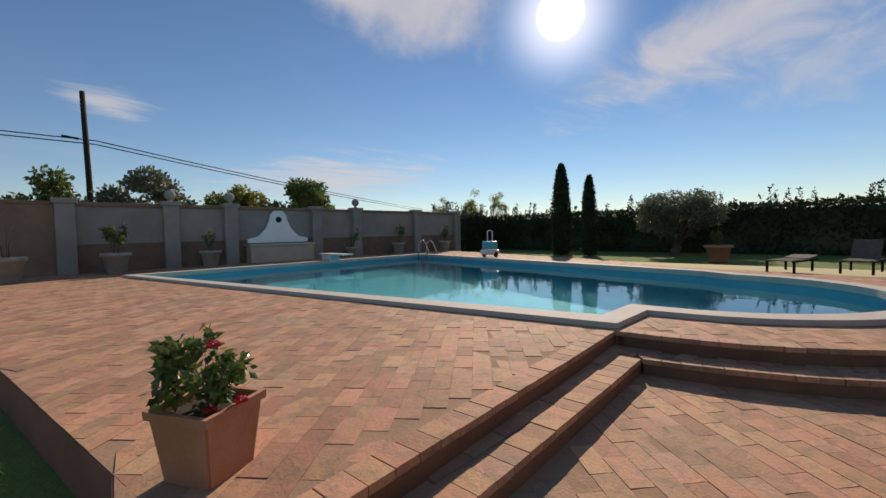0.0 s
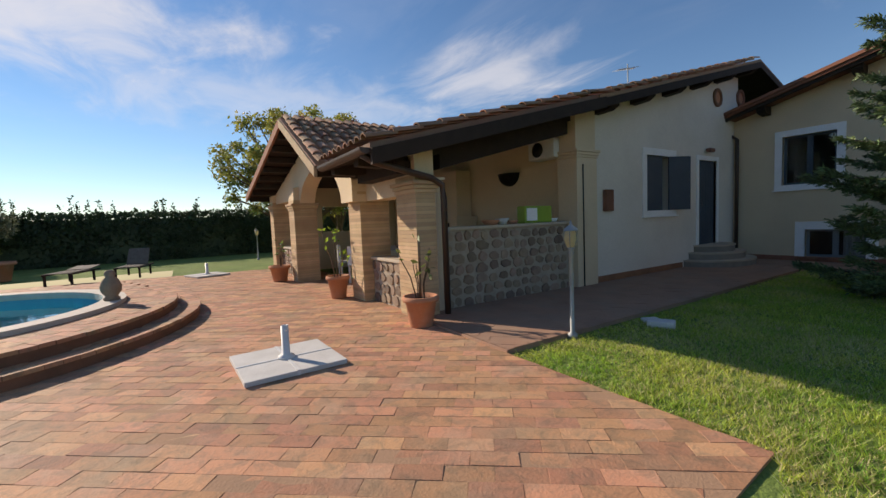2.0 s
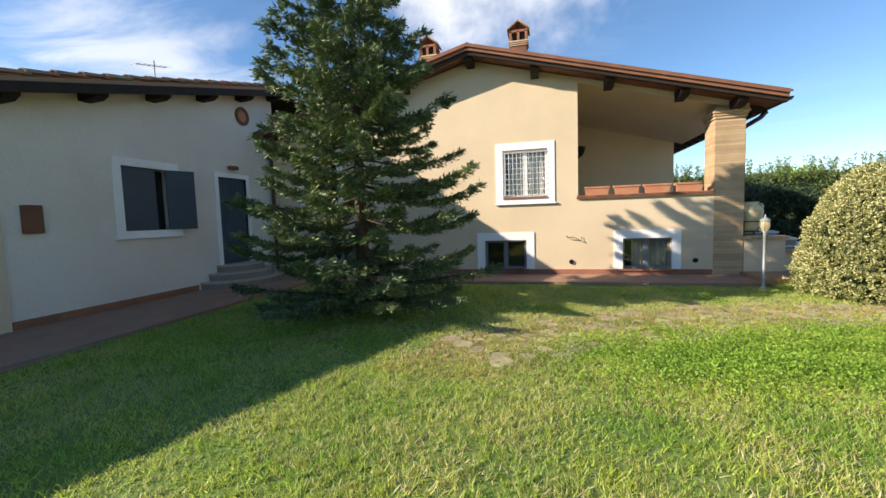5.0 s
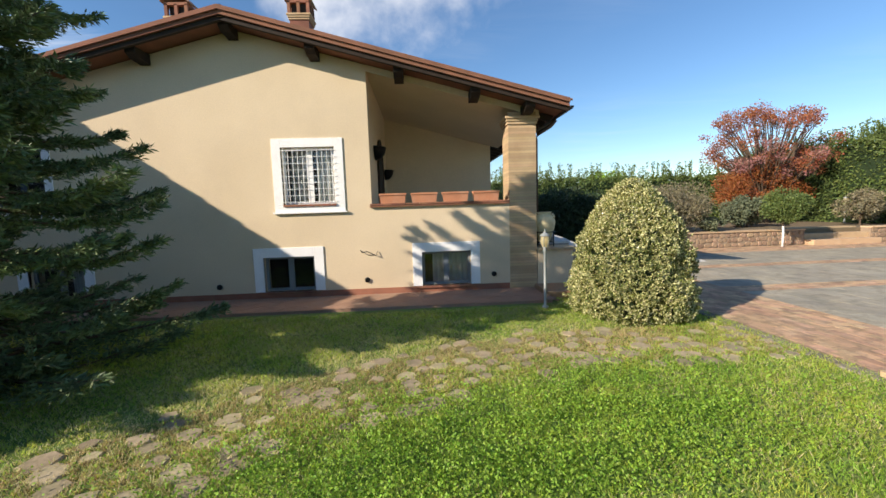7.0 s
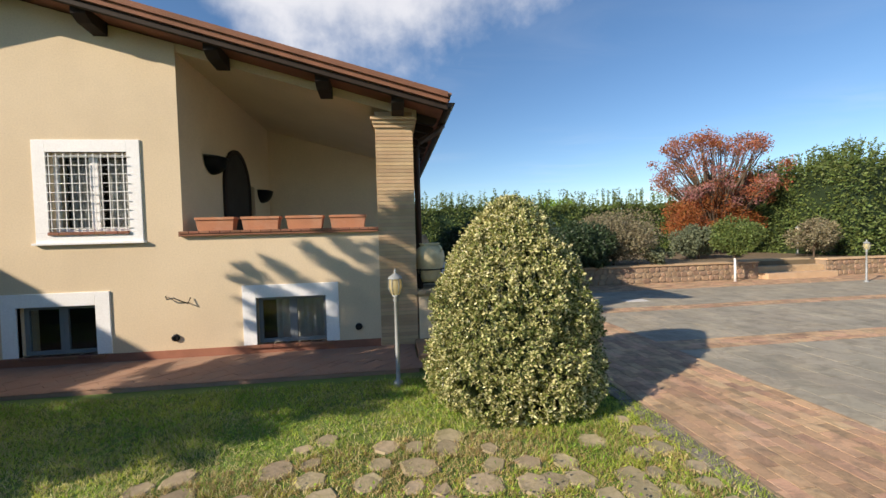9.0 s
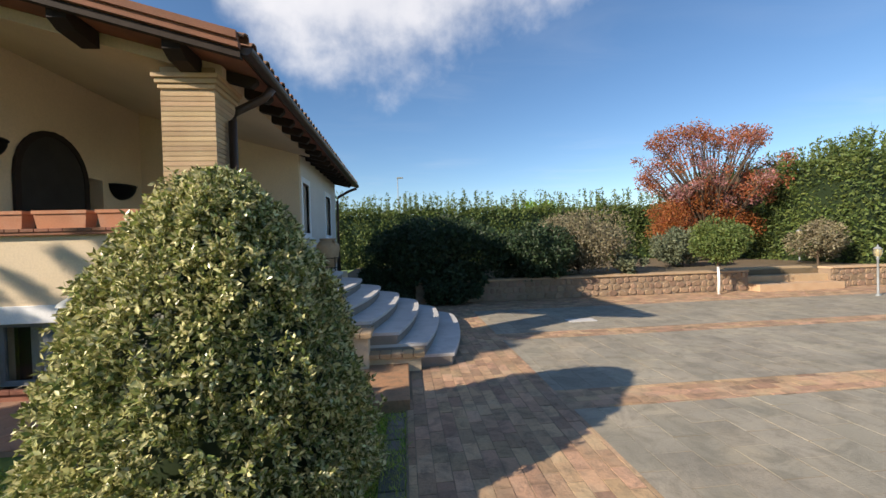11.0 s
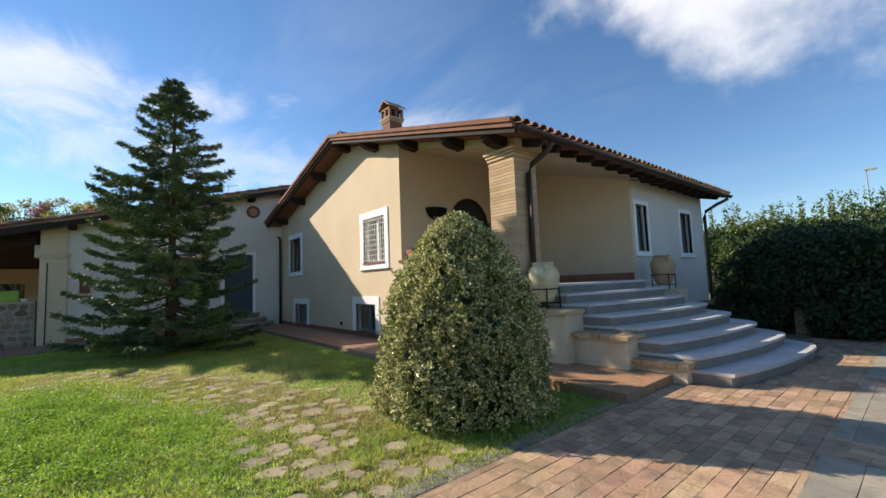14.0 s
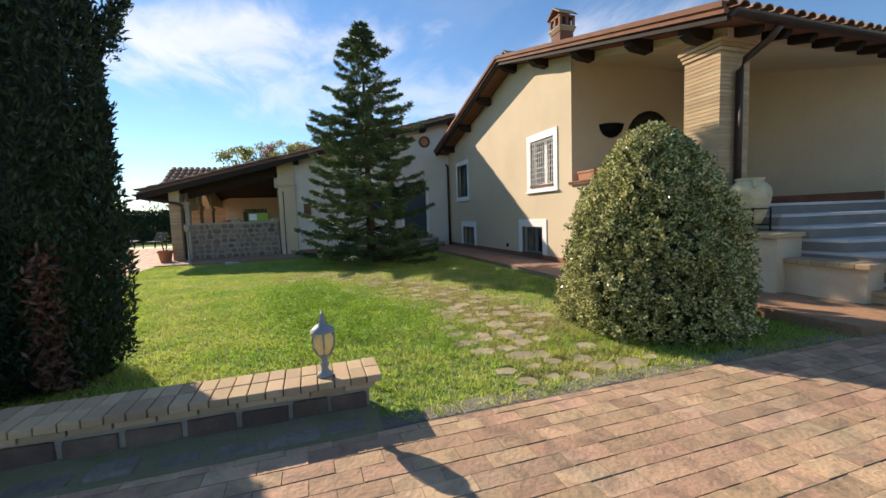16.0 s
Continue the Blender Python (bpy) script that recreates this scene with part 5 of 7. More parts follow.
def hedge(name, label, x0, y0, x1, y1, h, n, mat=DARK_LEAF, seed=1, size=0.06, z0=0.0, sprigs=0):
    """A clipped hedge: a core coloured dark for inner shade and leaves all over its sides and top, uneven by a hand's
    width.
    """
    t = thing(name, label, "hedge")
    rng = np.random.RandomState(seed)
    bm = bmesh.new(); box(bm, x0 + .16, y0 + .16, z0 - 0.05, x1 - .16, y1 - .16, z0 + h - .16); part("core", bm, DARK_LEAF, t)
    lx, ly = x1 - x0, y1 - y0
    areas = np.array([lx * h, lx * h, ly * h, ly * h, lx * ly])
    k = rng.choice(5, n, p=areas / areas.sum())
    a, b = rng.random(n), rng.random(n)
    P = np.zeros((n, 3)); N = np.zeros((n, 3))
    P[:, 0] = np.where(k == 2, 0, np.where(k == 3, 1, a)) * lx + x0
    P[:, 1] = np.where(k == 0, 0, np.where(k == 1, 1, np.where(k == 4, b, a))) * ly + y0
    P[:, 2] = z0 + np.where(k == 4, 1, b) * h
    N[:, 1] = np.where(k == 0, -1, np.where(k == 1, 1, 0)); N[:, 0] = np.where(k == 2, -1, np.where(k == 3, 1, 0)); N[:, 2] = (k == 4)
    wob = 0.10 * np.sin(P[:, 0] * 2.1 + P[:, 2] * 3) + 0.08 * np.sin(P[:, 1] * 1.7 + P[:, 0] * 5)
    P += N * (wob - 0.22 * rng.random(n) ** 2)[:, None]
    ob = new("leaves", leaf_mesh("leaves", P, size, mat, rng, 1.9, N * 0.6)); ob.parent = t
    tagged(ob, kind="stuff")
    if sprigs:
        q = rng.random((sprigs, 2))
        bx, by = x0 + q[:, 0] * lx, y0 + q[:, 1] * ly
        Ps, Ns = [], []
        for i in range(sprigs):
            hh = rng.uniform(0.2, 1.05) ** 1.4
            for s in range(int(10 + hh * 34)):
                u = rng.random()
                Ps.append((bx[i] + rng.normal() * 0.035, by[i] + rng.normal() * 0.035, z0 + h + u * hh - .05))
                Ns.append((rng.normal() * .4, rng.normal() * .4, 1))
        ob = new("top_growth", leaf_mesh("top_growth", np.array(Ps), size * 0.8, mat, rng, 2.0, np.array(Ns))); ob.parent = t
        tagged(ob, kind="stuff")
    return t


hedge("boundary_hedge", "tall dark clipped hedge along the lawn", -26.6, -33, -25.4, 14, 2.2, 60000, DARK_LEAF, 2, 0.085, sprigs=160)
hedge("boundary_hedge", "tall dark clipped hedge beside the garden wall", -25.4, -33.2, -19.8, -32.0, 2.25, 14000, DARK_LEAF, 3, 0.085, sprigs=60)


def shrub(name, label, x, y, z, rx, ry, rz, mat, n=6000, size=0.05, seed=1, clumps=18, stem=True, category="shrub", bare=False):
    t = thing(name, label, category, (x, y, z))
    cl = scatter_clumps(0, 0, rz * 1.05, rx * .72, ry * .72, rz * .72, clumps, min(rx, ry, rz) * .42, seed)
    if stem:
        limbs("stem", t, (0, 0, 0), (0, 0, rz * .7), 0.035, [c[:3] for c in cl], BARK, seed)
    ob = leafy("foliage", t, cl, n, size, mat, seed)
    return t


def broad_tree(name, label, x, y, h_trunk, r_trunk, cz, rx, ry, rz, mats, n, size, seed, clumps=40, cr=0.8, trunk=BARK):
    t = thing(name, label, "tree", (x, y, 0))
    cl = scatter_clumps(0, 0, cz, rx, ry, rz, clumps, cr, seed)
    limbs("trunk", t, (0, 0, 0), (0, 0, h_trunk), r_trunk, [c[:3] for c in cl], trunk, seed)
    k = len(mats)
    for i, m in enumerate(mats):
        leafy("crown", t, cl[i::k], n // k, size, m, seed + i, shell=0.15, outward=0.2)
    return t


broad_tree("olive_tree", "grey-green olive tree with a stout trunk on the lawn", -23.0, -19.9, 1.0, 0.22, 2.05, 1.75, 1.75, 0.95, [OLIVE_LEAF], 22000, 0.05, 21, 34, 0.5)
broad_tree("mulberry_tree", "broad tree with yellowing leaves behind the porch", -19.2, -8.3, 2.0, 0.2, 3.9, 3.1, 3.2, 2.3, [YELLOW_LEAF, GREEN_LEAF, YELLOW_LEAF], 13000, 0.075, 22, 95, 0.42)
broad_tree("plum_tree", "purple-leaved tree top behind the porch roof", -20.5, -6.2, 2.6, 0.16, 5.3, 1.8, 2.2, 1.6, [PINK_LEAF, YELLOW_LEAF], 7000, 0.075, 23, 40, 0.42)

# ---- lawn blades, weeds and stepping stones ----
LAWN_AREA = [(-4.35, -10.0), (-2.2, -10.0), (-0.6, -14.0), (3.0, -14.5), (6.7, -12.0), (6.7, -5.2), (7.25, -5.1), (7.3, -0.9), (5.3, -0.9), (5.3, -1.42), (-4.35, -1.42)]
LAWN_EDGE = [(-2.15, -16.0), (-1.75, -19.3), (3.4, -29.0), (4, -20), (2, -15), (-0.6, -14.2), (-1.2, -15.5)]


def stone_spots():
    """Places of the rough stones of the lawn path: x, y and half width."""
    rng = random.Random(6)
    line = [(7.0, -3.5), (5.8, -3.55), (4.6, -3.35), (3.6, -3.75), (2.4, -4.3), (1.2, -4.9), (0.3, -5.9)]
    spots = []
    for (x0, y0), (x1, y1) in zip(line, line[1:]):
        L = math.hypot(x1 - x0, y1 - y0)
        dx, dy = (x1 - x0) / L, (y1 - y0) / L
        s = 0
        while s < L:
            for r in (-0.60, -0.36, -0.12, 0.13, 0.37, 0.61):
                if rng.random() < 0.27:
                    continue
                x, y = x0 + dx * (s + rng.uniform(-.06, .06)) - dy * (r + rng.uniform(-.07, .07)), y0 + dy * s + dx * (r + rng.uniform(-.04, .04))
                if math.hypot(x - 6.16, y + 2.10) < 1.0 or x > 7.2:
                    continue
                spots.append((x, y, rng.uniform(0.075, 0.14)))
            s += 0.27
    return spots


STONES = stone_spots()


def soft_noise(X, Y, cell, seed):
    """Smooth random values from 0 to 1 over the plan, on a grid of that cell."""
    g = np.random.RandomState(seed).random((256, 256))
    u, v = X / cell + 500.0, Y / cell + 500.0
    i, j = np.floor(u).astype(int), np.floor(v).astype(int)
    fu, fv = u - i, v - j
    fu, fv = fu * fu * (3 - 2 * fu), fv * fv * (3 - 2 * fv)
    i, j = i % 255, j % 255
    return (g[i, j] * (1 - fu) + g[i + 1, j] * fu) * (1 - fv) + (g[i, j + 1] * (1 - fu) + g[i + 1, j + 1] * fu) * fv


def grass(name, region, count, seed, mat, tall=0.045, patch=None, label="short mown grass blades, green and straw mixed"):
    rng = np.random.RandomState(seed)
    xs, ys = [p[0] for p in region], [p[1] for p in region]
    X, Y = rng.uniform(min(xs), max(xs), count), rng.uniform(min(ys), max(ys), count)
    # half of the blades gather in small tufts
    tuft = rng.random(count) < 0.5
    cell = 0.085
    tx, ty = np.floor(X / cell), np.floor(Y / cell)
    hx, hy = np.modf(np.abs(np.sin(tx * 12.99 + ty * 78.23)) * 437.58)[0], np.modf(np.abs(np.sin(tx * 39.35 + ty * 11.13)) * 951.13)[0]
    X = np.where(tuft, (tx + hx) * cell + rng.normal(size=count) * 0.014, X)
    Y = np.where(tuft, (ty + hy) * cell + rng.normal(size=count) * 0.014, Y)
    ok = np.zeros(count, bool)
    n = len(region)
    for i in range(n):
        (x0, y0), (x1, y1) = region[i], region[(i + 1) % n]
        c = ((y0 > Y) != (y1 > Y))
        with np.errstate(divide="ignore", invalid="ignore"):
            c &= X < (x1 - x0) * (Y - y0) / ((y1 - y0) or 1e-9) + x0
        ok ^= c
    if patch is not None:
        ok &= rng.random(count) < patch(X, Y)
    for sx, sy, sr in STONES:
        ok &= (X - sx) ** 2 + (Y - sy) ** 2 > (sr * rng.uniform(0.65, 1.08, count)) ** 2
    X, Y = X[ok], Y[ok]
    m = len(X)
    a = rng.random(m) * 6.283
    lush = 0.35 + 0.75 * soft_noise(X, Y, 0.17, 21) + 0.55 * soft_noise(X, Y, 0.6, 22)
    w, h = rng.uniform(0.0025, 0.0055, m), rng.uniform(0.45, 1.25, m) * tall * lush
    lx, ly = rng.normal(size=m) * h * 0.6, rng.normal(size=m) * h * 0.6
    V = np.stack([np.stack([X + np.cos(a) * w, Y + np.sin(a) * w, -0.02 + 0 * X], 1), np.stack([X - np.cos(a) * w, Y - np.sin(a) * w, -0.02 + 0 * X], 1), np.stack([X + lx, Y + ly, h - 0.02], 1)], 1).reshape(-1, 3)
    ob = new(name, array_mesh(name, V, np.arange(m * 3).reshape(-1, 3), mat))
    return tagged(ob, label, "grass", kind="stuff")


def dry(X, Y):
    """Straw shows in patches, most on the open lawn by the terrace."""
    p = 0.55 * soft_noise(X, Y, 0.9, 31) + 0.45 * soft_noise(X, Y, 0.28, 32)
    return np.clip((p - 0.26) * 2.4, 0.06, 0.95) * np.clip(1.15 - 0.12 * np.maximum(X - 1.0, 0), 0.45, 1)


def worn(X, Y):
    """Green thins out along the trodden path and in bare patches."""
    d = np.full(len(X), 9.0)
    for (x0, y0), (x1, y1) in zip(TRODDEN, TRODDEN[1:]):
        u = np.clip(((X - x0) * (x1 - x0) + (Y - y0) * (y1 - y0)) / ((x1 - x0) ** 2 + (y1 - y0) ** 2), 0, 1)
        d = np.minimum(d, np.hypot(X - x0 - u * (x1 - x0), Y - y0 - u * (y1 - y0)))
    bare = 0.5 + 0.9 * soft_noise(X, Y, 0.35, 33)
    return np.clip(0.3 + (d + 0.5 * soft_noise(X, Y, 0.3, 34) - 0.6) * 1.4, 0.22, 1) * np.minimum(bare, 1)


TRODDEN = [(5.4, -3.2), (3.6, -3.45), (2.2, -4.0), (1.0, -4.7), (0.0, -5.7)]
grass("lawn_grass", LAWN_AREA, 640000, 1, GRASS, 0.046, worn)
grass("dry_grass", LAWN_AREA, 560000, 2, DRY_GRASS, 0.038, dry)
grass("lawn_grass", LAWN_EDGE, 90000, 3, GRASS, 0.05)


def weeds():
    """Clover-like leaf rosettes in the lush strip beside the drive."""
    rng = np.random.RandomState(8)
    n = 42000
    t = rng.random(n)
    X = 5.6 - 3.8 * t + rng.normal(size=n) * 0.75
    Y = -4.95 - 0.9 * t + rng.normal(size=n) * 0.55
    k = (X < 7.15) & (Y > -8.5)
    lush = soft_noise(X, Y, 0.22, 41)
    k &= rng.random(n) < 0.25 + 1.1 * lush
    P = np.stack([X, Y, rng.uniform(0.0, 0.12, n) * (0.15 + lush)], 1)[k]
    N = rng.normal(size=P.shape) * 0.4 + np.array([0, 0, 0.25])
    ob = new("clover", leaf_mesh("clover", P, 0.016, BRIGHT_LEAF, rng, 1.3, N))
    tagged(ob, "bright green clover leaves in the lawn", "weeds", kind="stuff")


weeds()
STRAW_BAND = [(7.1, -3.0), (5.0, -2.85), (3.4, -3.2), (1.6, -4.0), (0.0, -5.2), (-0.6, -6.4), (0.6, -6.5), (1.6, -5.5), (3.0, -4.6), (4.6, -4.0), (7.1, -4.1)]
STRAW = leaf_material("straw_blade", (0.56, 0.43, 0.20), (0.40, 0.30, 0.14), translucent=0.3, spread=0.35)
grass("straw_grass", STRAW_BAND, 150000, 9, STRAW, 0.03)


PATH_STONE = material("tan_path_stone", (0.45, 0.365, 0.235), (0.31, 0.25, 0.16), scale=4, rough=0.95, bump=0.6, fine=35, spread=0.22, mottle=(0.24, 0.22, 0.10), mottle_scale=11, mottle_amount=0.65)


def stepping_stones():
    rng = random.Random(16)
    for x, y, rr in STONES:
        bm = bmesh.new()
        n = rng.choice((5, 6, 7))
        pts = [(math.cos(6.283 * q / n) * rr * rng.uniform(.85, 1.15) * 1.12, math.sin(6.283 * q / n) * rr * rng.uniform(.85, 1.15)) for q in range(n)]
        lo = [bm.verts.new((a, b, -0.04)) for a, b in pts]
        mid = [bm.verts.new((a, b, -0.006)) for a, b in pts]
        hi = [bm.verts.new((a * .88, b * .88, rng.uniform(0.0, 0.006))) for a, b in pts]
        bm.faces.new(hi)
        for q in range(n):
            bm.faces.new((lo[q], lo[(q + 1) % n], mid[(q + 1) % n], mid[q]))
            bm.faces.new((mid[q], mid[(q + 1) % n], hi[(q + 1) % n], hi[q]))
        ob = part("paving_stone", bm, PATH_STONE)
        ob.matrix_basis = pose(x, y, -0.010, rng.uniform(-2, 2), rng.uniform(-2, 2), rng.uniform(0, 360))
        tagged(ob, "rough tan paving stone sunk in the lawn", "paving stone", "stones of the lawn path")


stepping_stones()

# ---- entrance stairs ----
def stair_edge(i, y):
    return 8.27 - 0.355 * i - 0.055 * (y - 2.95) ** 2 - 1.1 * max(0.0, y - 3.25) ** 2


STEP_H = 0.155
for i in range(8):
    st = thing("entrance_step", "wide curved grey stone entrance step", "step", group="entrance steps")
    ys = [0.48 + (4.28 - 0.48) * k / 18 for k in range(19)]
    # each step: pale tread over a riser of darker colour
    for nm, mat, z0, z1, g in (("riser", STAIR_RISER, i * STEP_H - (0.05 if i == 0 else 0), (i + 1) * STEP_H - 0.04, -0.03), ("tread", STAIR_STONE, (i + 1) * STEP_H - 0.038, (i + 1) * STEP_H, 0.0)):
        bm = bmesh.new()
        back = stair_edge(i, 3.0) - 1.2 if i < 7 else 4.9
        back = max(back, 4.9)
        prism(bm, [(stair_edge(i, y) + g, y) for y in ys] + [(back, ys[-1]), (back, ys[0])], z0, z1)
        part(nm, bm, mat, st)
# stepped side walls with brick caps
for x0, x1, y0, h in ((5.29, 6.08, -0.02, 0.86), (5.96, 6.88, 0.16, 0.54), (6.72, 7.52, 0.30, 0.24)):
    cheek = thing("stair_pedestal", "plastered stair pedestal with a worn brick cap", "pedestal", group="stair pedestals")
    bm = bmesh.new(); box(bm, x0, y0 + 0.03, -0.03, x1 - 0.03, 0.62, h - 0.06); part("body", bm, PLASTER, cheek)
    for k in range(int((x1 - x0) / 0.13)):
        bm = bmesh.new(); a = x0 - 0.02 + k * (x1 - x0 + 0.04) / int((x1 - x0) / 0.13)
        box(bm, a, y0 - 0.03, h - 0.06, a + (x1 - x0 + 0.04) / int((x1 - x0) / 0.13) - 0.006, 0.64, h, 0.008); part("brick", bm, BRICK, cheek)
bm = bmesh.new(); box(bm, 5.22, -0.86, -0.05, 7.33, 0.34, 0.10, 0.01)
tagged(part("platform_red", bm, COTTO), "terracotta landing beside the entrance stairs", "landing", kind="structure")


def clay_jar(x, y, z, label, mat, s=1.0):
    j = thing("clay_jar", label, "jar", (x, y, z), group="clay jars")
    bm = bmesh.new()
    lathe(bm, [(0, 0.12), (0.15, 0.12), (0.19, 0.22), (0.255, 0.42), (0.275, 0.56), (0.255, 0.66), (0.19, 0.735), (0.165, 0.75), (0.185, 0.775), (0.195, 0.79), (0.185, 0.80), (0.155, 0.79), (0.145, 0.73), (0.0, 0.70)], 32, Matrix.Scale(s, 4))
    part("body", bm, mat, j)
    bm = bmesh.new()
    r = 0.262 * s
    tube(bm, [(r * math.cos(t), r * math.sin(t), 0.34 * s) for t in (6.2832 * k / 24 for k in range(25))], 0.010, 6)
    for k in range(4):
        a = 0.785 + k * 1.571
        tube(bm, [(r * math.cos(a), r * math.sin(a), 0.36 * s), (r * math.cos(a), r * math.sin(a), 0.0)], 0.011, 6)
    tube(bm, [(-r * .7, -r * .7, 0.10 * s), (r * .7, r * .7, 0.10 * s)], 0.010, 6); tube(bm, [(-r * .7, r * .7, 0.10 * s), (r * .7, -r * .7, 0.10 * s)], 0.010, 6)
    part("stand", bm, IRON, j, "dark iron ring stand")
    for k in (0, 1):
        bm = bmesh.new()
        a = 2.4 + k * math.pi
        tube(bm, [(math.cos(a) * rr * s, math.sin(a) * rr * s, zz * s) for rr, zz in ((0.19, 0.735), (0.235, 0.75), (0.27, 0.70), (0.265, 0.64))], 0.018, 8)
        part("handle", bm, mat, j)
    return j


JAR = material("cream_glaze", (0.76, 0.65, 0.40), (0.66, 0.55, 0.31), scale=4, rough=0.6, bump=0.08, stain=(0.36, 0.29, 0.17), stain_scale=4, stain_amount=0.5)
JAR2 = material("tan_clay", (0.54, 0.38, 0.22), (0.45, 0.31, 0.18), scale=4, rough=0.7, bump=0.1)
clay_jar(5.50, 0.30, 0.86, "large cream glazed jar in an iron stand by the stairs", JAR, 0.92)
bm = bmesh.new(); box(bm, 5.25, 4.30, -0.03, 6.0, 4.85, 1.0, 0.01); tagged(part("stair_pedestal", bm, PLASTER), "square plastered stair pedestal at the house wall", "pedestal")
clay_jar(5.62, 4.55, 1.0, "tan clay jar in an iron stand by the far stair end", JAR2, 0.95)


# ---- loggia ----
def sconce(x, y, z, turn, label="dark half-round clay wall planter"):
    s = thing("wall_sconce", label, "wall planter", (x, y, z), group="half-round wall planters")
    s.matrix_basis = pose(x, y, z, 0, 0, turn)
    bm = bmesh.new()
    rows = []
    for k in range(7):
        a = math.pi / 2 * k / 6
        rr, zz = 0.30 * math.cos(a), -0.27 * math.sin(a)
        rows.append([bm.verts.new((rr * math.cos(math.pi * i / 14), -rr * math.sin(math.pi * i / 14) * 0.8, zz)) for i in range(15)])
    for a, b in zip(rows, rows[1:]):
        for i in range(14):
            bm.faces.new((a[i], a[i + 1], b[i + 1], b[i])).smooth = True
    bmesh.ops.solidify(bm, geom=bm.faces[:], thickness=0.02)
    part("bowl", bm, IRON, s)
    bm = bmesh.new()
    tube(bm, [(0.30 * math.cos(math.pi * i / 14), -0.24 * math.sin(math.pi * i / 14), 0.0) for i in range(15)], 0.014, 6)
    part("rim", bm, IRON, s)
    return s


sconce(1.915, 1.02, 3.12, 90)
sconce(1.915, 3.62, 2.86, 90)
sconce(-8.24, -6.36, 2.34, 0, "dark half-round clay planter on the porch wall")
sconce(-11.9, -6.36, 2.52, 0, "dark half-round clay planter on the porch wall")


def arch_door():
    d = thing("door_arched", "dark arched entrance door with a grey stone edge", "door", kind="structure")
    y0, y1, zs, zt = 1.55, 2.72, 2.75, 3.40
    pts = [(y0, 1.24), (y1, 1.24)] + [((y0 + y1) / 2 + (y1 - y0) / 2 * math.cos(radians(a)), zs + (zt - zs) * math.sin(radians(a))) for a in range(0, 181, 15)]
    bm = bmesh.new(); prism(bm, pts, 1.91, 1.93, "x"); part("leaf", bm, SHADE_BLACK, d)
    bm = bmesh.new()
    mid, out = pts[2:], [((y0 + y1) / 2 + ((y1 - y0) / 2 + 0.09) * math.cos(radians(a)), zs + (zt - zs + 0.09) * math.sin(radians(a))) for a in range(0, 181, 15)]
    prism(bm, [(y1, 1.24), *mid, (y0, 1.24), (y0 - 0.09, 1.24), *reversed(out), (y1 + 0.09, 1.24)], 1.905, 1.95, "x")
    part("edge", bm, DARK_WOOD, d)


arch_door()


def trough(x, y, z, length=0.52):
    p = thing("planter_trough", "empty terracotta trough on the parapet ledge", "planter", (x, y, z), group="troughs on the ledge")
    bm = bmesh.new()
    w = 0.19
    def ring(l, ww, zz):
        return [bm.verts.new((a * l / 2, b * ww / 2, zz)) for a, b in ((-1, -1), (1, -1), (1, 1), (-1, 1))]
    rows = [ring(length * .88, w * .8, 0), ring(length * .96, w * .95, 0.16), ring(length, w + .02, 0.163), ring(length, w + .02, 0.20), ring(length - .03, w - .01, 0.20), ring(length * .85, w * .75, 0.03)]
    bm.faces.new(rows[0]); bm.faces.new(rows[-1])
    for a, b in zip(rows, rows[1:]):
        for i in range(4):
            bm.faces.new((a[i], a[(i + 1) % 4], b[(i + 1) % 4], b[i]))
    part("body", bm, TERRACOTTA, p)
    return p


for x in (2.32, 2.96, 3.60, 4.24):
    trough(x, 0.13, 1.872, 0.55)


def chimney(x, y, z, h=1.0):
    c = thing("chimney", "brick chimney with small arched openings and a tiled cap", "chimney", (x, y, z), group="chimneys")
    bm = bmesh.new(); box(bm, -0.19, -0.19, -0.6, 0.19, 0.19, h * .48); part("stack", bm, COTTO_RISER, c)
    bm = bmesh.new()
    for k in range(3):
        box(bm, -0.21 - k * .015, -0.21 - k * .015, h * .48 + k * .04, 0.21 + k * .015, 0.21 + k * .015, h * .48 + k * .04 + .034)
    part("collar", bm, BRICK, c)
    z0 = h * .48 + .12
    bm = bmesh.new()
    for px in (-0.19, 0, 0.19):
        for py in (-0.19, 0.19):
            box(bm, px - .03, py - .03, z0, px + .03, py + .03, z0 + .22)
    for py in (0,):
        for px in (-0.19, 0.19):
            box(bm, px - .03, py - .03, z0, px + .03, py + .03, z0 + .22)
    box(bm, -.22, -.22, z0 + .2, .22, .22, z0 + .25)
    part("vent", bm, COTTO_RISER, c)
    # dark box in the vent: shade inside the openings put into colour
    bm = bmesh.new(); box(bm, -.15, -.15, z0, .15, .15, z0 + .2); part("flue", bm, SHADE_BLACK, c)
    for s in (-1, 1):
        bm = bmesh.new()
        prism(bm, [(0, z0 + .44), (s * .27, z0 + .25), (s * .27, z0 + .28), (0, z0 + .48)], -.26, .26, "y")
        part("cap", bm, ROOF_TILE, c)
    return c


chimney(0.56, 0.72, 5.0, 1.34)
chimney(-1.70, 0.48, 4.98, 1.05)


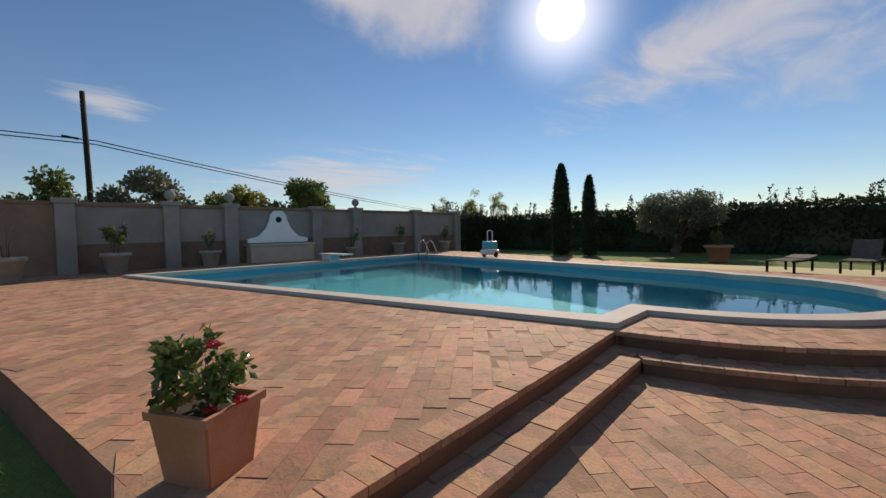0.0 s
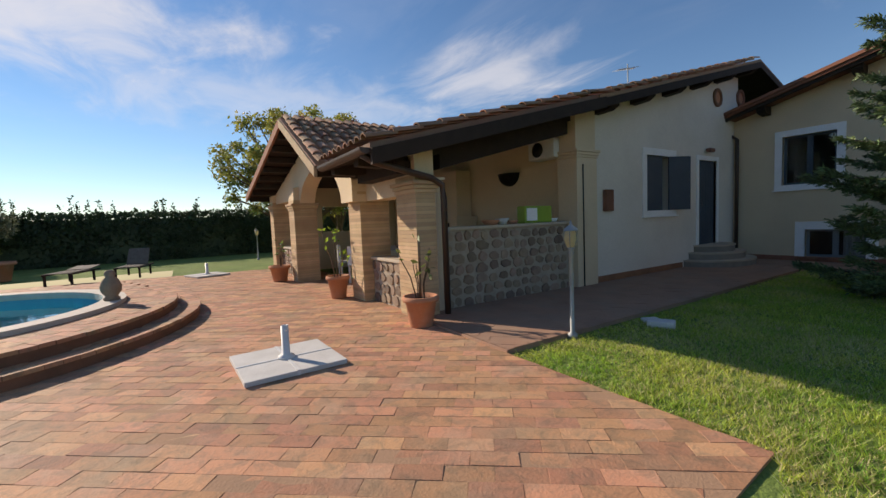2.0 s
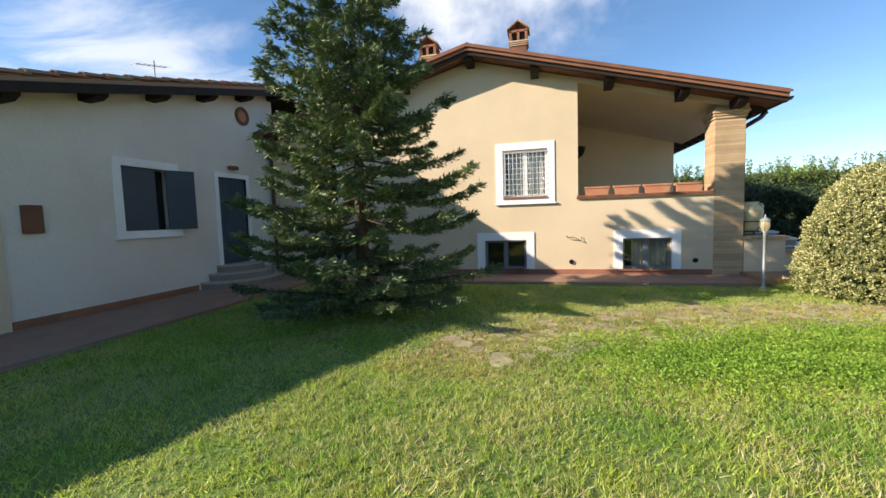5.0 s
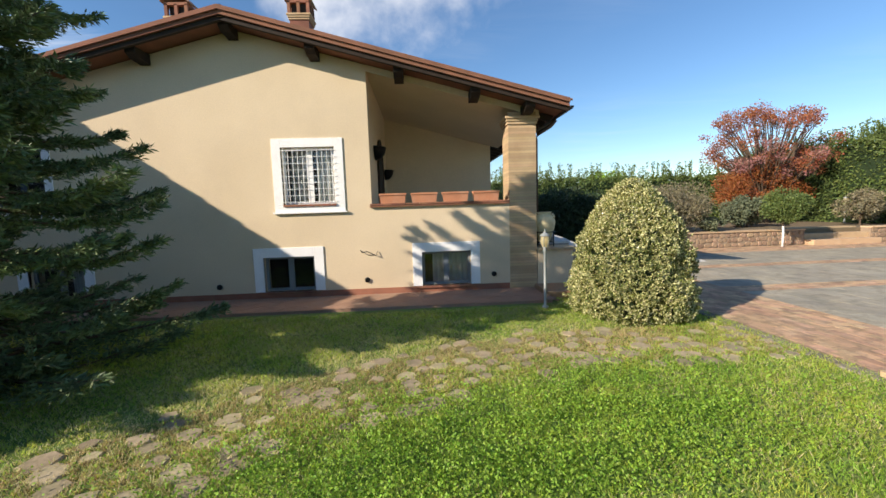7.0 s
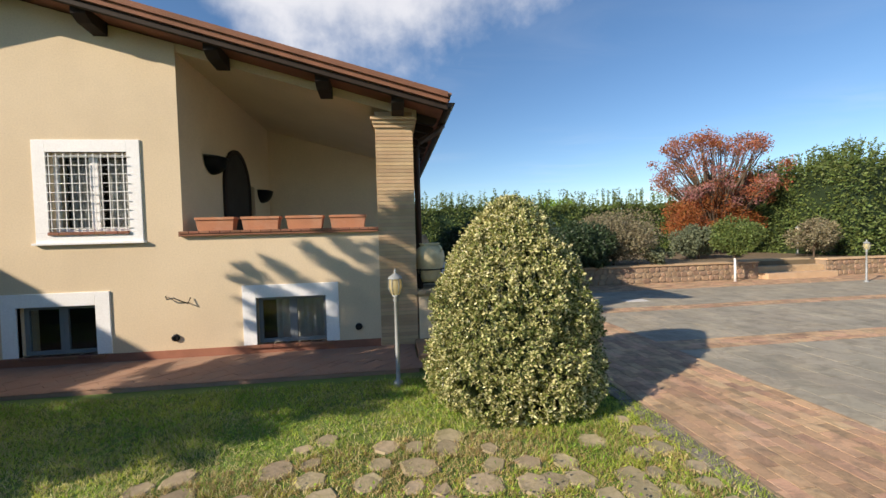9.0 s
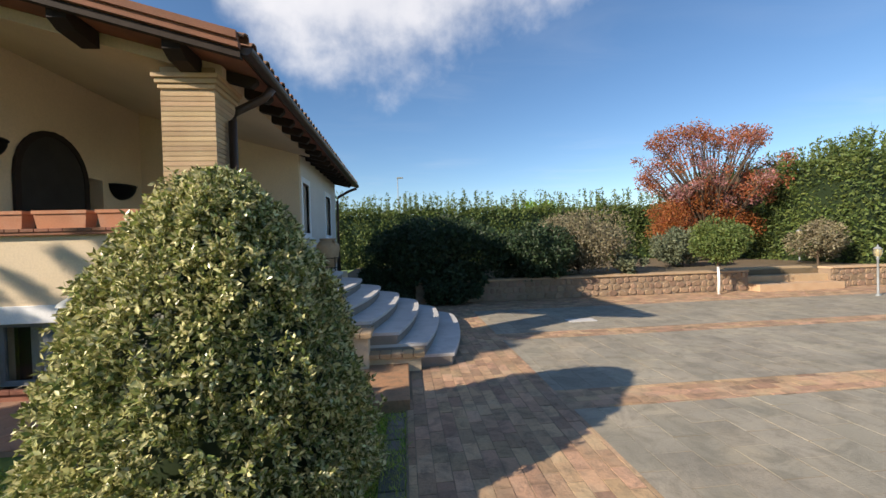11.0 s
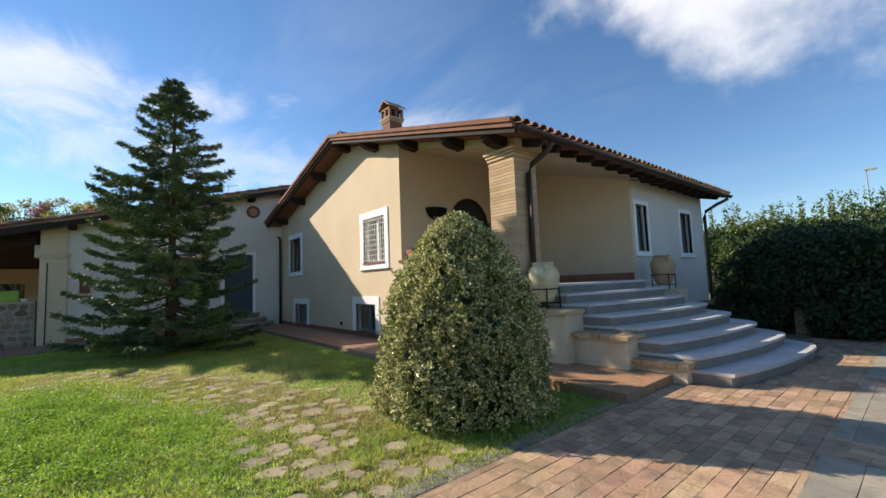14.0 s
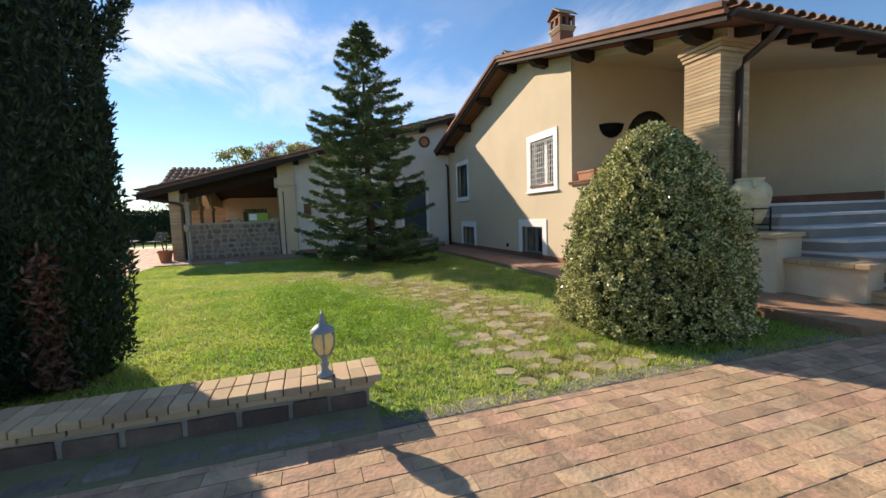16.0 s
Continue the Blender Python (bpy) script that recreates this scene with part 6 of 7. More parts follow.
def garden_lamp(x, y, z=0.0, h=1.2, label="grey post lamp with a glass lantern on the lawn"):
    l = thing("garden_lamp", label, "lamp", (x, y, z), group="garden lamps")
    bm = bmesh.new(); lathe(bm, [(0.0, -0.02), (0.06, -0.02), (0.055, 0.03), (0.025, 0.05), (0.022, h - .32), (0.035, h - .30), (0.02, h - .27), (0.05, h - .24), (0, h - .24)], 14); part("post", bm, LAMP_GREY, l)
    bm = bmesh.new(); lathe(bm, [(0.045, h - .24), (0.075, h - .15), (0.07, h - .08), (0.055, h - .05)], 10); part("glass", bm, LAMP_GLASS, l)
    bm = bmesh.new()
    for k in range(6):
        a = k * 1.0472
        tube(bm, [(rr * math.cos(a), rr * math.sin(a), h + zz) for rr, zz in ((0.05, -.24), (0.081, -.15), (0.077, -.08), (0.06, -.05))], 0.005, 5)
    part("cage", bm, LAMP_GREY, l)
    bm = bmesh.new(); lathe(bm, [(0.085, h - .055), (0.07, h - .03), (0.035, h - .005), (0.012, h + .01), (0.016, h + .03), (0.0, h + .07)], 14); part("lid", bm, LAMP_GREY, l)
    return l


LAMP_GREY = material("grey_lamp_paint", (0.34, 0.36, 0.36), (0.28, 0.30, 0.30), scale=8, rough=0.55, bump=0.1, metal=0.2)
LAMP_GLASS = leaf_material("frosted_lamp_glass", (0.85, 0.76, 0.48), (0.78, 0.68, 0.42), translucent=0.6, rough=0.25, spread=0.0)
garden_lamp(-4.36, -9.05, 0, 1.25)
garden_lamp(4.93, -1.62, 0.0, 1.28, "grey post lamp with a lantern beside the conical bush")
garden_lamp(-20.6, -9.9, 0, 1.3)
garden_lamp(18.8, 4.0, 0, 1.2, "post lamp at the far edge of the drive")
garden_lamp(21.0, 8.0, 0.6, 1.1, "post lamp among the shrubs")


def lantern(x, y, z):
    l = thing("wall_lantern", "grey cast lantern with amber panes on the wall cap", "lantern", (x, y, z))
    bm = bmesh.new(); lathe(bm, [(0, 0), (0.052, 0), (0.05, 0.015), (0.03, 0.03), (0.02, 0.05), (0.028, 0.075), (0.018, 0.095), (0.024, 0.12), (0.045, 0.135), (0.05, 0.145), (0, 0.145)], 16); part("base", bm, LAMP_GREY, l)
    bm = bmesh.new(); lathe(bm, [(0.04, 0.145), (0.066, 0.20), (0.07, 0.25), (0.058, 0.29)], 12); part("glass", bm, LAMP_GLASS, l, "amber frosted glass")
    for k in range(6):
        bm = bmesh.new(); a = k * 1.0472
        tube(bm, [(rr * math.cos(a), rr * math.sin(a), zz) for rr, zz in ((0.045, .145), (0.072, .20), (0.076, .25), (0.063, .292))], 0.0055, 6)
        part("rib", bm, LAMP_GREY, l)
    bm = bmesh.new(); lathe(bm, [(0.078, 0.288), (0.07, 0.305), (0.04, 0.33), (0.02, 0.34), (0.026, 0.352), (0.012, 0.37), (0.016, 0.385), (0.0, 0.425)], 16); part("lid", bm, LAMP_GREY, l)


# ---- low wall at the drive ----
WALL_Z = 0.24
low_wall = thing("wall_drive", "low dark stone wall with a cap of pale bricks", "wall", kind="structure")
bm = bmesh.new(); box(bm, 6.78, -12.5, -0.05, 7.0, -5.24, WALL_Z - 0.05); part("core", bm, RUBBLE_MORTAR, low_wall)
LAVA = material("dark_lava_stone", (0.25, 0.16, 0.115), (0.15, 0.10, 0.075), scale=6, rough=0.95, bump=0.7, fine=35, spread=0.35, bump_dist=0.02)
KERB = material("dark_kerb_stone", (0.27, 0.235, 0.195), (0.19, 0.165, 0.14), scale=6, rough=0.95, bump=0.8, fine=60, spread=0.25, mottle=(0.10, 0.11, 0.05), mottle_scale=14, mottle_amount=0.5)
MOSSY = material("mossy_earth", (0.24, 0.20, 0.13), (0.17, 0.18, 0.075), scale=5, rough=1.0, bump=0.8, fine=40, bump_dist=0.02)
rngw = random.Random(12)
y = -5.26
while y > -12:
    w = rngw.uniform(0.17, 0.27)
    bm = bmesh.new(); box(bm, 6.95, y - w, 0.0, 7.012 + rngw.uniform(0, .012), y, 0.0 + rngw.uniform(.105, .14), 0.012)
    for v in bm.verts:
        v.co += Vector((rngw.uniform(-.004, .006), rngw.uniform(-.004, .004), rngw.uniform(-.006, .006)))
    part("stone", bm, LAVA, low_wall)
    y -= w + rngw.uniform(.02, .035)
for r, (xa, xb) in enumerate(((6.71, 6.878), (6.884, 7.05))):
    y = -5.16
    while y > -12.4:
        bm = bmesh.new(); box(bm, xa, y - 0.092, WALL_Z - 0.045, xb, y, WALL_Z + rngw.uniform(-.003, .003), 0.006); part("brick", bm, BRICK, low_wall)
        y -= 0.098
y = -5.2
while y > -12.4:
    bm = bmesh.new(); box(bm, 6.97, y - 0.19, WALL_Z - 0.085, 7.03, y, WALL_Z - 0.05, 0.005); part("brick", bm, BRICK, low_wall)
    y -= 0.2
lantern(6.93, -5.50, WALL_Z)
kerb = thing("kerb_drive", "dark porous stone edging between lawn and drive", "edging", kind="structure")
y = -5.2
while y < -0.95:
    w = rngw.uniform(0.17, 0.29)
    bm = bmesh.new(); box(bm, 7.11 + rngw.uniform(-.02, .02), y, -0.05, 7.272, y + w - 0.012, -0.004 + rngw.uniform(-.004, .004), 0.006); part("stone", bm, KERB, kerb)
    y += w
foot = thing("ground_strip", "mossy earth strip with sunk stones at the wall's foot", "earth strip", kind="structure")
bm = bmesh.new(); prism(bm, [(6.99, -0.02), (7.30, -0.02), (7.30, 0.0), (7.16, 0.012), (6.99, 0.035)], -12.5, -5.2, "y"); part("earth", bm, MOSSY, foot)
y = -5.3
while y > -12.3:
    w = rngw.uniform(0.14, 0.30)
    bm = bmesh.new(); box(bm, 7.10 + rngw.uniform(-.03, .03), y - w, -0.02, 7.25 + rngw.uniform(-.03, .02), y, 0.016 + rngw.uniform(-.004, .012), 0.008); part("stone", bm, KERB, foot)
    y -= w + rngw.uniform(0.02, 0.12)

# ---- drive ----
TILE_ZONE = [(7.3, -14.0), (7.3, -0.8), (7.42, 0.30), (7.9, 0.5), (8.15, 1.4), (8.3, 3.0), (8.2, 4.2), (7.8, 5.6), (8.86, 5.6), (8.86, -14.0)]
DRIVE = [(7.28, -15.0), (7.28, -0.8), (7.3, 5.75), (24.0, 5.75), (24.0, -15.0)]
bm = bmesh.new(); prism(bm, DRIVE, -0.1, -0.003)
drive = tagged(part("road_drive", bm, DRIVE_BED), "drive of grey stone slabs with terracotta brick bands", "drive", kind="structure")
DRIVE_TILE = material("drive_tile", (0.55, 0.345, 0.205), (0.47, 0.30, 0.185), scale=1.2, rough=0.85, bump=0.6, fine=40, spread=0.24, stain=(0.42, 0.33, 0.22), stain_scale=2.2, stain_amount=0.8, mottle=(0.24, 0.17, 0.11), mottle_scale=6, mottle_amount=0.8)
BANDS = [[(8.86, -1.1), (24, -1.1), (24, -0.62), (8.86, -0.62)], [(8.86, 1.6), (24, 1.6), (24, 2.05), (8.86, 2.05)], [(8.86, -5.0), (24, -5.0), (24, -4.5), (8.86, -4.5)], [(8.86, 4.35), (24, 4.35), (24, 5.75), (8.86, 5.75)]]


def rect_edges(q):
    """The west, south and north borders of an upright rectangle, in turn round it."""
    return [(q[3], q[0]), (q[0], q[1]), (q[2], q[3])]


paving(drive, TILE_ZONE, 0.0, 0.122, 0.244, DRIVE_TILE, 90, gap=0.005, seed=2, near=(8.2, -4.0), keep=300, loose=True, clip=[((8.86, -14.0), (8.86, 5.6)), ((7.3, -0.9), (7.3, -14.0))], reach=0.2)
for b in BANDS:
    paving(drive, b, 0.0, 0.122, 0.244, DRIVE_TILE, 0, seed=4, near=(10, -2), keep=75, loose=True, clip=rect_edges(b), reach=0.14)
for k, q in enumerate(([(8.86, 2.05), (24, 2.05), (24, 4.35), (8.86, 4.35)], [(8.86, -0.62), (24, -0.62), (24, 1.6), (8.86, 1.6)], [(8.86, -4.5), (24, -4.5), (24, -1.1), (8.86, -1.1)], [(8.86, -14), (24, -14), (24, -5.0), (8.86, -5.0)])):
    paving(drive, q, 0.0, 0.32, 0.42, STONE_PAVE, 90, seed=5 + k, gap=0.006, jitter=0.0012, name="slab", near=(10, -2), keep=75, loose=True, clip=rect_edges(q), reach=0.3)
bm = bmesh.new(); box(bm, 10.45, 2.7, 0.0, 11.0, 2.98, 0.012, 0.004); tagged(part("drain_cover", bm, CONCRETE), "white drain cover in the drive", "drain cover")

# ---- retaining wall, beds and shrubs beyond the drive ----
MORTAR_BROWN = material("brown_mortar", (0.33, 0.245, 0.165), (0.27, 0.20, 0.14), scale=5, rough=1.0, bump=0.5)
BROWN_STONE = material("brown_tuff_stone", (0.37, 0.255, 0.165), (0.27, 0.185, 0.125), scale=4, rough=0.95, bump=0.6, fine=30, spread=0.22, bump_dist=0.02)
BED_EARTH = material("bed_earth", (0.20, 0.145, 0.09), (0.15, 0.12, 0.07), scale=2, rough=1.0, bump=0.7, fine=20, bump_dist=0.03)
ret = rubble_wall("wall_retaining", 7.6, 5.78, 17.0, 5.78, 0.58, 0.35, "brown rubble retaining wall with a brick cap", cap=BRICK, rows=3, seed=14, core=MORTAR_BROWN, stone=BROWN_STONE)
rubble_wall("wall_retaining", 19.6, 5.78, 26.0, 5.78, 0.58, 0.35, "brown rubble retaining wall beyond the garden steps", cap=BRICK, rows=3, seed=15, core=MORTAR_BROWN, stone=BROWN_STONE)
bm = bmesh.new(); box(bm, 5.2, 6.13, -0.05, 26, 16, 0.53); tagged(part("ground_bed", bm, BED_EARTH), "raised planting bed behind the retaining wall", "bed", kind="structure")
for k in range(3):
    bm = bmesh.new(); box(bm, 17.0, 5.4 + k * 0.45, -0.05, 19.6, 5.85 + k * 0.45, 0.19 * (k + 1), 0.01); tagged(part("garden_step", bm, BRICK), "tan brick garden step", "step", "garden steps")
shrub("dark_shrub", "dense dark green shrub in the house's shade", 8.2, 6.3, 0.1, 2.5, 1.35, 1.08, DARK_LEAF, 30000, 0.05, 31, 44)
shrub("dark_shrub", "dense dark green shrub spilling over the wall", 10.9, 6.35, 0.12, 1.9, 1.35, 0.98, DARK_LEAF, 24000, 0.05, 32, 38)
shrub("dark_shrub", "low dark green shrub at the foot of the bed", 6.9, 6.0, 0.0, 1.2, 0.6, 0.55, DARK_LEAF, 12000, 0.045, 52, 24)
shrub("dark_shrub", "low dark green shrub hanging over the wall end", 8.5, 5.62, 0.0, 1.2, 0.5, 0.42, DARK_LEAF, 12000, 0.045, 53, 26)
shrub("twiggy_shrub", "brown-green shrub with arching twigs over the wall", 12.5, 6.9, 0.42, 2.0, 1.5, 1.05, GREY_TWIG, 20000, 0.036, 33, 60)
shrub("silver_shrub", "silver-leaved shrub hanging over the wall", 13.7, 6.1, 0.5, 0.7, 0.5, 0.3, OLIVE_LEAF, 3000, 0.045, 34, 10)
shrub("green_shrub", "olive-green shrub in the bed", 16.9, 8.3, 0.5, 1.3, 1.0, 0.7, OLIVE_LEAF, 8000, 0.05, 35, 20)
shrub("brown_shrub", "bare brownish shrub in the bed", 20.8, 7.2, 0.5, 1.0, 0.9, 0.75, GREY_TWIG, 5000, 0.045, 36, 16)
def topiary(x, y):
    t = thing("topiary_tree", "small round-headed tree with a painted white trunk", "tree", (x, y, 0))
    bm = bmesh.new(); tube(bm, [(0, 0, -0.03), (0.01, 0, 0.4), (0, 0.01, 0.85)], 0.036, 10, True, 0.03); part("trunk", bm, WHITE, t, "white painted trunk")
    cl = scatter_clumps(0, 0, 1.42, 0.60, 0.60, 0.50, 46, 0.25, 37)
    limbs("limb_work", t, (0, 0, 0.8), (0, 0, 1.1), 0.035, [c[:3] for c in cl], BARK, 37)
    leafy("crown", t, cl, 15000, 0.036, GREEN_LEAF, 37, shell=0.3)


topiary(15.7, 5.30)
broad_tree("red_tree", "tree in red autumn leaf behind the drive", 20.1, 11.0, 2.0, 0.16, 4.4, 3.0, 2.5, 2.05, [RED_LEAF, PINK_LEAF, RED_LEAF], 17000, 0.05, 38, 110, 0.42)
ORANGE_LEAF = leaf_material("orange_leaf", (0.42, 0.15, 0.045), (0.30, 0.10, 0.035), translucent=0.4, spread=0.3)
shrub("orange_shrub", "orange-red leafed shrub under the tree", 19.4, 10.6, 0.9, 2.9, 1.2, 1.25, ORANGE_LEAF, 16000, 0.042, 39, 40)
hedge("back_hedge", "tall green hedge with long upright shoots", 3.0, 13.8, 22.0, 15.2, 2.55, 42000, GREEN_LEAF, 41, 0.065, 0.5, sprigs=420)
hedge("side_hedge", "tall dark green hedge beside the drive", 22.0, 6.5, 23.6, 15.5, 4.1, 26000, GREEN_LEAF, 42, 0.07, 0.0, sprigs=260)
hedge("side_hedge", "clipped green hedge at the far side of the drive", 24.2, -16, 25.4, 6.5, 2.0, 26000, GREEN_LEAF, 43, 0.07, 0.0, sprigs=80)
shrub("willow", "bright yellow-green willow behind the hedge", 9.0, 17.0, 0.0, 1.5, 1.3, 1.85, BRIGHT_LEAF, 6000, 0.07, 44, 18, category="tree")
shrub("willow", "bright green tree top behind the hedge", 15.0, 17.5, 0.0, 2.0, 1.4, 2.1, BRIGHT_LEAF, 7000, 0.07, 45, 20, category="tree")
lamp = thing("street_lamp", "thin grey street lamp far beyond the hedge", "street lamp", (6.9, 40, 0))
bm = bmesh.new(); tube(bm, [(0, 0, 0), (0, 0, 8.7)], 0.07, 8, True, 0.04); part("mast", bm, LAMP_GREY, lamp)
bm = bmesh.new(); box(bm, -0.1, -0.1, 8.7, 0.6, 0.1, 8.85, 0.03); part("head", bm, LAMP_GREY, lamp)

# ---- pool terrace things ----
def edge_bricks(parent, line, z, wide=0.17, each=0.15, deep=0.045, mat=COTTO):
    """Nosing bricks laid side by side along a step's edge."""
    pts = [Vector((x, y)) for x, y in line]
    rng = random.Random(2)
    carry = 0.0
    for a, b in zip(pts, pts[1:]):
        L = (b - a).length
        d = (b - a) / L
        n = Vector((-d.y, d.x))
        s = carry
        while s < L:
            p = a + d * (s + each / 2) + n * (-wide / 2 + 0.02)
            bm = bmesh.new(); box(bm, -each / 2 + .002, -wide / 2, -deep, each / 2 - .002, wide / 2, 0, 0.003)
            ob = part("nosing_brick", bm, mat, parent)
            ob.matrix_basis = pose(p.x, p.y, z + rng.uniform(-.002, .003), 0, 0, math.degrees(math.atan2(d.y, d.x)) + rng.uniform(-.6, .6))
            s += each
        carry = s - L


edge_bricks(deck, ([(-2.3, -15.69), (-6.16, -16.0)] + STEP1)[::-1], DECK + 0.003)
edge_bricks(low_step, ([(-2.4, -15.46), (-5.9, -15.66)] + STEP2)[::-1], 0.143)


def riser_strip(parent, line, z0, z1):
    """The face of a step under its nosing: dark brick that also carries the riser's shade as colour."""
    pts = [Vector((x, y)) for x, y in line]
    outer, inner = [], []
    for i, p in enumerate(pts):
        d = (pts[min(i + 1, len(pts) - 1)] - pts[max(i - 1, 0)]).normalized()
        n = Vector((-d.y, d.x))
        outer.append(p + n * 0.008); inner.append(p - n * 0.06)
    bm = bmesh.new(); prism(bm, [tuple(p) for p in outer + inner[::-1]], z0, z1)
    return part("riser", bm, COTTO_RISER, parent)


riser_strip(deck, ([(-2.3, -15.69), (-6.16, -16.0)] + STEP1)[::-1], 0.125, DECK - 0.043)
# deck side towards the lawn, its shade put into the dark brick colour
riser_strip(deck, [(-2.2, -15.69), (-2.3, -16.6), (-1.85, -19.2), (3.5, -31.5)], -0.02, DECK - 0.006)
riser_strip(low_step, ([(-2.4, -15.46), (-5.9, -15.66)] + STEP2)[::-1], -0.02, 0.098)


def umbrella_base(x, y, turn, z=0.0):
    u = thing("umbrella_base", "white concrete umbrella base of four slabs with a short pole", "umbrella base", (x, y, z), group="umbrella bases")
    u.matrix_basis = pose(x, y, z, 0, 0, turn)
    for a in (-1, 1):
        for b in (-1, 1):
            bm = bmesh.new(); box(bm, a * 0.235 - 0.225, b * 0.235 - 0.225, 0.004, a * 0.235 + 0.225, b * 0.235 + 0.225, 0.05, 0.008); part("slab", bm, CONCRETE, u)
    bm = bmesh.new(); box(bm, -0.46, -0.014, 0.004, 0.46, 0.014, 0.056); box(bm, -0.014, -0.46, 0.004, 0.014, 0.46, 0.056); part("cross_bar", bm, PLASTIC_WHITE, u)
    bm = bmesh.new(); lathe(bm, [(0, .05), (.085, .05), (.08, .075), (.04, .09), (.036, .38), (.030, .38), (.030, .12), (0, .12)], 18); part("pole", bm, PLASTIC_WHITE, u)
    bm = bmesh.new(); tube(bm, [(.03, 0, .34), (.075, 0, .34)], .012, 8); part("clamp", bm, PLASTIC_WHITE, u)
    return u


umbrella_base(-5.60, -11.88, 2)
umbrella_base(-15.3, -12.1, 20)


def rose_planter(x, y, z):
    p = thing("rose_planter", "square terracotta planter with a red rose bush", "planter", (x, y, z))
    bm = bmesh.new()
    def ring(w, zz):
        return [bm.verts.new((a * w, b * w, zz)) for a, b in ((-1, -1), (1, -1), (1, 1), (-1, 1))]
    rows = [ring(.165, 0), ring(.205, .37), ring(.22, .372), ring(.222, .42), ring(.19, .42), ring(.185, .37)]
    bm.faces.new(rows[0])
    for a, b in zip(rows, rows[1:]):
        for i in range(4):
            bm.faces.new((a[i], a[(i + 1) % 4], b[(i + 1) % 4], b[i]))
    bmesh.ops.bevel(bm, geom=[e for e in bm.edges if abs(e.verts[0].co.z - e.verts[1].co.z) > .2], offset=.012, segments=2, affect="EDGES")
    pot = part("pot", bm, TERRACOTTA, p)
    bm = bmesh.new(); box(bm, -.18, -.18, .33, .18, .18, .375); part("soil", bm, SOIL, p)
    cl = scatter_clumps(0, 0, .62, .22, .22, .2, 22, .085, 3)
    limbs("stems", p, (0, 0, .36), (0, 0, .5), .008, [c[:3] for c in cl], BARK, 3)
    leafy("foliage", p, cl, 640, .042, ROSE_LEAF, 5, 1.5, .2, .3)
    for q in ((.13, .2, .78), (.10, .12, .40), (.0, .24, .43)):
        bm = bmesh.new()
        for k in range(9):
            a = k * 2.4
            rr = .006 + .003 * k
            lathe(bm, [(0, 0), (.016, .008), (.02, .022), (.012, .03)], 7, Matrix.Translation((q[0] + math.cos(a) * rr, q[1] + math.sin(a) * rr, q[2])))
        part("rose", bm, ROSE, p, "red rose bloom")
    return p


planter = rose_planter(-2.62, -16.35, DECK)
planter.matrix_basis = pose(-2.60, -16.33, DECK, 0, 0, 28) @ Matrix.Scale(0.74, 4)


def round_pot(x, y, z, r=0.26, h=0.42, label="round terracotta pot with bare twigs", twigs=7, leaf=0, mat=TERRACOTTA, tall=0.8, leafmat=None, seed=1):
    p = thing("flower_pot", label, "flower pot", (x, y, z))
    bm = bmesh.new(); lathe(bm, [(0, 0), (r * .66, 0), (r * .70, .02), (r * .92, h * .82), (r * 1.06, h * .83), (r * 1.1, h * .9), (r * 1.06, h), (r * .92, h), (r * .88, h * .85), (0, h * .85)], 28); part("pot", bm, mat, p)
    bm = bmesh.new(); lathe(bm, [(0, h * .86), (r * .86, h * .86), (r * .86, h * .8)], 20); part("soil", bm, SOIL, p)
    rng = random.Random(seed)
    bm = bmesh.new(); ends = []
    for k in range(twigs):
        a = rng.uniform(0, 6.283); l = rng.uniform(.5, 1) * tall; s = rng.uniform(.15, .5)
        q = [(math.cos(a) * .05, math.sin(a) * .05, h * .85), (math.cos(a) * l * s * .4, math.sin(a) * l * s * .4, h + l * .35), (math.cos(a) * l * s * .8, math.sin(a) * l * s * .8, h + l * .7), (math.cos(a) * l * s, math.sin(a) * l * s, h + l)]
        tube(bm, q, .011, 5, True, .004); ends.append(q[-1]); ends.append(q[2])
    if twigs:
        part("stem", bm, BARK, p)
    if leaf:
        leafy("foliage", p, [(*e, .1, .1, .12) for e in ends], leaf, .05, leafmat or GREEN_LEAF, seed, 2.0, .1, .2)
    return p


round_pot(-5.92, -10.12, 0, .22, .40, "round terracotta pot with bare twigs beside the brick pier", 9, 20, seed=4)
round_pot(-8.75, -10.28, 0, .20, .42, "round pot with a tall broad-leaved plant by the pier", 3, 30, tall=.95, leafmat=BRIGHT_LEAF, seed=6)
round_pot(-12.15, -10.65, 0, .24, .40, "round terracotta pot with a slender plant by the pier", 3, 24, tall=.7, leafmat=GREEN_LEAF, seed=7)
round_pot(-19.6, -17.6, 0, .42, .62, "large terracotta pot with a shrub on the lawn edge", 8, 260, tall=.5, seed=9)


def stone_bird():
    f = thing("garden_ornament", "dark stone bird ornament on the pool coping", "ornament", (-9.4, -13.65, DECK + 0.06))
    bm = bmesh.new(); lathe(bm, [(0, 0), (.10, 0), (.11, .03), (.08, .06), (.13, .14), (.14, .22), (.10, .32), (.06, .36), (.075, .41), (.05, .46), (0, .47)], 18); part("body", bm, RUBBLE, f)


stone_bird()


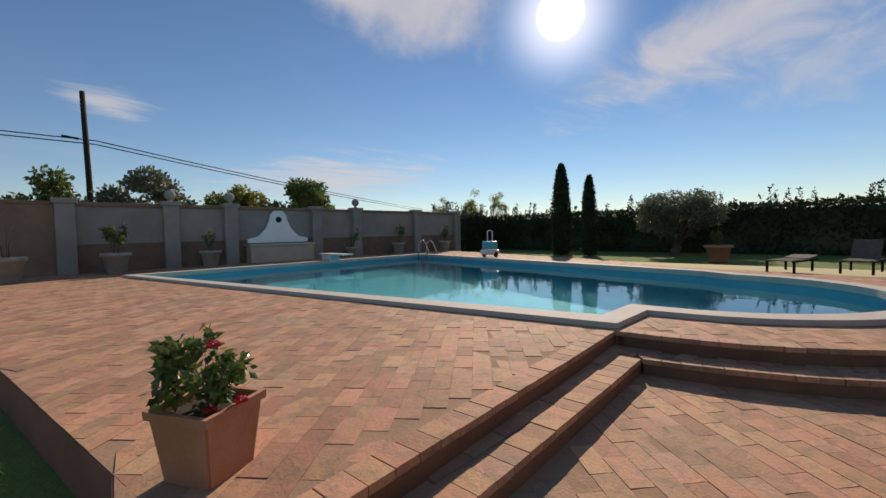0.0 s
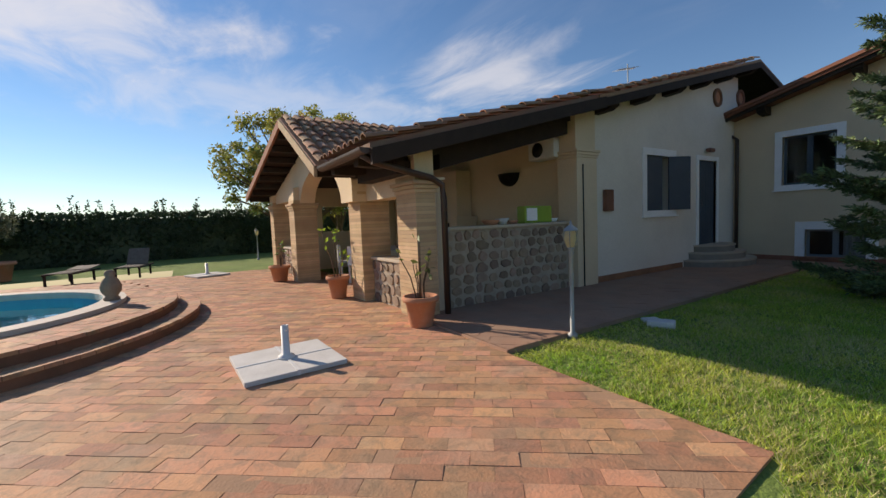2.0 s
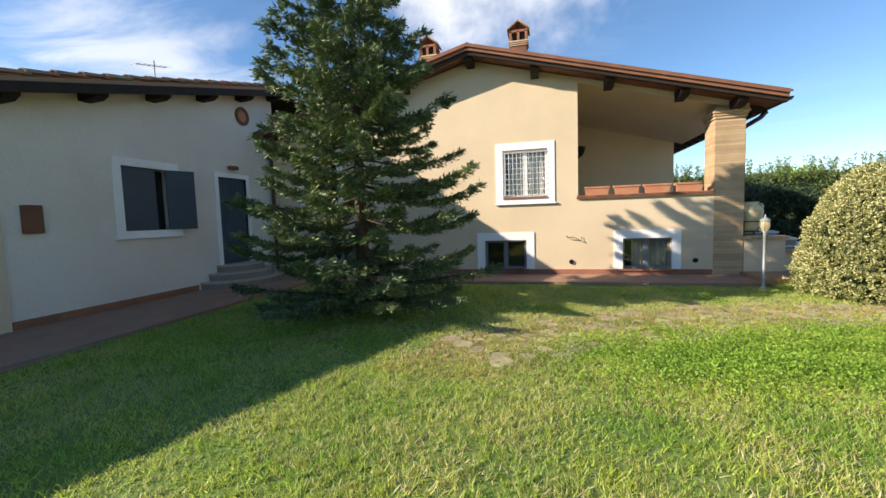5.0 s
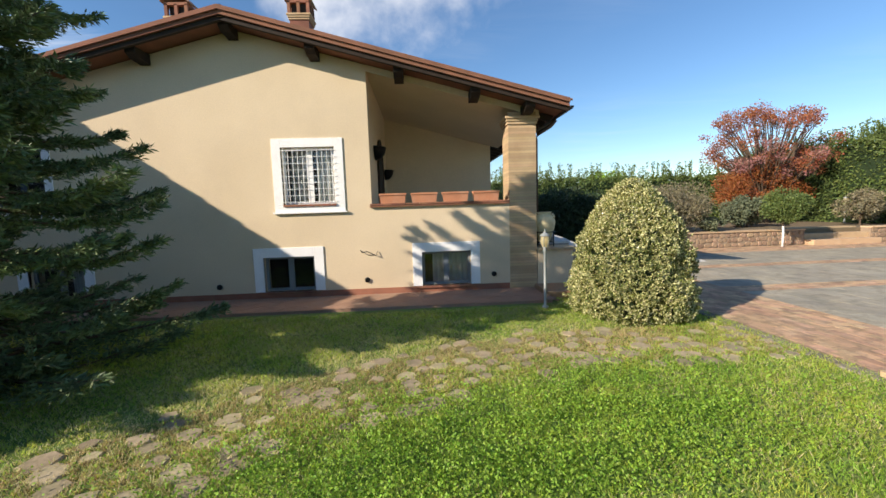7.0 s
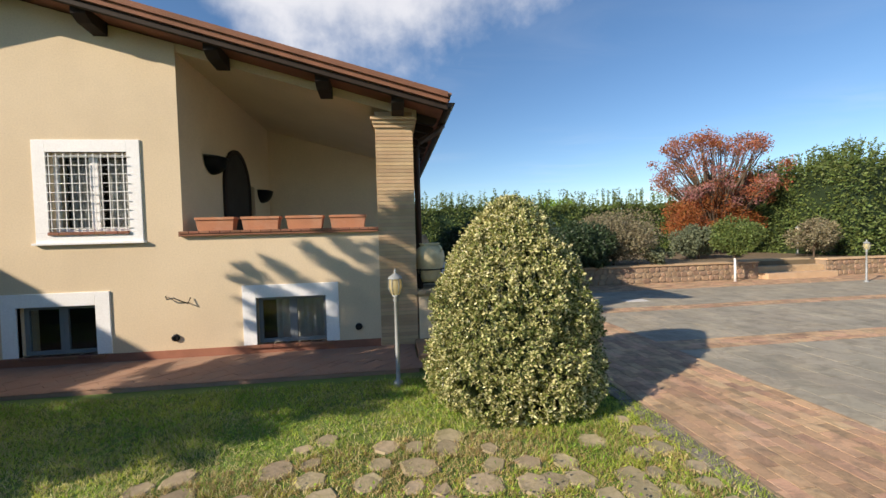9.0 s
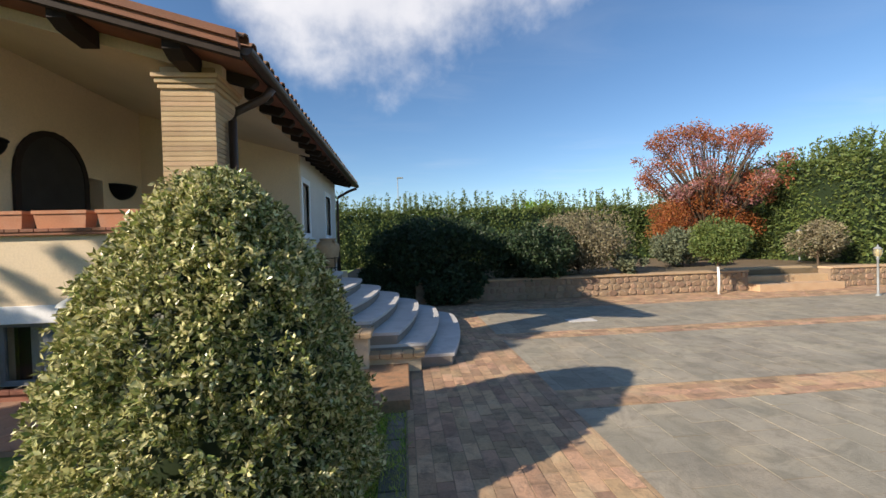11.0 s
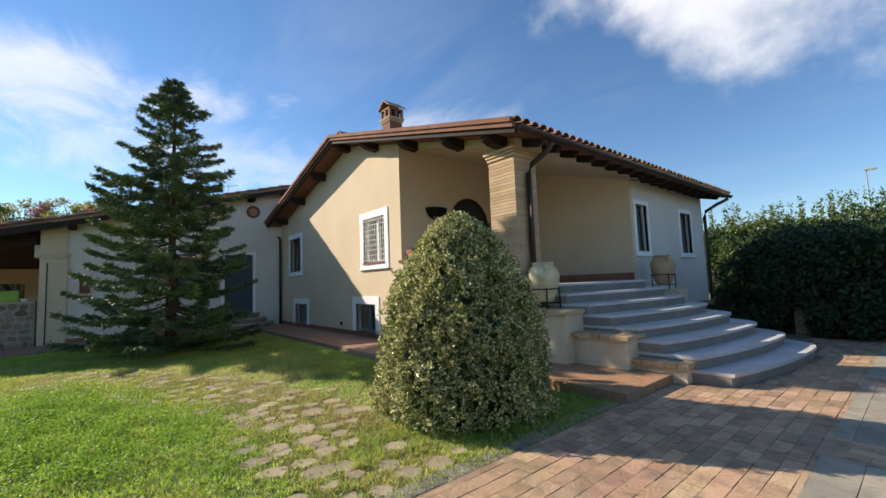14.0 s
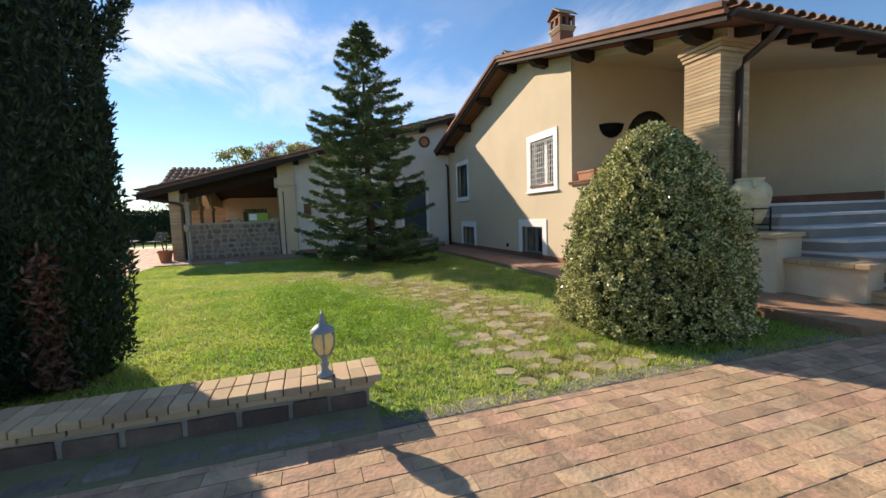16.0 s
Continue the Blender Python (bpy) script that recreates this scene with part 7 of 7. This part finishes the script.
def lounger(x, y, turn, up):
    l = thing("sun_lounger", "low wood and mesh sun lounger, back raised" if up else "low wood and mesh sun lounger, flat", "lounger", (x, y, 0), group="sun loungers")
    l.matrix_basis = pose(x, y, 0, 0, 0, turn)
    for a in (-.3, .3):
        bm = bmesh.new(); box(bm, a - .02, -.8, .28, a + .02, .9, .33, .006); part("side_rail", bm, DARK_WOOD, l)
    for a in (-.3, .3):
        for b in (-.7, .5):
            bm = bmesh.new(); box(bm, a - .025, b - .025, -.012, a + .025, b + .025, .28); part("leg", bm, DARK_WOOD, l)
    for k in range(9):
        bm = bmesh.new(); box(bm, -.28, -.78 + k * .12, .325, .28, -.70 + k * .12, .345); part("slat", bm, GREY_WOOD, l)
    bm = bmesh.new(); obox(bm, pose(0, .33, .33, 52 if up else 6, 0, 0) @ pose(0, .32, 0), .58, .64, .03, .006); part("backrest", bm, GREY_WOOD, l)
    return l


GREY_WOOD = material("weathered_wood", (0.17, 0.15, 0.12), (0.12, 0.105, 0.085), scale=8, rough=0.85, bump=0.3, spread=0.15)
lounger(-17.0, -15.4, 75, False)
lounger(-17.6, -14.0, 80, True)


def pool_lift():
    p = thing("pool_robot", "white pool cleaner on a wheeled caddy by the pool", "pool cleaner", (-14.75, -24.3, DECK))
    bm = bmesh.new(); box(bm, -.25, -.3, .1, .25, .3, .28, .04); part("body", bm, PLASTIC_WHITE, p)
    bm = bmesh.new(); box(bm, -.2, -.25, .3, .2, .25, .62, .06); part("cleaner", bm, POOL_LINER, p)
    for s in (-.22, .22):
        bm = bmesh.new(); tube(bm, [(s * .6, s, .28), (s * .6, s, 1.02)], .02, 8); part("handle_post", bm, PLASTIC_WHITE, p)
        bm = bmesh.new(); lathe(bm, [(0, -.03), (.11, -.03), (.11, .03), (0, .03)], 16, pose(0, s * 1.3, .11, 90, 0, 0)); part("wheel", bm, SHADE_BLACK, p)
    bm = bmesh.new(); tube(bm, [(-.13, -.22, 1.02), (0, 0, 1.05), (.13, .22, 1.02)], .02, 8); part("handle", bm, PLASTIC_WHITE, p)


pool_lift()


def ladder():
    l = thing("pool_ladder", "stainless steel pool ladder rails", "ladder", (-14.2, -27.4, DECK + .05))
    for s in (-.25, .25):
        bm = bmesh.new(); tube(bm, [(-.45 + .9 * k / 12, s, .0 + .62 * math.sin(math.pi * k / 12)) for k in range(10)] + [(.28, s, -.6)], .021, 8); part("rail", bm, STEEL, l)
    for k in range(2):
        bm = bmesh.new(); tube(bm, [(.27, -.25, -.2 - k * .25), (.27, .25, -.2 - k * .25)], .018, 8); part("rung", bm, STEEL, l)


ladder()
b = thing("diving_board", "short white diving board at the far pool edge", "diving board", (-9.9, -28.0, DECK))
bm = bmesh.new(); box(bm, -.2, -.35, 0, .2, .25, .26, .02); part("stand", bm, PLASTIC_WHITE, b)
bm = bmesh.new(); box(bm, -.22, -.5, .26, .22, 1.1, .31, .015); part("board", bm, PLASTIC_WHITE, b)

# ---- garden wall beyond the pool ----
WALL_Y = -30.5
gw = thing("wall_garden", "tall plastered garden wall with piers and brick base", "wall", kind="structure")
OLD_PLASTER = material("grey_old_plaster", (0.34, 0.32, 0.29), (0.27, 0.25, 0.23), scale=1.2, rough=0.95, bump=0.4, stain=(0.22, 0.19, 0.16), stain_scale=1.0, stain_amount=0.6)
WALL_BRICK = material("dark_wall_brick", (0.26, 0.17, 0.12), (0.20, 0.13, 0.095), scale=3, rough=0.95, bump=0.5, fine=40, spread=0.2)
bm = bmesh.new(); box(bm, -19.6, WALL_Y - .3, -.05, 12, WALL_Y, 2.3); part("panel", bm, OLD_PLASTER, gw)
bm = bmesh.new(); box(bm, -19.6, WALL_Y - .36, 2.3, 12, WALL_Y + .06, 2.42, .02); part("coping", bm, WALL_BRICK, gw)
bm = bmesh.new(); box(bm, -19.6, WALL_Y, -.05, -2.6, WALL_Y + .06, 1.15, .01); box(bm, -2.6, WALL_Y, -.05, 12, WALL_Y + .06, 2.3); part("brick_base", bm, WALL_BRICK, gw)
for x in (-2.75, -5.35, -7.2, -10.6, -12.6, -16.3, -19.4):
    bm = bmesh.new(); box(bm, x - .22, WALL_Y - .1, -.05, x + .22, WALL_Y + .24, 2.36, .015); box(bm, x - .28, WALL_Y - .15, 2.36, x + .28, WALL_Y + .3, 2.5, .02); part("pier", bm, OLD_PLASTER, gw)
for x in (-5.35, -7.2, -12.6):
    o = thing("wall_ball", "stone ball finial on a garden wall pier", "finial", (x, WALL_Y + .07, 2.5), group="ball finials")
    bm = bmesh.new(); lathe(bm, [(0, 0), (.10, 0), (.06, .05), (.05, .09)] + [(.17 * math.sin(radians(a)), .24 - .17 * math.cos(radians(a))) for a in range(20, 181, 20)], 16); part("ball", bm, OLD_PLASTER, o)
fo = thing("wall_fountain", "white scrolled wall fountain with a basin", "fountain", (-8.95, WALL_Y + .06, DECK))
pts = [(-1.2, .75), (-1.2, .9), (-.8, 1.0), (-.5, 1.3), (-.36, 1.6), (-.3, 1.85), (-.16, 2.0), (.16, 2.0), (.3, 1.85), (.36, 1.6), (.5, 1.3), (.8, 1.0), (1.2, .9), (1.2, .75)]
bm = bmesh.new(); prism(bm, pts, 0, .12, "y"); part("back_plate", bm, WHITE, fo)
bm = bmesh.new(); box(bm, -1.25, 0, 0, 1.25, .55, .62, .02); box(bm, -1.3, 0, .62, 1.3, .6, .72, .02); part("basin", bm, TRAVERTINE, fo)
bm = bmesh.new(); lathe(bm, [(0, 0), (.12, 0), (.1, .06), (0, .07)], 14, pose(0, .12, 1.65, -90, 0, 0)); part("spout", bm, IRON, fo)
URN = material("pale_stone_urn", (0.36, 0.33, 0.28), (0.28, 0.26, 0.22), scale=5, rough=0.9, bump=0.3)
for k, (x, y, lf, s) in enumerate(((-1.6, -28.8, 0, 1.0), (-3.75, -29.4, 420, 1.0), (-6.3, -29.7, 160, .9), (-14.6, -29.8, 260, .9), (-12.0, -29.9, 120, .7), (-17.6, -29.6, 300, .9))):
    round_pot(x, y, DECK, .34 * s, .62 * s, "pale stone urn with a leafy plant by the garden wall", 6, lf, URN, .8, GREEN_LEAF, 40 + k)
for k, x in enumerate((6, 3.2, .4, -2.4, -5.2, -8.2, -11)):
    shrub("wall_shrub", "leafy shrub rising behind the garden wall", x, -32.6, 0, 1.9, 1.2, 2.0 if k % 2 else 2.2, (GREEN_LEAF, OLIVE_LEAF, YELLOW_LEAF)[k % 3], 8000, .085, 60 + k, 18)
broad_tree("pine_tree", "distant umbrella pine beyond the wall", -26, -62, 3, .3, 4.2, 3.6, 3.2, 1.3, [DARK_LEAF], 7000, .2, 71, 24, 1.2)
for k, (x, y, h) in enumerate(((-31, -36, 4.6), (-29.5, -38, 4.0), (-28.5, -37, 5.0), (-27.2, -39, 4.3))):
    broad_tree("poplar_tree", "thin half-bare poplar beyond the hedge", x, y, h * .5, .09, h * .62, .8, .8, h * .36, [YELLOW_LEAF], 1500, .07, 80 + k, 16, .4)
up = thing("utility_pole", "leaning dark wooden utility pole with a cable", "utility pole", (-3.76, -36, 0))
bm = bmesh.new(); tube(bm, [(0.0, 0, -.1), (0, 0, 3.5), (.07, 0, 7.2)], .12, 10, True, .09); part("pole", bm, DARK_WOOD, up)
bm = bmesh.new(); tube(bm, [(.25, 0, 5.3), (.75, 0, 5.35)], .05, 6); part("cross_arm", bm, DARK_WOOD, up)
up2 = thing("utility_pole", "dark wooden utility pole beyond the wall", "utility pole", (-7.2, -42, 0))
bm = bmesh.new(); tube(bm, [(0, 0, -.1), (0, 0, 4.4)], .11, 10, True, .08); part("pole", bm, DARK_WOOD, up2)
for z0 in (5.3, 5.15):
    c = thing("cable", "slack dark overhead cable", "cable")
    bm = bmesh.new(); tube(bm, [(-4 + t * 46 * -1 if t > 0 else -4 + t * -30, -36 - abs(t) * 12 * (1 if t > 0 else .2), z0 - 2.4 * t * (2.0 - t) * (1 if t > 0 else 0) + (.3 * -t if t < 0 else 0)) for t in (k / 14 for k in range(-10, 15))], .022, 5); part("wire", bm, IRON, c)

# ---- porch things ----
ac = thing("air_conditioner", "white outdoor air conditioner on the porch wall", "air conditioner", (-6.98, -6.55, 2.48))
bm = bmesh.new(); box(bm, -.33, -.16, 0, .33, .18, .36, .02); part("case", bm, PLASTIC_WHITE, ac)
bm = bmesh.new(); lathe(bm, [(0, 0), (.14, 0), (.14, .01), (0, .01)], 20, pose(-.08, -.16, .18, 90, 0, 0)); part("fan_grille", bm, IRON, ac)
LIME = material("lime_green_plastic", (0.28, 0.42, 0.05), (0.24, 0.37, 0.045), rough=0.45, bump=0.02)
g = thing("green_box", "lime green box on the stone counter", "box", (-6.6, -7.30, 1.26))
bm = bmesh.new(); box(bm, -.1, -.34, 0, .1, .34, .3, .02); part("body", bm, LIME, g)
bm = bmesh.new(); box(bm, .1, -.3, .04, .115, -.05, .26, .005); part("panel", bm, WHITE, g)
for k, (y, w, h, m) in enumerate(((-8.35, .16, .08, TERRACOTTA), (-8.1, .12, .1, CONCRETE), (-7.85, .1, .06, TERRACOTTA), (-6.85, .1, .07, WHITE))):
    o = thing("counter_dish", "small clay dish on the stone counter", "dish", (-6.58, y, 1.26))
    bm = bmesh.new(); lathe(bm, [(0, 0), (w * .6, 0), (w, h), (w * .9, h), (w * .5, .015), (0, .015)], 14); part("bowl", bm, m, o)
fp = thing("fireplace", "plastered fireplace with a dark mouth at the porch wall", "fireplace", (-10.4, -6.38, 0))
bm = bmesh.new(); box(bm, -.9, -.6, 0, -.55, 0, 1.3); box(bm, .55, -.6, 0, .9, 0, 1.3); box(bm, -.95, -.65, 1.3, .95, 0, 1.45, .01); box(bm, -.7, -.45, 1.45, .7, 0, 2.6); box(bm, -.55, -.6, 0, .55, 0, .5); part("surround", bm, PLASTER, fp)
bm = bmesh.new(); box(bm, -.55, -.1, .5, .55, -.02, 1.3); part("mouth", bm, SHADE_BLACK, fp)
tb = thing("garden_table", "porch table under a pale cloth", "table", (-10.4, -8.3, 0))
bm = bmesh.new(); box(bm, -.9, -.5, .70, .9, .5, .75, .02); box(bm, -.91, -.51, .42, .91, -.50, .74); box(bm, -.91, .5, .42, .91, .51, .74); box(bm, .9, -.5, .42, .91, .5, .74); box(bm, -.91, -.5, .42, -.9, .5, .74); part("cloth", bm, CONCRETE, tb)
for a in (-.8, .8):
    for c in (-.4, .4):
        bm = bmesh.new(); box(bm, a - .03, c - .03, 0, a + .03, c + .03, .7); part("leg", bm, DARK_WOOD, tb)


def chair(x, y, turn):
    c = thing("garden_chair", "white plastic garden chair in the porch", "chair", (x, y, 0), group="porch chairs")
    c.matrix_basis = pose(x, y, 0, 0, 0, turn)
    bm = bmesh.new(); box(bm, -.22, -.22, .42, .22, .22, .45, .012); part("seat", bm, PLASTIC_WHITE, c)
    bm = bmesh.new(); box(bm, -.22, .19, .45, .22, .22, .86, .012); part("backrest", bm, PLASTIC_WHITE, c)
    for a in (-.19, .19):
        for b2 in (-.19, .19):
            bm = bmesh.new(); box(bm, a - .02, b2 - .02, 0, a + .02, b2 + .02, .42); part("leg", bm, PLASTIC_WHITE, c)
    return c


ch = chair(-9.2, -9.1, 200)
copy_thing(ch, pose(-10.2, -9.25, 0, 0, 0, 185))
copy_thing(ch, pose(-11.2, -9.2, 0, 0, 0, 170))

# ---- on the wing ----
mb = thing("letter_box", "brown metal letter box on the wing wall", "letter box", (-6.32, -5.6, 1.42))
bm = bmesh.new(); box(bm, 0, -.12, 0, .09, .12, .42, .012); part("case", bm, EAVE_TILE, mb)
wl = thing("door_lamp", "small brown lamp above the service door", "lamp", (-6.30, -1.5, 2.80))
bm = bmesh.new(); box(bm, 0, -.13, 0, .12, .13, .09, .03); part("hood", bm, EAVE_TILE, wl)
for y, z in ((-1.0, 4.2), (0.32, 4.35)):
    v = thing("round_vent", "round terracotta vent in the gable", "vent", (-6.32, y, z), group="round vents")
    bm = bmesh.new(); lathe(bm, [(.15, 0), (.23, 0), (.23, .04), (.15, .04), (.15, 0)], 24, pose(0, 0, 0, 0, 90, 0)); part("ring", bm, EAVE_TILE, v)
    bm = bmesh.new(); lathe(bm, [(0, .012), (.155, .012)], 20, pose(0, 0, 0, 0, 90, 0)); part("grille", bm, TERRACOTTA, v)
for x, z in ((1.74, .33), (4.36, .35), (-1.2, .30)):
    v = thing("wall_vent", "small round pipe vent low in the wall", "vent", (x, -.004, z), group="wall vents")
    bm = bmesh.new(); lathe(bm, [(.03, 0), (.055, 0), (.05, .03), (.03, .03)], 16, pose(0, 0, 0, 90, 0, 0)); part("ring", bm, IRON, v)
    bm = bmesh.new(); lathe(bm, [(0, .01), (.035, .01)], 12, pose(0, 0, 0, 90, 0, 0)); part("mesh", bm, SHADE_BLACK, v)
br = thing("hose_bracket", "thin wrought iron bracket on the house wall", "bracket", (1.79, -.002, .88))
bm = bmesh.new(); tube(bm, [(-.16, -.01, .06), (-.12, -.06, .02), (-.02, -.08, .04), (.06, -.08, .0), (.16, -.06, -.05), (.18, -.02, .03)], .009, 6); part("scroll", bm, IRON, br)
an = thing("tv_antenna", "thin metal television antenna on the wing roof", "antenna", (-8.5, -1.4, 4.7))
bm = bmesh.new(); tube(bm, [(0, 0, 0), (0, 0, 1.0)], .016, 6); part("mast", bm, LAMP_GREY, an)
bm = bmesh.new(); tube(bm, [(0, -.5, .75), (0, .35, .95)], .01, 5)
for k in range(7):
    t = k / 6
    tube(bm, [(-.18, -.5 + .85 * t, .75 + .2 * t), (.18, -.5 + .85 * t, .75 + .2 * t)], .006, 4)
part("array", bm, LAMP_GREY, an)
rk = thing("lawn_stone", "flat grey stone lying on the lawn", "stone", (-3.98, -7.9, -.02))
bm = bmesh.new(); obox(bm, pose(0, 0, 0, 0, 0, 25), .3, .2, .08, .02); obox(bm, pose(-.2, .12, 0, 0, 0, 60), .2, .13, .05, .015); part("rock", bm, CONCRETE, rk)

# ---- brick paving of the terraces ----
paving(low_deck, LOW_DECK, 0.0, 0.14, 0.28, COTTO, 51, seed=11, near=(-3.4, -12.6), keep=300, holes=(LOW_STEP, UPPER_DECK), loose=True, clip=[((-0.6, -14.0), (-2.15, -10.9)), ((-2.15, -10.9), (-2.2, -10.0)), ((-2.2, -10.0), (-4.93, -10.0))])
NOSING = [(-2.3, -15.6), (-6.1, -15.9)] + STEP1 + arc(-9.5, -16.2, 3.2, 120, 6, 20) + [(-6.35, -16.2), (-2.3, -15.9)]
STEP_TOP = [(-2.4, -15.62), (-5.9, -15.82)] + arc(-9.5, -16.2, 3.55, 9, 118, 20) + arc(-9.5, -16.2, 3.36, 118, 9, 20) + [(-6.2, -15.98), (-2.4, -15.72)]
paving(deck, UPPER_DECK, DECK, 0.14, 0.28, COTTO, 40, seed=12, near=(-4.0, -17.2), keep=300, holes=(pool_outline(0.26), NOSING), loose=True, clip=[((3.5, -31.5), (-1.85, -19.2)), ((-1.85, -19.2), (-2.3, -16.6)), ((-2.3, -16.6), (-2.2, -15.9))])
paving(low_step, STEP_TOP, 0.14, 0.14, 0.28, COTTO, 0, seed=13, loose=True)
HOUSE_WALK = [(-6.3, -9.95), (-4.42, -9.95), (-4.42, -1.22), (5.18, -1.22), (5.18, -0.02), (-6.3, -0.02)]
paving(house_path, HOUSE_WALK, 0.034, 0.14, 0.28, PATH_TILE, 45, seed=17, loose=True, clip=[((-4.40, -10.0), (-4.40, -1.2)), ((-4.4, -1.2), (5.2, -1.2)), ((-6.3, -9.98), (-4.4, -9.98))])
